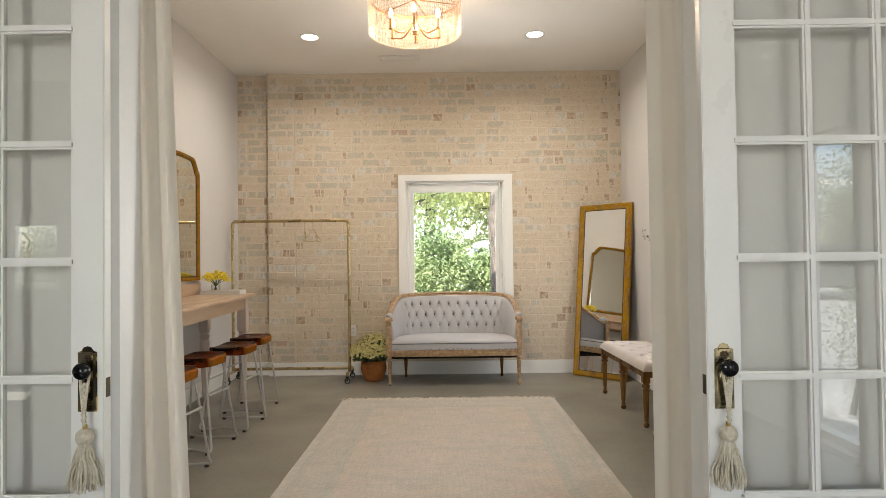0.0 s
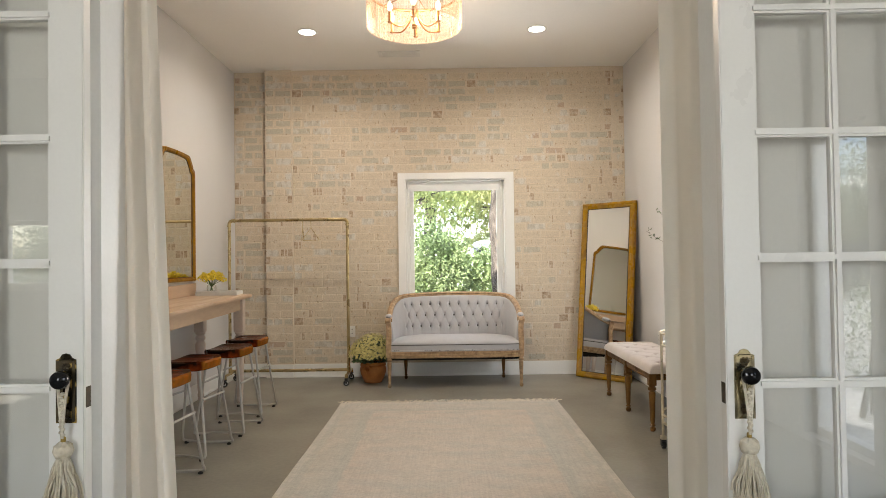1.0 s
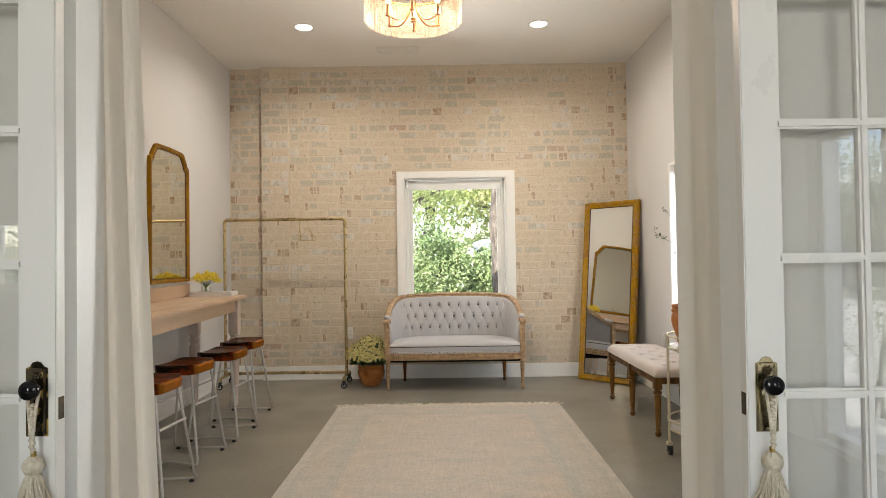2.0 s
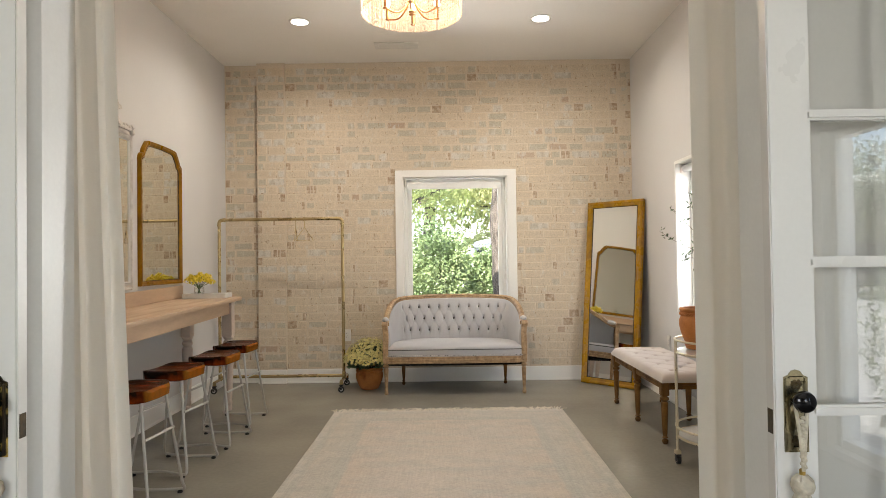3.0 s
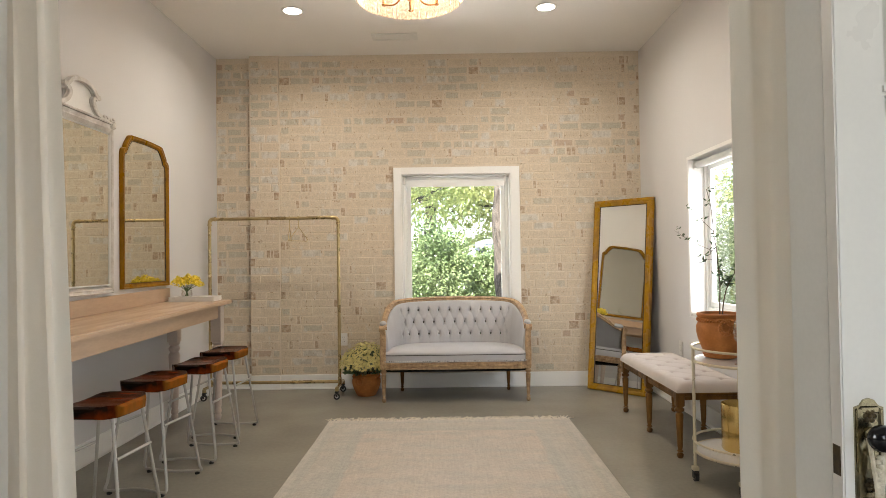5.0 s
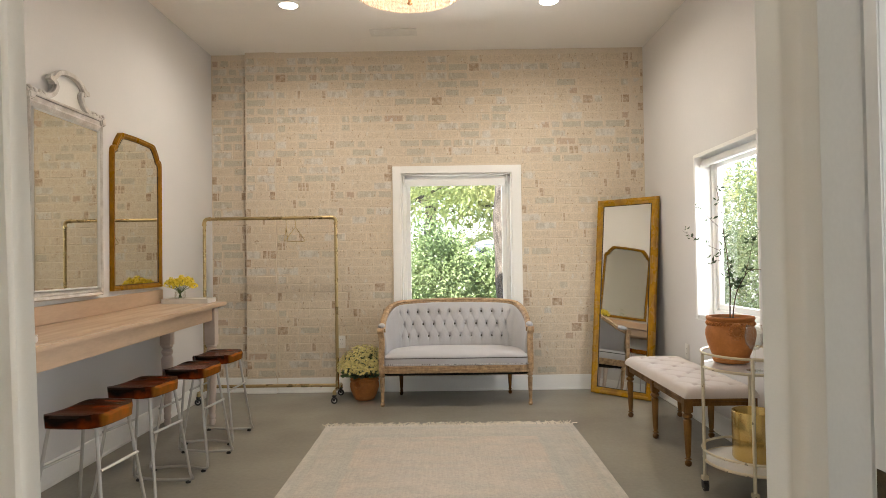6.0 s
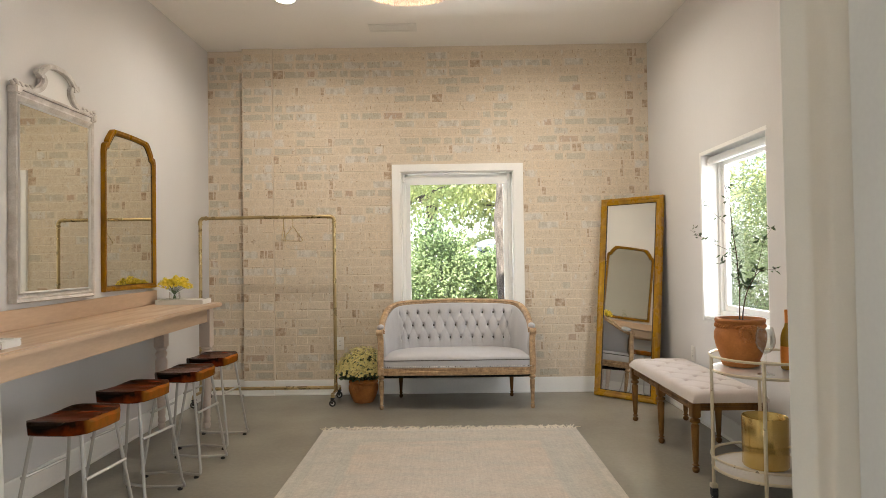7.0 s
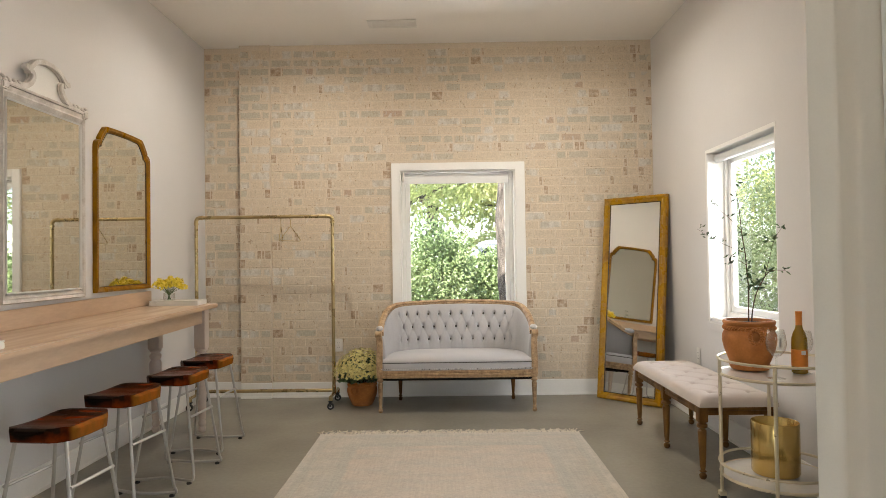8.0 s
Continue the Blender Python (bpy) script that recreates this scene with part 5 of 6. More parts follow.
def settee(m):
    s = thing("settee", m, "curved button-tufted settee in pale grey linen with weathered oak frame", "sofa")
    # half of the plan of the top rail: from the arm's front round to the middle of the back
    half = [(0.606, 0.015, 0.622), (0.614, 0.10, 0.652), (0.612, 0.20, 0.705), (0.592, 0.315, 0.765), (0.545, 0.405, 0.808), (0.44, 0.466, 0.826), (0.22, 0.500, 0.835), (0.0, 0.508, 0.838)]
    ctrl = half + [(-x, y, z) for x, y, z in half[-2::-1]]
    path = spline(ctrl, 10)
    n = len(path)
    rail = [(-0.024, -0.020), (0.024, -0.020), (0.028, -0.010), (0.024, 0.0), (0.028, 0.010), (0.020, 0.022), (0.008, 0.027), (-0.008, 0.027), (-0.020, 0.022), (-0.028, 0.010), (-0.024, 0.0), (-0.028, -0.010)]
    part("top_rail", sweep(path, rail, scale=lambda t: 0.88), PALEWOOD, s)
    # inward direction at each step of the path
    ins = []
    for i in range(n):
        t = Vector(path[min(i + 1, n - 1)]) - Vector(path[max(i - 1, 0)])
        t.z = 0
        t.normalize()
        side = Vector((-t.y, t.x, 0))
        if side.dot(Vector((0, 0.15, 0)) - Vector((path[i][0], path[i][1], 0))) < 0:
            side = -side
        ins.append(side)
    # lengths along the path, from the middle
    run = [0.0]
    for i in range(1, n):
        a, b = path[i - 1], path[i]
        run.append(run[-1] + math.hypot(a[0] - b[0], a[1] - b[1]))
    mid = run[-1] / 2
    bottom = 0.36
    pitch, r0, dz = 0.0975, 0.527, 0.107
    buttons = []
    for row in range(3):
        off = 0.0 if row % 2 else 0.5 * pitch
        for k in range(-7, 8):
            u = k * pitch + off
            if abs(u) < 0.48:
                buttons.append((u, r0 + dz * row))
    bm = bmesh.new()
    rows = []
    fine = spline(path, 4)
    nf = len(fine)
    nv = 72
    for i in range(nf):
        q, part_way = min(i // 4, n - 1), (i % 4) / 4
        nxt = min(q + 1, n - 1)
        p = Vector(fine[i])
        inn = (ins[q] * (1 - part_way) + ins[nxt] * part_way).normalized()
        u = run[q] + (run[nxt] - run[q]) * part_way - mid
        zt = p.z - 0.012
        col = []
        for k in range(nv + 1):
            v = k / nv
            z = bottom + (zt - bottom) * v
            tuft = max(0.0, min(1.0, (0.575 - abs(u)) / 0.08))
            d = 0.034 + 0.032 * math.sin(math.pi * min(1, v * 0.98 + 0.02)) ** 0.5
            # plump diamonds between the buttons, soft folds along their edges; straight folds above and below
            fu, fv = u / pitch + 0.5, (z - r0) / dz
            fc = max(0.0, min(2.0, fv))
            a1, a2 = fu + 0.5 * fc, fu - 0.5 * fc
            c1, c2 = abs(a1 - round(a1)), abs(a2 - round(a2))
            if fv == fc:
                pleat = max(math.exp(-(c1 / 0.055) ** 2), math.exp(-(c2 / 0.055) ** 2))
            else:
                pleat = math.exp(-(c1 / 0.05) ** 2)
            plump = min(1.0, 2.2 * c1) * min(1.0, 2.2 * c2) if fv == fc else min(1.0, 2.2 * c1)
            away = abs(fv - fc)
            near = math.exp(-((c1 / 0.16) ** 2 + (c2 / 0.16) ** 2 + (away / 0.16) ** 2))
            fade = max(0.0, 1 - away / (0.75 if fv > 2 else 1.6))
            d += tuft * fade * (0.006 * plump - 0.0022 * pleat) - tuft * 0.026 * near
            # the wings thin out towards the arm posts
            wing = max(0.0, (abs(u) - 0.58) / (mid - 0.58))
            d *= 1 - 0.62 * wing ** 1.3
            bend = max(0.0, min(1.0, (abs(u) - 0.44) / 0.2))
            lean = 0.05 * (1 - v) * (1 - 0.6 * bend * bend * (3 - 2 * bend))
            col.append(bm.verts.new((p.x + inn.x * (d + lean), p.y + inn.y * (d + lean), z)))
        rows.append(col)
    # the padding rounds over the arm's front
    for first_end, q in ((True, 0), (False, n - 1)):
        p, inn = Vector(path[q]), ins[q]
        depth = [(Vector(v.co) - Vector((p.x, p.y, v.co.z))).dot(inn) for v in (rows[0] if first_end else rows[-1])]
        for f, dy in ((0.8, -0.014), (0.45, -0.022), (-0.15, -0.012)):
            col = [bm.verts.new((p.x + inn.x * depth[k] * f, p.y + dy, bottom + (p.z - 0.012 - bottom) * k / nv)) for k in range(nv + 1)]
            rows.insert(0 if first_end else len(rows), col)
    grid_faces(bm, rows)
    bmesh.ops.recalc_face_normals(bm, faces=bm.faces[:])
    part("tufted_back", bm, LINEN, s)
    # outer back of plain cloth
    bm = bmesh.new()
    rows = []
    for i in range(n):
        p = Vector(path[i])
        rows.append([bm.verts.new((p.x - ins[i].x * (0.012 - lean), p.y - ins[i].y * (0.012 - lean), z)) for z, lean in ((p.z - 0.015, 0.0), (0.55, 0.012), (0.30, 0.03))])
    grid_faces(bm, rows)
    bmesh.ops.solidify(bm, geom=bm.faces[:], thickness=0.006)
    part("outer_back", bm, LINEN, s)
    # buttons
    first = None
    for u, z in buttons:
        j = min(range(n), key=lambda i: abs(run[i] - mid - u))
        p, inn = Vector(path[j]), ins[j]
        if z > p.z - 0.06:
            continue
        v = (z - bottom) / (p.z - 0.012 - bottom)
        d = 0.034 + 0.032 * math.sin(math.pi * min(1, v * 0.98 + 0.02)) ** 0.5 - 0.021 + 0.05 * (1 - v)
        turn = math.degrees(math.atan2(inn.y, inn.x)) + 90
        mm = pose(p.x + inn.x * d, p.y + inn.y * d, z, 0, 0, turn)
        if first is None:
            first = part("button", ball(0.0105, seg=10, squash=(1, 0.55, 1)), DARKLINEN, s, "covered grey button", m=mm)
        else:
            same_part(first, s, mm)
    # nail heads under the top rail
    bm = bmesh.new()
    for i in range(4, nf - 4, 2):
        q = min(i // 4, n - 1)
        p, inn = Vector(fine[i]), ins[q]
        in_by = 0.040 - 0.022 * max(0.0, (abs(run[q] - mid) - 0.58) / (mid - 0.58))
        ball(0.0042, p.x + inn.x * in_by, p.y + inn.y * in_by, p.z - 0.026, 6, bm)
    tagged(part("nail_heads", bm, PEWTER, s, "row of small pewter nail heads"), kind="stuff")
    # seat rail and cushion on one plan
    plan = [(0.63, -0.02), (0.645, 0.12), (0.63, 0.25), (0.575, 0.37), (0.485, 0.45), (0.25, 0.475), (0, 0.48)]
    plan = [(0, -0.045), (0.32, -0.04)] + [(0.60, -0.03)] + plan[1:]
    loop = plan + [(-x, y) for x, y in plan[-2:0:-1]]
    loop = [tuple(q)[:2] for q in spline([(x, y, 0) for x, y in loop], 6, closed=True)]
    bm = bmesh.new()
    lv = []
    for z, f in ((0.276, -0.010), (0.278, 0.0), (0.290, 0.0), (0.294, -0.005), (0.299, 0.001), (0.311, 0.001), (0.315, -0.005), (0.320, 0.0), (0.334, 0.0), (0.337, -0.008)):
        lv.append([bm.verts.new((x + f * (1 if x > 0 else -1) * min(1, abs(x) * 4), y + f * (1 if y > 0.2 else -1), z)) for x, y in loop])
    grid_faces(bm, lv, close_u=True)
    bm.faces.new(lv[0][::-1])
    bm.faces.new(lv[-1])
    bmesh.ops.recalc_face_normals(bm, faces=bm.faces[:])
    part("seat_rail", bm, PALEWOOD, s)
    # black sheet added to deepen the shade below the seat rail
    bm = bmesh.new()
    lv = [[bm.verts.new((x * 0.965, 0.2 + (y - 0.2) * 0.94, z)) for x, y in loop] for z in (0.258, 0.277)]
    grid_faces(bm, lv, close_u=True)
    bm.faces.new(lv[0][::-1])
    bm.faces.new(lv[1])
    bmesh.ops.recalc_face_normals(bm, faces=bm.faces[:])
    part("under_seat_sheet", bm, SHADEBLACK, s, "black sheet added under the seat for its shade")
    bm = bmesh.new()
    lv = []
    cy = 0.2
    for z, f in ((0.338, 0.992), (0.36, 0.996), (0.390, 0.994), (0.398, 0.985), (0.402, 0.99), (0.411, 0.985), (0.424, 0.95), (0.435, 0.88), (0.448, 0.7), (0.455, 0.45), (0.458, 0.2)):
        lv.append([bm.verts.new((x * f, cy + (y - cy) * f, z)) for x, y in loop])
    grid_faces(bm, lv, close_u=True)
    bm.faces.new(lv[-1])
    bm.faces.new(lv[0][::-1])
    bmesh.ops.recalc_face_normals(bm, faces=bm.faces[:])
    part("seat", bm, LINEN, s)
    part("seat_piping", tube([(x * 0.992, cy + (y - cy) * 0.992, 0.398) for x, y in loop], 0.0035, 6, closed=True), DARKLINEN, s)
    bm = bmesh.new()
    for k in range(64):
        x = -0.595 + 1.19 * k / 63
        ball(0.0052, x, -0.055 + 0.016 * (x / 0.6) ** 2, 0.349, 6, bm)
    tagged(part("nail_heads", bm, PEWTER, s, "row of small pewter nail heads"), kind="stuff")
    # arms: padded tops, scrolled fronts, curved supports
    for e in (-1, 1):
        pts = [(e * 0.612, -0.020, 0.30), (e * 0.613, -0.022, 0.42), (e * 0.611, -0.014, 0.52), (e * 0.615, -0.008, 0.58), (e * 0.620, -0.010, 0.625)]
        sup = part("arm_support", sweep(spline(pts, 6), [(-0.022, -0.02), (0.022, -0.02), (0.026, 0), (0.022, 0.02), (-0.022, 0.02), (-0.026, 0)], up=(0, 1, 0)), PALEWOOD, s)
        part("scroll", tube([(e * 0.594, -0.012, 0.622), (e * 0.644, -0.012, 0.622)], 0.026, 18), PALEWOOD, sup)
        part("arm_pad", ball(0.031, e * 0.618, 0.06, 0.658, 14, squash=(0.95, 1.9, 0.8)), LINEN, s, "small padded armrest")
    leg = part("leg", fluted_leg(0.335, 0.020, square=0.047), PALEWOOD, s, m=pose(0.611, 0.0, 0))
    same_part(leg, s, pose(-0.611, 0.0, 0))
    back_leg = part("back_leg", fluted_leg(0.285, 0.018, square=0.04), DARKOAK, s, m=pose(0.487, 0.45, 0))
    same_part(back_leg, s, pose(-0.487, 0.45, 0))
    return s


SHADEBLACK = mat("under_seat_shade_black", (0.012, 0.011, 0.010), 0.95, scale=20, fine=0.1, spec=0.1)
DARKLINEN = mat("darker_linen", (0.085, 0.075, 0.065), 0.95, scale=20, fine=0.05, spec=0.1)
PEWTER = mat("pewter", (0.58, 0.55, 0.50), 0.3, metal=0.7, scale=30)
settee(pose(0.213, 6.005, 0))

# ---- pot of mums beside the settee ----
POT = [(0.078, 0.0), (0.084, 0.004), (0.100, 0.035), (0.119, 0.080), (0.127, 0.115), (0.126, 0.140), (0.116, 0.160), (0.109, 0.170), (0.111, 0.178), (0.121, 0.186), (0.124, 0.196), (0.119, 0.203), (0.109, 0.203), (0.105, 0.185), (0.0, 0.18)]


def roped_pot(m, label, scale, saucer, tall=1.0):
    """A round terracotta pot with a rope band, a rope ring and a rolled rim."""
    p = thing("terracotta_pot", m, label, "plant pot")
    k, t_ = scale, scale * tall
    part("pot", lathe([(r * k, z * t_) for r, z in POT], 36), TERRACOTTA, p)
    bm = bmesh.new()
    for ph in (0, math.pi):
        tube([((0.1145 + 0.006 * math.cos(22 * t + ph)) * k * math.cos(t), (0.1145 + 0.006 * math.cos(22 * t + ph)) * k * math.sin(t), (0.171 + 0.006 * math.sin(22 * t + ph)) * t_) for t in [2 * math.pi * q / 132 for q in range(132)]], 0.006 * k, 6, bm, closed=True)
    part("rope_band", bm, TERRACOTTA, p, "moulded clay rope")
    bm = bmesh.new()
    for ph in (0, math.pi):
        pts = []
        for q in range(48):
            t = 2 * math.pi * q / 48
            rr = 0.029 + 0.005 * math.cos(9 * t + ph)
            pts.append((rr * math.cos(t) * k, (-0.140 - 0.006 * math.sin(9 * t + ph)) * k, (0.142 + rr * math.sin(t)) * t_))
        tube(pts, 0.0072 * k, 6, bm, closed=True)
    # the two rope ends that tie it to the band
    for sx in (-1, 1):
        tube(spline([(sx * 0.004 * k, -0.136 * k, 0.172 * t_), (sx * 0.020 * k, -0.131 * k, 0.178 * t_), (sx * 0.040 * k, -0.118 * k, 0.172 * t_)], 5), 0.0068 * k, 6, bm)
    part("rope_ring", bm, TERRACOTTA, p, "moulded clay rope ring")
    part("soil", lathe([(0.0, 0.183 * t_), (0.106 * k, 0.184 * t_), (0.106 * k, 0.189 * t_), (0.05 * k, 0.192 * t_), (0.0, 0.193 * t_)], 24), SOIL, p)
    if saucer:
        part("saucer", lathe([(0.076 * k, -0.012), (0.088 * k, -0.008), (0.096 * k, 0.012), (0.091 * k, 0.013), (0.087 * k, -0.001), (0.0, -0.001)], 36), TERRACOTTA, p)
    return p


mp = roped_pot(pose(-0.585, 6.31, 0, 0, 0, -20), "terracotta pot of pale yellow chrysanthemums on the floor", 1.0, False)
rng = random.Random(31)
v, f = blossoms(1900, 0.236, 0.275, 0.0128, rng)
mesh_part("bloom_mass", [Vector(q) + Vector((0, 0, 0.18)) for q in v], f, PALEYELLOW, mp, "dense pale yellow blooms", "stuff")
spots = []
for _ in range(1500):
    a, q = rng.uniform(0, 6.283), math.sqrt(rng.random())
    rr = 0.170 * q
    z = 0.20 + 0.22 * math.sqrt(max(0, 1 - 0.8 * q * q)) * rng.random()
    spots.append(((rr * math.cos(a), rr * math.sin(a), z), (math.cos(a), math.sin(a), 0.6)))
v, f = leaf_quads(spots, 0.045, rng, 1.6)
mesh_part("foliage", v, f, DARKLEAF, mp, "dark green lobed leaves", "stuff")

# ---- leaning mirror ----
LM_TURN = radians(44.5)
lm_u = Vector((math.cos(LM_TURN), -math.sin(LM_TURN), 0))
lm_b = Vector((math.sin(LM_TURN), math.cos(LM_TURN), 0))
HM, WM, LEANBY = 1.735, 0.580, 0.184
lm_v = (lm_b * LEANBY + Vector((0, 0, math.sqrt(HM ** 2 - LEANBY ** 2)))).normalized()
lm_n = lm_u.cross(lm_v)
base = Vector((1.420, 6.452, 0.004))
lean = Matrix.Translation(base) @ Matrix((lm_u, -lm_n, lm_v)).transposed().to_4x4()
fm = thing("floor_mirror", lean, "tall floor mirror in a gilded wooden frame leaning in the corner", "mirror")
bm = bmesh.new()
rows = []
for t, y in ((0.0, 0.040), (0.0, 0.004), (0.04, -0.003), (0.16, -0.008), (0.34, -0.008), (0.50, -0.002), (0.62, 0.003), (0.70, 0.001), (0.80, 0.003), (1.0, 0.012), (1.0, 0.022)):
    i = 0.058 * t
    rows.append([bm.verts.new(q) for q in ((i, y, i), (WM - i, y, i), (WM - i, y, HM - i), (i, y, HM - i))])
grid_faces(bm, rows, close_u=True)
bmesh.ops.recalc_face_normals(bm, faces=bm.faces[:])
part("frame", bm, GOLDWOOD, fm)
part("mirror_glass", box(0.06, WM - 0.06, 0.011, 0.014, 0.06, HM - 0.06), CLEARSILVER, fm, smooth=False)
bm = None
for x0, x1, z0, z1 in ((0.0565, 0.0625, 0.0565, HM - 0.0565), (WM - 0.0625, WM - 0.0565, 0.0565, HM - 0.0565), (0.0625, WM - 0.0625, 0.0565, 0.0625), (0.0625, WM - 0.0625, HM - 0.0625, HM - 0.0565)):
    bm = box(x0, x1, 0.0065, 0.0108, z0, z1, 0, bm)
part("inner_line", bm, BLACKMETAL, fm, smooth=False)
part("backing_board", box(0.01, WM - 0.01, 0.0145, 0.0385, 0.01, HM - 0.01), DARKOAK, fm, smooth=False)

# ---- tufted bench ----


def bench(m):
    b = thing("bench", m, "long tufted cream linen bench with six turned oak legs", "bench")
    w, l = 0.205, 0.605
    leg = part("leg", fluted_leg(0.392, 0.022, square=0.05, block=0.085), BENCHOAK, b, m=pose(-0.185, -0.565, 0))
    for x in (-0.185, 0.185):
        for y in (-0.565, 0.0, 0.565):
            if (x, y) != (-0.185, -0.565):
                same_part(leg, b, pose(x, y, 0))
    for x in (-0.185, 0.185):
        for y0, y1 in ((-0.54, -0.025), (0.025, 0.54)):
            bm = box(x - 0.016, x + 0.016, y0, y1, 0.345, 0.392, 0.003)
            box(x - 0.019, x + 0.019, y0, y1, 0.362, 0.372, 0.003, bm)
            part("side_rail", bm, BENCHOAK, b)
    for y in (-0.565, 0.565):
        bm = box(-0.16, 0.16, y - 0.016, y + 0.016, 0.345, 0.392, 0.003)
        box(-0.16, 0.16, y - 0.019, y + 0.019, 0.362, 0.372, 0.003, bm)
        part("end_rail", bm, BENCHOAK, b)
    # cushion with a lattice of tufts
    bm = bmesh.new()
    nx, ny = 44, 120
    rows = []
    px, py = 0.105, 0.125
    for i in range(ny + 1):
        v = -1 + 2 * i / ny
        row = []
        for j in range(nx + 1):
            u = -1 + 2 * j / nx
            x, y = w * 1.03 * u, l * 1.005 * v
            ex, ey = 1 - abs(u), 1 - abs(v)
            crown = (1 - (1 - min(1, ex * 3.2)) ** 2.4) ** 0.5 * (1 - (1 - min(1, ey * 9)) ** 2.4) ** 0.5
            fu, fv = x / px, y / py
            a1, a2 = fu + fv, fu - fv
            a1, a2 = a1 * 0.5 + 0.5, a2 * 0.5 + 0.5
            c1, c2 = abs(a1 - round(a1)), abs(a2 - round(a2))
            pleat = math.exp(-(c1 / 0.07) ** 2) + math.exp(-(c2 / 0.07) ** 2)
            near = math.exp(-((c1 / 0.11) ** 2 + (c2 / 0.11) ** 2))
            inner = min(1, ex * 2.6) * min(1, ey * 7)
            z = 0.412 + 0.046 * crown - inner * (0.006 * min(1, pleat) + 0.026 * near)
            row.append(bm.verts.new((x, y, z)))
        rows.append(row)
    grid_faces(bm, rows)
    edge = [e for e in bm.edges if e.is_boundary]
    ext = bmesh.ops.extrude_edge_only(bm, edges=edge)
    for q in [g for g in ext["geom"] if isinstance(g, bmesh.types.BMVert)]:
        q.co.z = 0.393
    bmesh.ops.recalc_face_normals(bm, faces=bm.faces[:])
    part("cushion", bm, CREAM, b)
    part("piping", tube([(-w * 1.02, -l, 0.396), (w * 1.02, -l, 0.396), (w * 1.02, l, 0.396), (-w * 1.02, l, 0.396)], 0.004, 6, closed=True), CREAM, b)
    return b


bench(pose(1.706, 5.0, 0))

# ---- bar cart ----
CX, CY, CR = 1.716, 4.02, 0.252


def bar_cart(m):
    c = thing("bar_cart", m, "round champagne metal bar cart with two white shelves on casters", "bar cart")
    for z in (0.640, 0.160):
        part("shelf", lathe([(0.0, z - 0.009), (CR - 0.006, z - 0.009), (CR - 0.005, z), (0.0, z)], 48), MARBLE, c, "white stone shelf")
        bm = ring(CR, 0.0075, z - 0.004, seg=56)
        part("shelf_rim", bm, CHAMPAGNE, c)
        part("gallery_ring", ring(CR + 0.006, 0.0065, z + 0.068 if z > 0.4 else z + 0.05, seg=56), CHAMPAGNE, c)
    for a in (173, 241.5, 353, 71):
        x, y = (CR + 0.006) * math.cos(radians(a)), (CR + 0.006) * math.sin(radians(a))
        p = part("post", tube([(x, y, 0.07), (x, y, 0.712)], 0.0085, 12), CHAMPAGNE, c)
        part("socket", box(x - 0.016, x + 0.016, y - 0.016, y + 0.016, 0.055, 0.078, 0.003), CHAMPAGNE, p)
        cas = part("caster", box(x - 0.0145, x + 0.0145, y - 0.02, y + 0.012, 0.048, 0.0555, 0.002), RUBBER, c, "small black caster")
        for fx in (-0.014, 0.011):
            part("fork_arm", box(x + fx, x + fx + 0.003, y - 0.02, y + 0.012, 0.016, 0.0485, 0.001), RUBBER, cas)
        part("wheel", tube([(x - 0.010, y - 0.006, 0.022), (x + 0.010, y - 0.006, 0.022)], 0.022, 18), RUBBER, cas)
        part("wheel_hub", tube([(x - 0.0115, y - 0.006, 0.022), (x + 0.0115, y - 0.006, 0.022)], 0.011, 12), CHAMPAGNE, cas)
    return c


bar_cart(pose(CX, CY, 0))
bp = roped_pot(pose(1.645, 4.135, 0.655, 0, 0, -12), "terracotta pot with a rope ring holding a young olive plant", 0.98, True, 1.16)


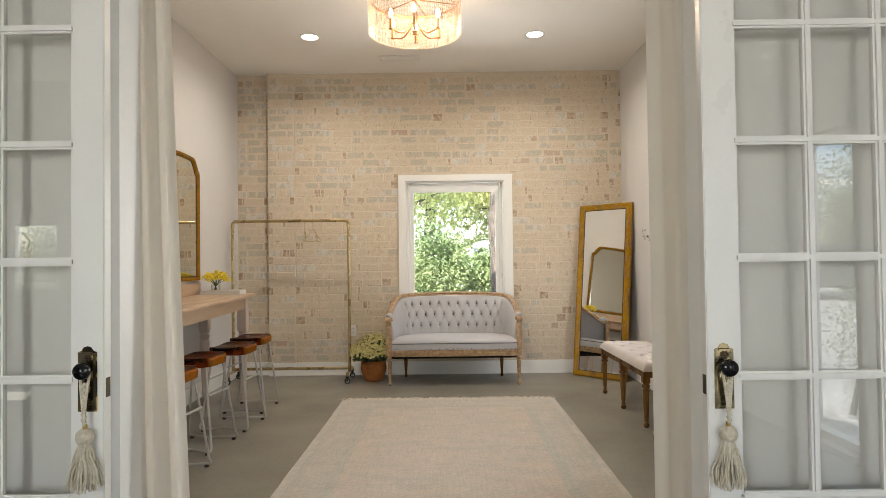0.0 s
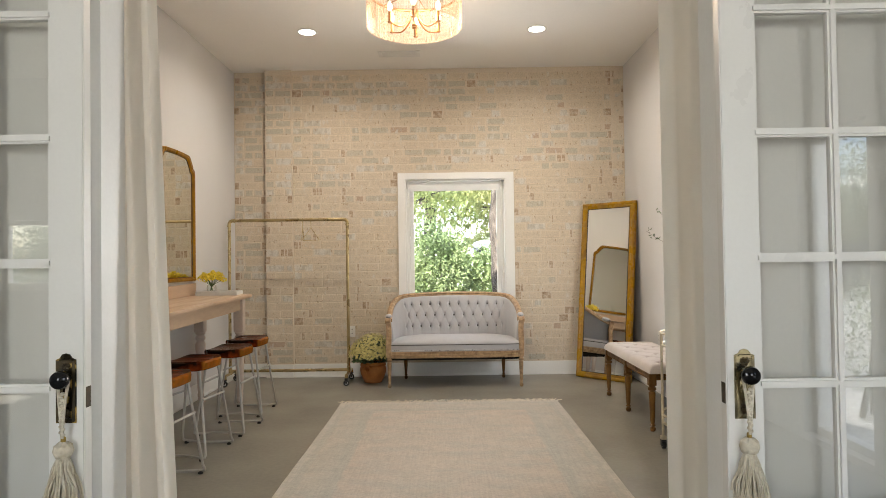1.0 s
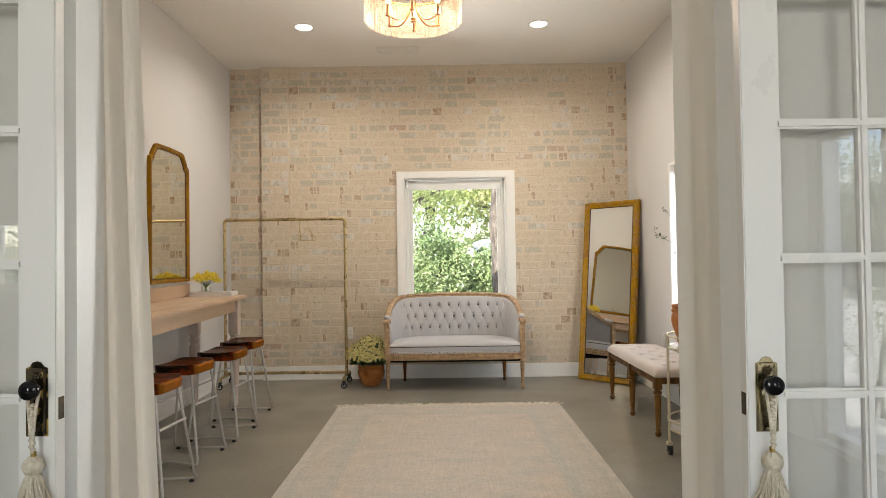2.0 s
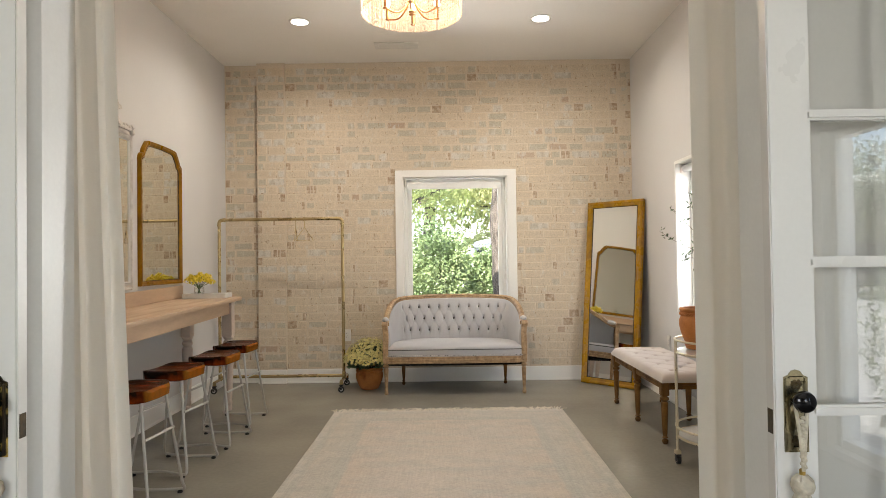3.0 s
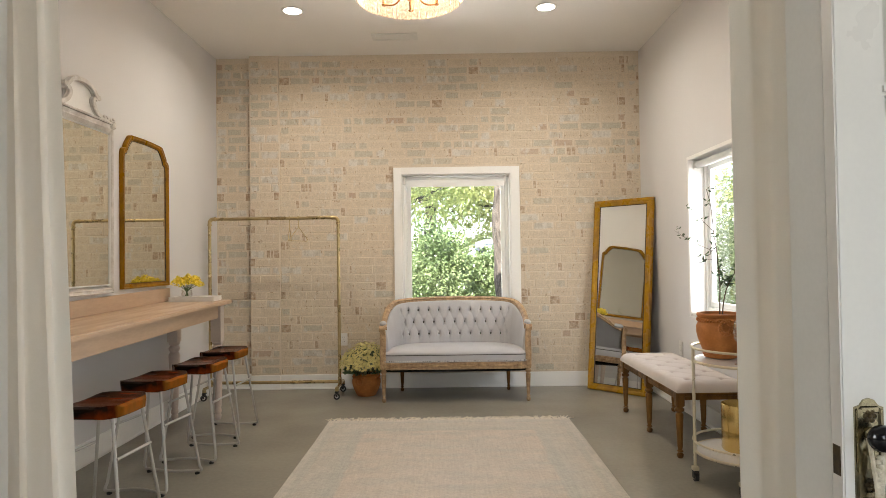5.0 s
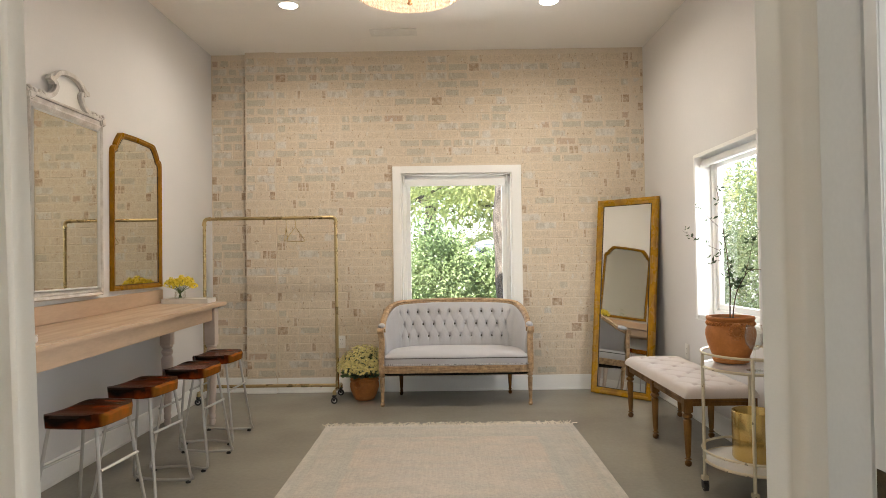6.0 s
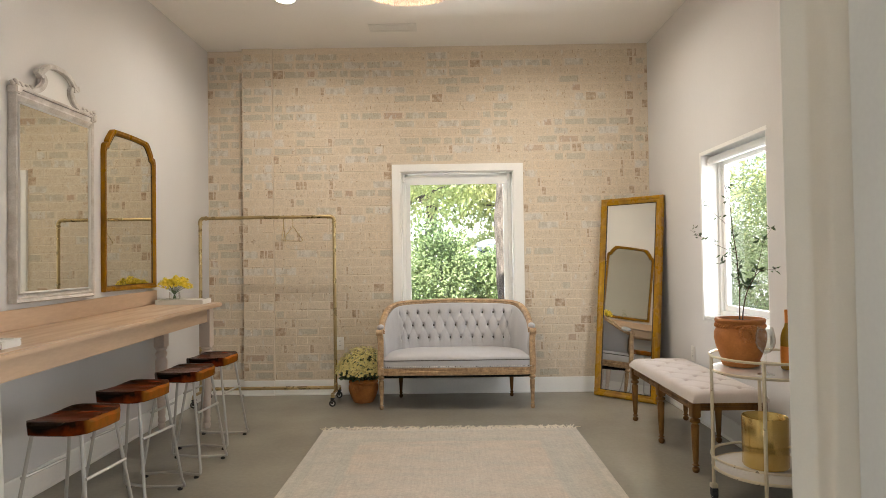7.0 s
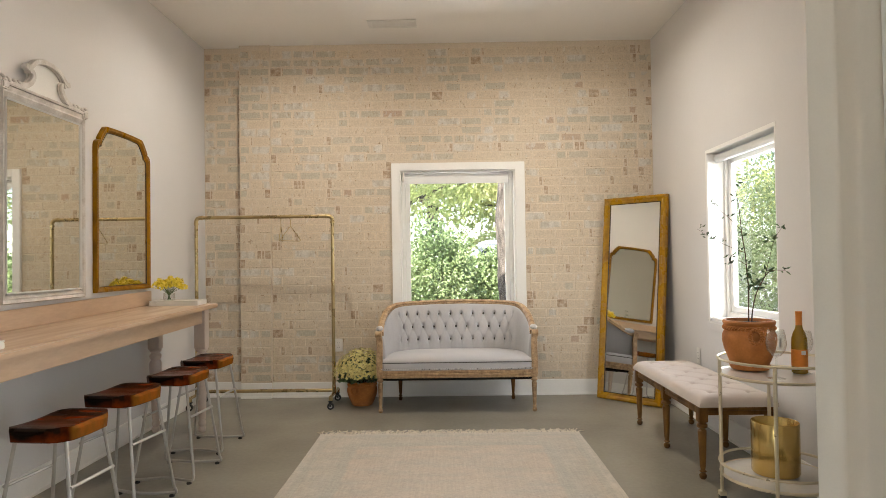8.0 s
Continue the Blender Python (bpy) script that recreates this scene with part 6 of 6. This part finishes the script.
def olive_plant(parent):
    rng = random.Random(9)
    bm = bmesh.new()
    stems = [
        [(0.0, 0.0, 0.18), (0.0, 0.0, 0.266), (0.005, 0.01, 0.378), (0.0, 0.02, 0.487), (-0.005, 0.02, 0.564), (-0.016, 0.03, 0.662), (-0.027, 0.04, 0.815), (-0.047, 0.05, 0.919)],
        [(0.012, 0.0, 0.18), (0.016, -0.005, 0.266), (0.033, -0.01, 0.356), (0.06, -0.02, 0.421), (0.098, -0.02, 0.471), (0.17, -0.02, 0.476)],
        [(-0.005, 0.02, 0.564), (-0.06, 0.05, 0.591), (-0.137, 0.08, 0.635), (-0.216, 0.10, 0.693)],
        [(-0.018, 0.03, 0.678), (-0.06, 0.04, 0.728), (-0.148, 0.05, 0.821)],
        [(0.07, -0.02, 0.438), (0.092, -0.03, 0.53), (0.115, -0.03, 0.62), (0.158, -0.03, 0.695)],
        [(0.002, 0.02, 0.50), (-0.04, 0.0, 0.525), (-0.085, -0.01, 0.515)],
    ]
    for k, pts in enumerate(stems):
        tube(spline(pts, 8), 0.0036 if k < 2 else 0.0016, 6, bm, scale=lambda t: 1.05 - 0.65 * t)
    # small sprays of leaves: x, z, how many, how long
    sprays = ((0.028, 0.40, 12, 0.055), (0.06, 0.42, 8, 0.05), (0.01, 0.47, 5, 0.04), (0.012, 0.51, 5, 0.04), (0.115, 0.63, 9, 0.04), (0.158, 0.69, 6, 0.035), (0.095, 0.47, 8, 0.045), (0.17, 0.476, 5, 0.04), (-0.047, 0.84, 6, 0.034), (-0.043, 0.91, 5, 0.03),
              (-0.148, 0.82, 6, 0.028), (-0.085, 0.74, 4, 0.03), (-0.18, 0.645, 6, 0.032), (-0.216, 0.693, 4, 0.026), (-0.075, 0.55, 5, 0.036), (-0.03, 0.585, 4, 0.035), (-0.025, 0.655, 5, 0.03), (-0.085, 0.515, 5, 0.036), (-0.10, 0.615, 3, 0.028), (-0.02, 0.44, 4, 0.036))
    part("stems", bm, TWIG, parent, "thin brown stems")
    verts, faces = [], []
    for x, z, n, size in sprays:
        spots = [((x + rng.uniform(-0.012, 0.012), 0.02 + rng.uniform(-0.02, 0.02), z + rng.uniform(-0.012, 0.012)), (rng.uniform(-1, 1), rng.uniform(-1, 1), rng.uniform(-0.4, 0.7))) for _ in range(n)]
        v, f = leaf_quads(spots, size, rng, 2.7, 0.3)
        faces.extend(tuple(q + len(verts) for q in g) for g in f)
        verts.extend(v)
    mesh_part("leaves", verts, faces, DARKLEAF, parent, "sparse narrow dark leaves", "stuff")


olive_plant(bp)

bottle = thing("wine_bottle", pose(1.828, 4.02, 0.641) @ Matrix.Diagonal((0.93, 0.93, 0.965, 1)), "amber green wine bottle with an orange label and capsule", "bottle")
part("bottle", lathe([(0.0, 0.004), (0.033, 0.0), (0.0375, 0.005), (0.0378, 0.15), (0.036, 0.172), (0.029, 0.198), (0.018, 0.220), (0.0145, 0.24), (0.0145, 0.30), (0.0, 0.30)], 28), WINE, bottle)
part("capsule", lathe([(0.0152, 0.225), (0.0152, 0.288), (0.0162, 0.29), (0.0162, 0.304), (0.0, 0.305)], 22), ORANGE, bottle, "orange foil capsule")
part("label", lathe([(0.0379, 0.035), (0.0383, 0.036), (0.0383, 0.118), (0.0379, 0.119)], 28), ORANGE, bottle, "orange paper label")
part("label_stamp", box(-0.011, 0.011, -0.0396, -0.0380, 0.094, 0.114, 0.0004), PLASTIC, bottle, "small pale stamp")


def wine_glass(m):
    g = thing("wine_glass", m, "clear stemmed wine glass on the cart", "wine glass", "wine glasses on the cart")
    part("bowl", lathe([(0.004, 0.088), (0.018, 0.094), (0.034, 0.115), (0.040, 0.14), (0.037, 0.17), (0.031, 0.20), (0.0302, 0.20), (0.036, 0.17), (0.039, 0.14), (0.033, 0.116), (0.017, 0.096), (0.0, 0.091)], 28), VESSEL, g)
    part("stem", lathe([(0.034, 0.0), (0.034, 0.002), (0.012, 0.006), (0.005, 0.014), (0.0038, 0.04), (0.0038, 0.08), (0.005, 0.09), (0.0, 0.091)], 24), VESSEL, g)
    return g


wine_glass(pose(1.648, 3.885, 0.641) @ Matrix.Diagonal((1.12, 1.12, 1.12, 1)))
wine_glass(pose(1.850, 4.02, 0.641))
bucket = thing("ice_bucket", pose(1.713, 4.04, 0.161), "polished gold cylindrical bucket on the lower shelf", "bucket")
part("bucket", lathe([(0.090, 0.0), (0.100, 0.003), (0.106, 0.012), (0.106, 0.245), (0.104, 0.248), (0.102, 0.245), (0.102, 0.02), (0.0, 0.016)], 48), GOLDBUCKET, bucket)

# ---- outdoors ----
GRAVEL = mat("pale_gravel", (0.50, 0.50, 0.49), 0.95, other=(0.36, 0.355, 0.35), mix=1, scale=1.2, bump=1.0, bump_scale=18, bump_dist=0.06, fine=0.85, fine_scale=16)
BARK = mat("tree_bark", (0.12, 0.10, 0.082), 0.9, other=(0.03, 0.024, 0.019), mix=1, scale=13, stretch=(2.2, 2.2, 0.45), bump=1.0, bump_scale=22, bump_dist=0.03, fine=0.25, fine_scale=40)
HEDGE = mat("hedge_leaf", (0.27, 0.34, 0.16), 0.24, other=(0.07, 0.125, 0.04), mix=1, scale=1.5, fine=0.2, fine_scale=9, spec=1.0)
CANOPY = mat("sunlit_canopy_leaf", (0.34, 0.41, 0.17), 0.4, other=(0.45, 0.44, 0.20), mix=1, scale=0.7, fine=0.2, fine_scale=7)
SIDELEAF = mat("side_shrub_leaf", (0.25, 0.31, 0.17), 0.35, other=(0.17, 0.22, 0.11), mix=1, scale=1.5, fine=0.25, fine_scale=9)
for m_ in (HEDGE, CANOPY, SIDELEAF):
    bs_ = m_.node_tree.nodes["Principled BSDF"]
    tl = m_.node_tree.nodes.new("ShaderNodeBsdfTranslucent")
    ad = m_.node_tree.nodes.new("ShaderNodeMixShader")
    ad.inputs[0].default_value = 0.25 if m_ is HEDGE else 0.65
    src = bs_.inputs["Base Color"].links[0].from_socket
    m_.node_tree.links.new(src, tl.inputs[0])
    m_.node_tree.links.new(bs_.outputs[0], ad.inputs[1])
    m_.node_tree.links.new(tl.outputs[0], ad.inputs[2])
    m_.node_tree.links.new(ad.outputs[0], m_.node_tree.nodes["Material Output"].inputs[0])
bm = bmesh.new()
bmesh.ops.create_grid(bm, x_segments=24, y_segments=24, size=900)
for v in bm.verts:
    v.co.z = -0.15
setting(obj("ground", bm, GRAVEL, smooth=False), "pale gravel ground around the building", "ground")


def leafy(name, centre, radii, n, size, material, label, category, seed, stems=6, group=""):
    """A shrub: stems from the ground and an uneven shell of leaves on several lobes."""
    rng = random.Random(seed)
    t = thing(name, pose(centre[0], centre[1], -0.15), label, category, group)
    lobes = [(Vector((rng.uniform(-.6, .6) * radii[0], rng.uniform(-.6, .6) * radii[1], rng.uniform(0.30, 0.72) * radii[2] * 1.25)), rng.uniform(0.38, 0.62)) for _ in range(9)]
    bm = bmesh.new()
    for k in range(stems):
        c, _ = lobes[k]
        tube(spline([(rng.uniform(-.15, .15), rng.uniform(-.15, .15), 0.0), (c.x * 0.4, c.y * 0.4, c.z * 0.5), tuple(c)], 4), 0.025, 6, bm, scale=lambda q: 1 - 0.7 * q)
    part("stems", bm, BARK, t)
    spots = []
    for _ in range(n):
        c, s = lobes[rng.randrange(len(lobes))]
        d = Vector((rng.gauss(0, 1), rng.gauss(0, 1), rng.gauss(0, 1))).normalized()
        q = rng.uniform(0.62, 1.06) * (0.85 + 0.3 * noise.noise((d * 2.3 + c)))
        p = c + Vector((d.x * radii[0], d.y * radii[1], d.z * radii[2])) * (s * q)
        if p.z > 0.02:
            spots.append((p, d))
    v, f = leaf_quads(spots, size, rng, 1.8, 1.6)
    mesh_part("leaves", v, f, material, t, "glossy green leaves", "stuff")
    return t


for k in range(6):
    leafy("hedge_bush", (-2.6 + 1.05 * k, 10.3 + 0.3 * (k % 2)), (1.05, 0.8, 1.5 if k < 3 else 1.32), 25000, 0.062, HEDGE, "sunlit glossy green hedge bush", "bush", 50 + k, group="hedge behind the house")


def tree(x, y, trunk_r, height, crown, n, size, material, label, seed, lean=(0, 0), crown_base=2.0):
    rng = random.Random(seed)
    t = thing("tree", pose(x, y, -0.15), label, "tree")
    mid = spline([(0, 0, 0), (lean[0] * 0.3, lean[1] * 0.3, height * 0.3), (lean[0] * 0.7, lean[1] * 0.7, height * 0.65), (lean[0], lean[1], height)], 50)
    bm = tube(mid, trunk_r, 36, scale=lambda q: 1.15 - 0.6 * q)
    for v in bm.verts:
        # long bark ridges, knots and a slow wander of the stem
        slow = noise.noise((0.0, seed, v.co.z * 0.8))
        v.co += Vector((v.co.x, v.co.y, 0)).normalized() * (0.016 * noise.noise(Vector((v.co.x * 24, v.co.y * 24, v.co.z * 2.2))) + 0.012 * noise.noise(v.co * 5)) + Vector((0.05 * slow, 0, 0))
    part("trunk", bm, BARK, t)
    spots = []
    for k in range(12):
        a = k * 2.4 + rng.uniform(-.3, .3)
        z0 = crown_base + (height - crown_base) * rng.uniform(0.05, 0.9)
        s = Vector((lean[0] * z0 / height, lean[1] * z0 / height, z0))
        e = s + Vector((math.cos(a) * crown * rng.uniform(.6, 1), math.sin(a) * crown * rng.uniform(.6, 1), rng.uniform(-0.1, 0.9)))
        path = spline([tuple(s), tuple((s + e) / 2 + Vector((0, 0, 0.25))), tuple(e)], 8)
        part("limb", tube(path, trunk_r * 0.28, 8, scale=lambda q: 1 - 0.8 * q), BARK, t)
        for _ in range(n // 12):
            q = path[rng.randrange(5, len(path))]
            d = Vector((rng.gauss(0, 1), rng.gauss(0, 1), rng.gauss(0, 0.7)))
            spots.append((q + d * 0.38, d.normalized() + Vector((0, 0, -0.5))))
    v, f = leaf_quads(spots, size, rng, 2.2)
    mesh_part("crown", v, f, material, t, "light yellow-green leaves", "stuff")
    return t


tree(0.915, 9.35, 0.118, 6.8, 2.0, 700, 0.09, CANOPY, "rough-barked tree with a light green crown beside the window", 71, (0.06, 0.0), 4.4)
tree(-1.5, 13.4, 0.16, 5.2, 3.6, 17000, 0.13, CANOPY, "broad light green tree beyond the hedge", 72, (0.3, 0.1), 1.7)
tree(2.3, 15.6, 0.16, 5.6, 3.6, 17000, 0.13, CANOPY, "broad light green tree beyond the hedge", 75, (0.1, 0.1), 1.4)
tree(3.0, 14.2, 0.16, 5.4, 3.6, 17000, 0.13, CANOPY, "broad light green tree beyond the hedge", 73, (-0.2, 0.1), 1.7)
tree(-0.4, 19.5, 0.2, 6.0, 4.2, 17000, 0.17, CANOPY, "broad light green tree beyond the hedge", 76, (0.2, 0.1), 0.9)
tree(3.4, 21.0, 0.2, 6.4, 4.2, 17000, 0.17, CANOPY, "broad light green tree beyond the hedge", 77, (0.1, 0.1), 0.9)
for k in range(4):
    leafy("shrub", (5.6 + 0.4 * (k % 2), 6.6 + 1.9 * k), (1.3, 1.3, 2.3), 20000, 0.055, SIDELEAF, "tall sunlit green shrub beside the house", "bush", 80 + k, group="shrubs beside the house")
tree(7.6, 12.5, 0.16, 6.2, 3.8, 16000, 0.16, CANOPY, "light green tree beside the house", 74, (0.2, 0.1), 1.6)
for k in range(4):
    leafy("shrub", (12.6 + 2.3 * k, -21.5 + 2.0 * k), (2.2, 2.2, 4.6), 7000, 0.16, HEDGE, "tall green shrub across the gravel drive", "bush", 91 + k, group="shrubs across the drive")
leafy("shrub", (3.55, -1.55), (0.42, 0.5, 1.1), 1500, 0.034, HEDGE, "thin leafy shrub outside the front room window", "bush", 95, stems=2)
leafy("shrub", (-7.0, -7.2), (1.3, 1.2, 2.0), 12000, 0.06, HEDGE, "green shrub outside the rear window", "bush", 97)



def parked_car(m, paint, label):
    """A tall estate car along x: lower body, glazed cabin, roof, wheels."""
    c = thing("parked_car", m, label, "car", "parked cars")
    side = [(-2.3, 0.35), (-2.32, 0.85), (-1.35, 1.02), (2.2, 1.05), (2.3, 0.8), (2.28, 0.35)]
    bm = extrude_outline(side, 1.8)
    bmesh.ops.bevel(bm, geom=bm.edges[:], offset=0.06, segments=3, affect="EDGES", clamp_overlap=True)
    part("body", bm, paint, c, m=pose(0, -0.9, 0))
    cabin = [(-1.32, 1.0), (-0.55, 1.60), (1.75, 1.62), (2.2, 1.02)]
    bm = extrude_outline(cabin, 1.56)
    bmesh.ops.bevel(bm, geom=bm.edges[:], offset=0.04, segments=2, affect="EDGES", clamp_overlap=True)
    part("cabin_glass", bm, CARGLASS, c, "dark tinted car windows", m=pose(0, -0.78, 0))
    part("roof", box(-0.62, 1.85, -0.79, 0.79, 1.585, 1.70, 0.05, seg=3), paint, c)
    for x in (-0.5, 0.62, 1.72):
        part("pillar", box(x - 0.05, x + 0.05, -0.80, 0.80, 1.02, 1.60, 0.01), paint, c)
    for x in (-1.45, 1.4):
        for y in (-0.86, 0.66):
            w = part("wheel", tube([(x, y, 0.33), (x, y + 0.2, 0.33)], 0.33, 28), RUBBER, c)
            part("rim", tube([(x, y - 0.006, 0.33), (x, y + 0.206, 0.33)], 0.21, 20), STEEL, w)
    return c


CARGLASS = mat("dark_car_glass", (0.02, 0.024, 0.028), 0.06, scale=3, fine=0.0, rough_var=0.02)
CARWHITE = mat("white_car_paint", (0.62, 0.66, 0.70), 0.25, scale=2, fine=0.01, coat=0.5)
CARGREY = mat("dark_grey_car_paint", (0.06, 0.065, 0.07), 0.25, scale=2, fine=0.01, coat=0.5)
parked_car(pose(1.35, 12.6, -0.15, 0, 0, 4), CARWHITE, "white estate car parked beyond the hedge")
parked_car(pose(12.9, -16.6, -0.15, 0, 0, 35), CARGREY, "dark grey estate car parked on the gravel drive")

# ---- bricks of the north wall, last ----
COURSE, PITCH, JOINT = 0.0783, 0.2005, 0.0075
shapes = {}
brick_rng = random.Random(17)


def brick_mesh(length, variant):
    """One brick face with worn, slightly uneven edges; the body runs back into the mortar."""
    key = (round(length, 3), variant)
    if key in shapes:
        return shapes[key]
    r = random.Random(hash(key) & 0xFFFF)
    h, c = COURSE - JOINT, 0.002
    x0, x1, z0, z1 = -length / 2, length / 2, -h / 2, h / 2

    def j(k=0.0025):
        return r.uniform(-k, k)
    front = [(x0 + c + j(), 0, z0 + c + j()), (0 + j(), -abs(j(.0015)), z0 + c + j()), (x1 - c + j(), 0, z0 + c + j()), (x1 - c + j(), 0, z1 - c + j()), (0 + j(), -abs(j(.0015)), z1 - c + j()), (x0 + c + j(), 0, z1 - c + j())]
    side = [(x0, c, z0), (0, c, z0), (x1, c, z0), (x1, c, z1), (0, c, z1), (x0, c, z1)]
    back = [(x, 0.03, z) for x, _, z in side]
    g = min(0.021, length * 0.25)
    inner = [(x + (g if q in (0, 5) else -g if q in (2, 3) else 0) + j(), y, z + (0.017 if q < 3 else -0.017) + j(0.004)) for q, (x, y, z) in enumerate(front)]
    verts = front + side + back + inner
    faces = [(18, 19, 22, 23), (19, 20, 21, 22)]
    for k in range(6):
        n = (k + 1) % 6
        faces.append((k, n, 18 + n, 18 + k))
    for a in (0, 6):
        for k in range(6):
            n = (k + 1) % 6
            faces.append((a + k, a + 6 + k, a + 6 + n, a + n))
    shapes[key] = (verts, faces)
    return shapes[key]


def rows_of_bricks():
    """(x, y of face, z, length) for every brick of the wall, course by course."""
    out = []
    zones = ((L + 0.004, -1.712, BACK + 0.05), (-1.703, -1.432, BACK - 0.018), (-1.424, 1.862, BACK), (1.868, R - 0.004, BACK + 0.001))
    course = 0
    z = 0.140 + COURSE / 2
    while z < CEILING - 0.01:
        for x0, x1, y in zones:
            x = x0
            start = (0.5 if course % 2 else 1.0) * PITCH * brick_rng.choice((1, 1, 1, 0.75, 0.5)) - JOINT
            first = True
            while x < x1 - 0.02:
                ln = start if first else (PITCH - JOINT if brick_rng.random() > 0.33 else PITCH * brick_rng.choice((0.5, 0.5, 0.75)) - JOINT)
                if not first and brick_rng.random() < 0.075:
                    ln = brick_rng.uniform(0.014, 0.04)
                first = False
                a, b = x, min(x + ln, x1)
                if x1 - b < 0.03:
                    b = x1
                x = b + JOINT
                # leave out the window
                if z > BWB - 0.11 and z < BWT + 0.10 and b > BW0 - 0.08 and a < BW1 + 0.096:
                    if a < BW0 - 0.11:
                        out.append(((a + BW0 - 0.078) / 2, y, z, BW0 - 0.078 - a))
                    if b > BW1 + 0.126:
                        out.append(((b + BW1 + 0.092) / 2, y, z, b - BW1 - 0.092))
                    continue
                out.append(((a + b) / 2, y, z, b - a))
        z += COURSE
        course += 1
    return out


placed = rows_of_bricks()
made, verts, faces, kinds, worn_at, count = {}, [], [], [], [], 0


def wear_of(me, values):
    """How far each corner of the brickwork lies from a brick's edge: 0 or 1."""
    at = me.attributes.new("wear", "FLOAT", "POINT")
    at.data.foreach_set("value", values)


ONE_BRICK = [0.0] * 18 + [1.0] * 6


def kind_of(x, z, ln):
    """Which brick lies here: greys run in bands along some courses, browns are short ends."""
    if ln < 0.06:
        return 4
    q = brick_rng.random()
    course = round((z - 0.140) / COURSE)
    band = 0.33 + 0.9 * noise.noise((course * 7.3, 0.4, x * 0.45)) + (0.10 if z > 1.9 else -0.14) + (0.12 if x < -1.43 else 0.0)
    if ln < 0.12 and q > 0.93:
        return 4 if q > 0.96 else 3
    if q < band * 0.54:
        return 1
    if q < band:
        return 2
    return 3 if q > 0.985 else 0


for x, y, z, ln in placed:
    ln = max(0.016, round(ln / 0.004) * 0.004)
    variant = brick_rng.randrange(3)
    sort = kind_of(x, z, ln)
    push = brick_rng.uniform(-0.0018, 0.0015)
    tilt = brick_rng.uniform(-0.4, 0.4)
    v, f = brick_mesh(ln, variant)
    m = pose(x + brick_rng.uniform(-0.001, 0.001), y + push, z + brick_rng.uniform(-0.0015, 0.0015), 0, tilt, 0)
    # a stretch of wall at eye height is built brick by brick
    if 0.9 < z < 2.62 and -1.42 < x < 1.9 and count < 300:
        key = (ln, variant, sort)
        if key not in made:
            me = bpy.data.meshes.new("brick")
            me.from_pydata(v, [], f)
            me.materials.append(BRICK_KINDS[sort])
            wear_of(me, ONE_BRICK)
            made[key] = me
        ob = new("brick", made[key])
        ob.parent = wall_north
        ob.matrix_local = m
        count += 1
    else:
        i = len(verts)
        verts.extend(tuple(m @ Vector(q)) for q in v)
        faces.extend(tuple(i + k for k in q) for q in f)
        kinds.extend([sort] * len(f))
        worn_at.extend(ONE_BRICK)
me = bpy.data.meshes.new("brickwork")
me.from_pydata(verts, [], faces)
for q in BRICK_KINDS:
    me.materials.append(q)
me.polygons.foreach_set("material_index", kinds)
wear_of(me, worn_at)
ob = new("brickwork", me)
ob.parent = wall_north
tagged(ob, "further courses of limewashed brick", kind="stuff")
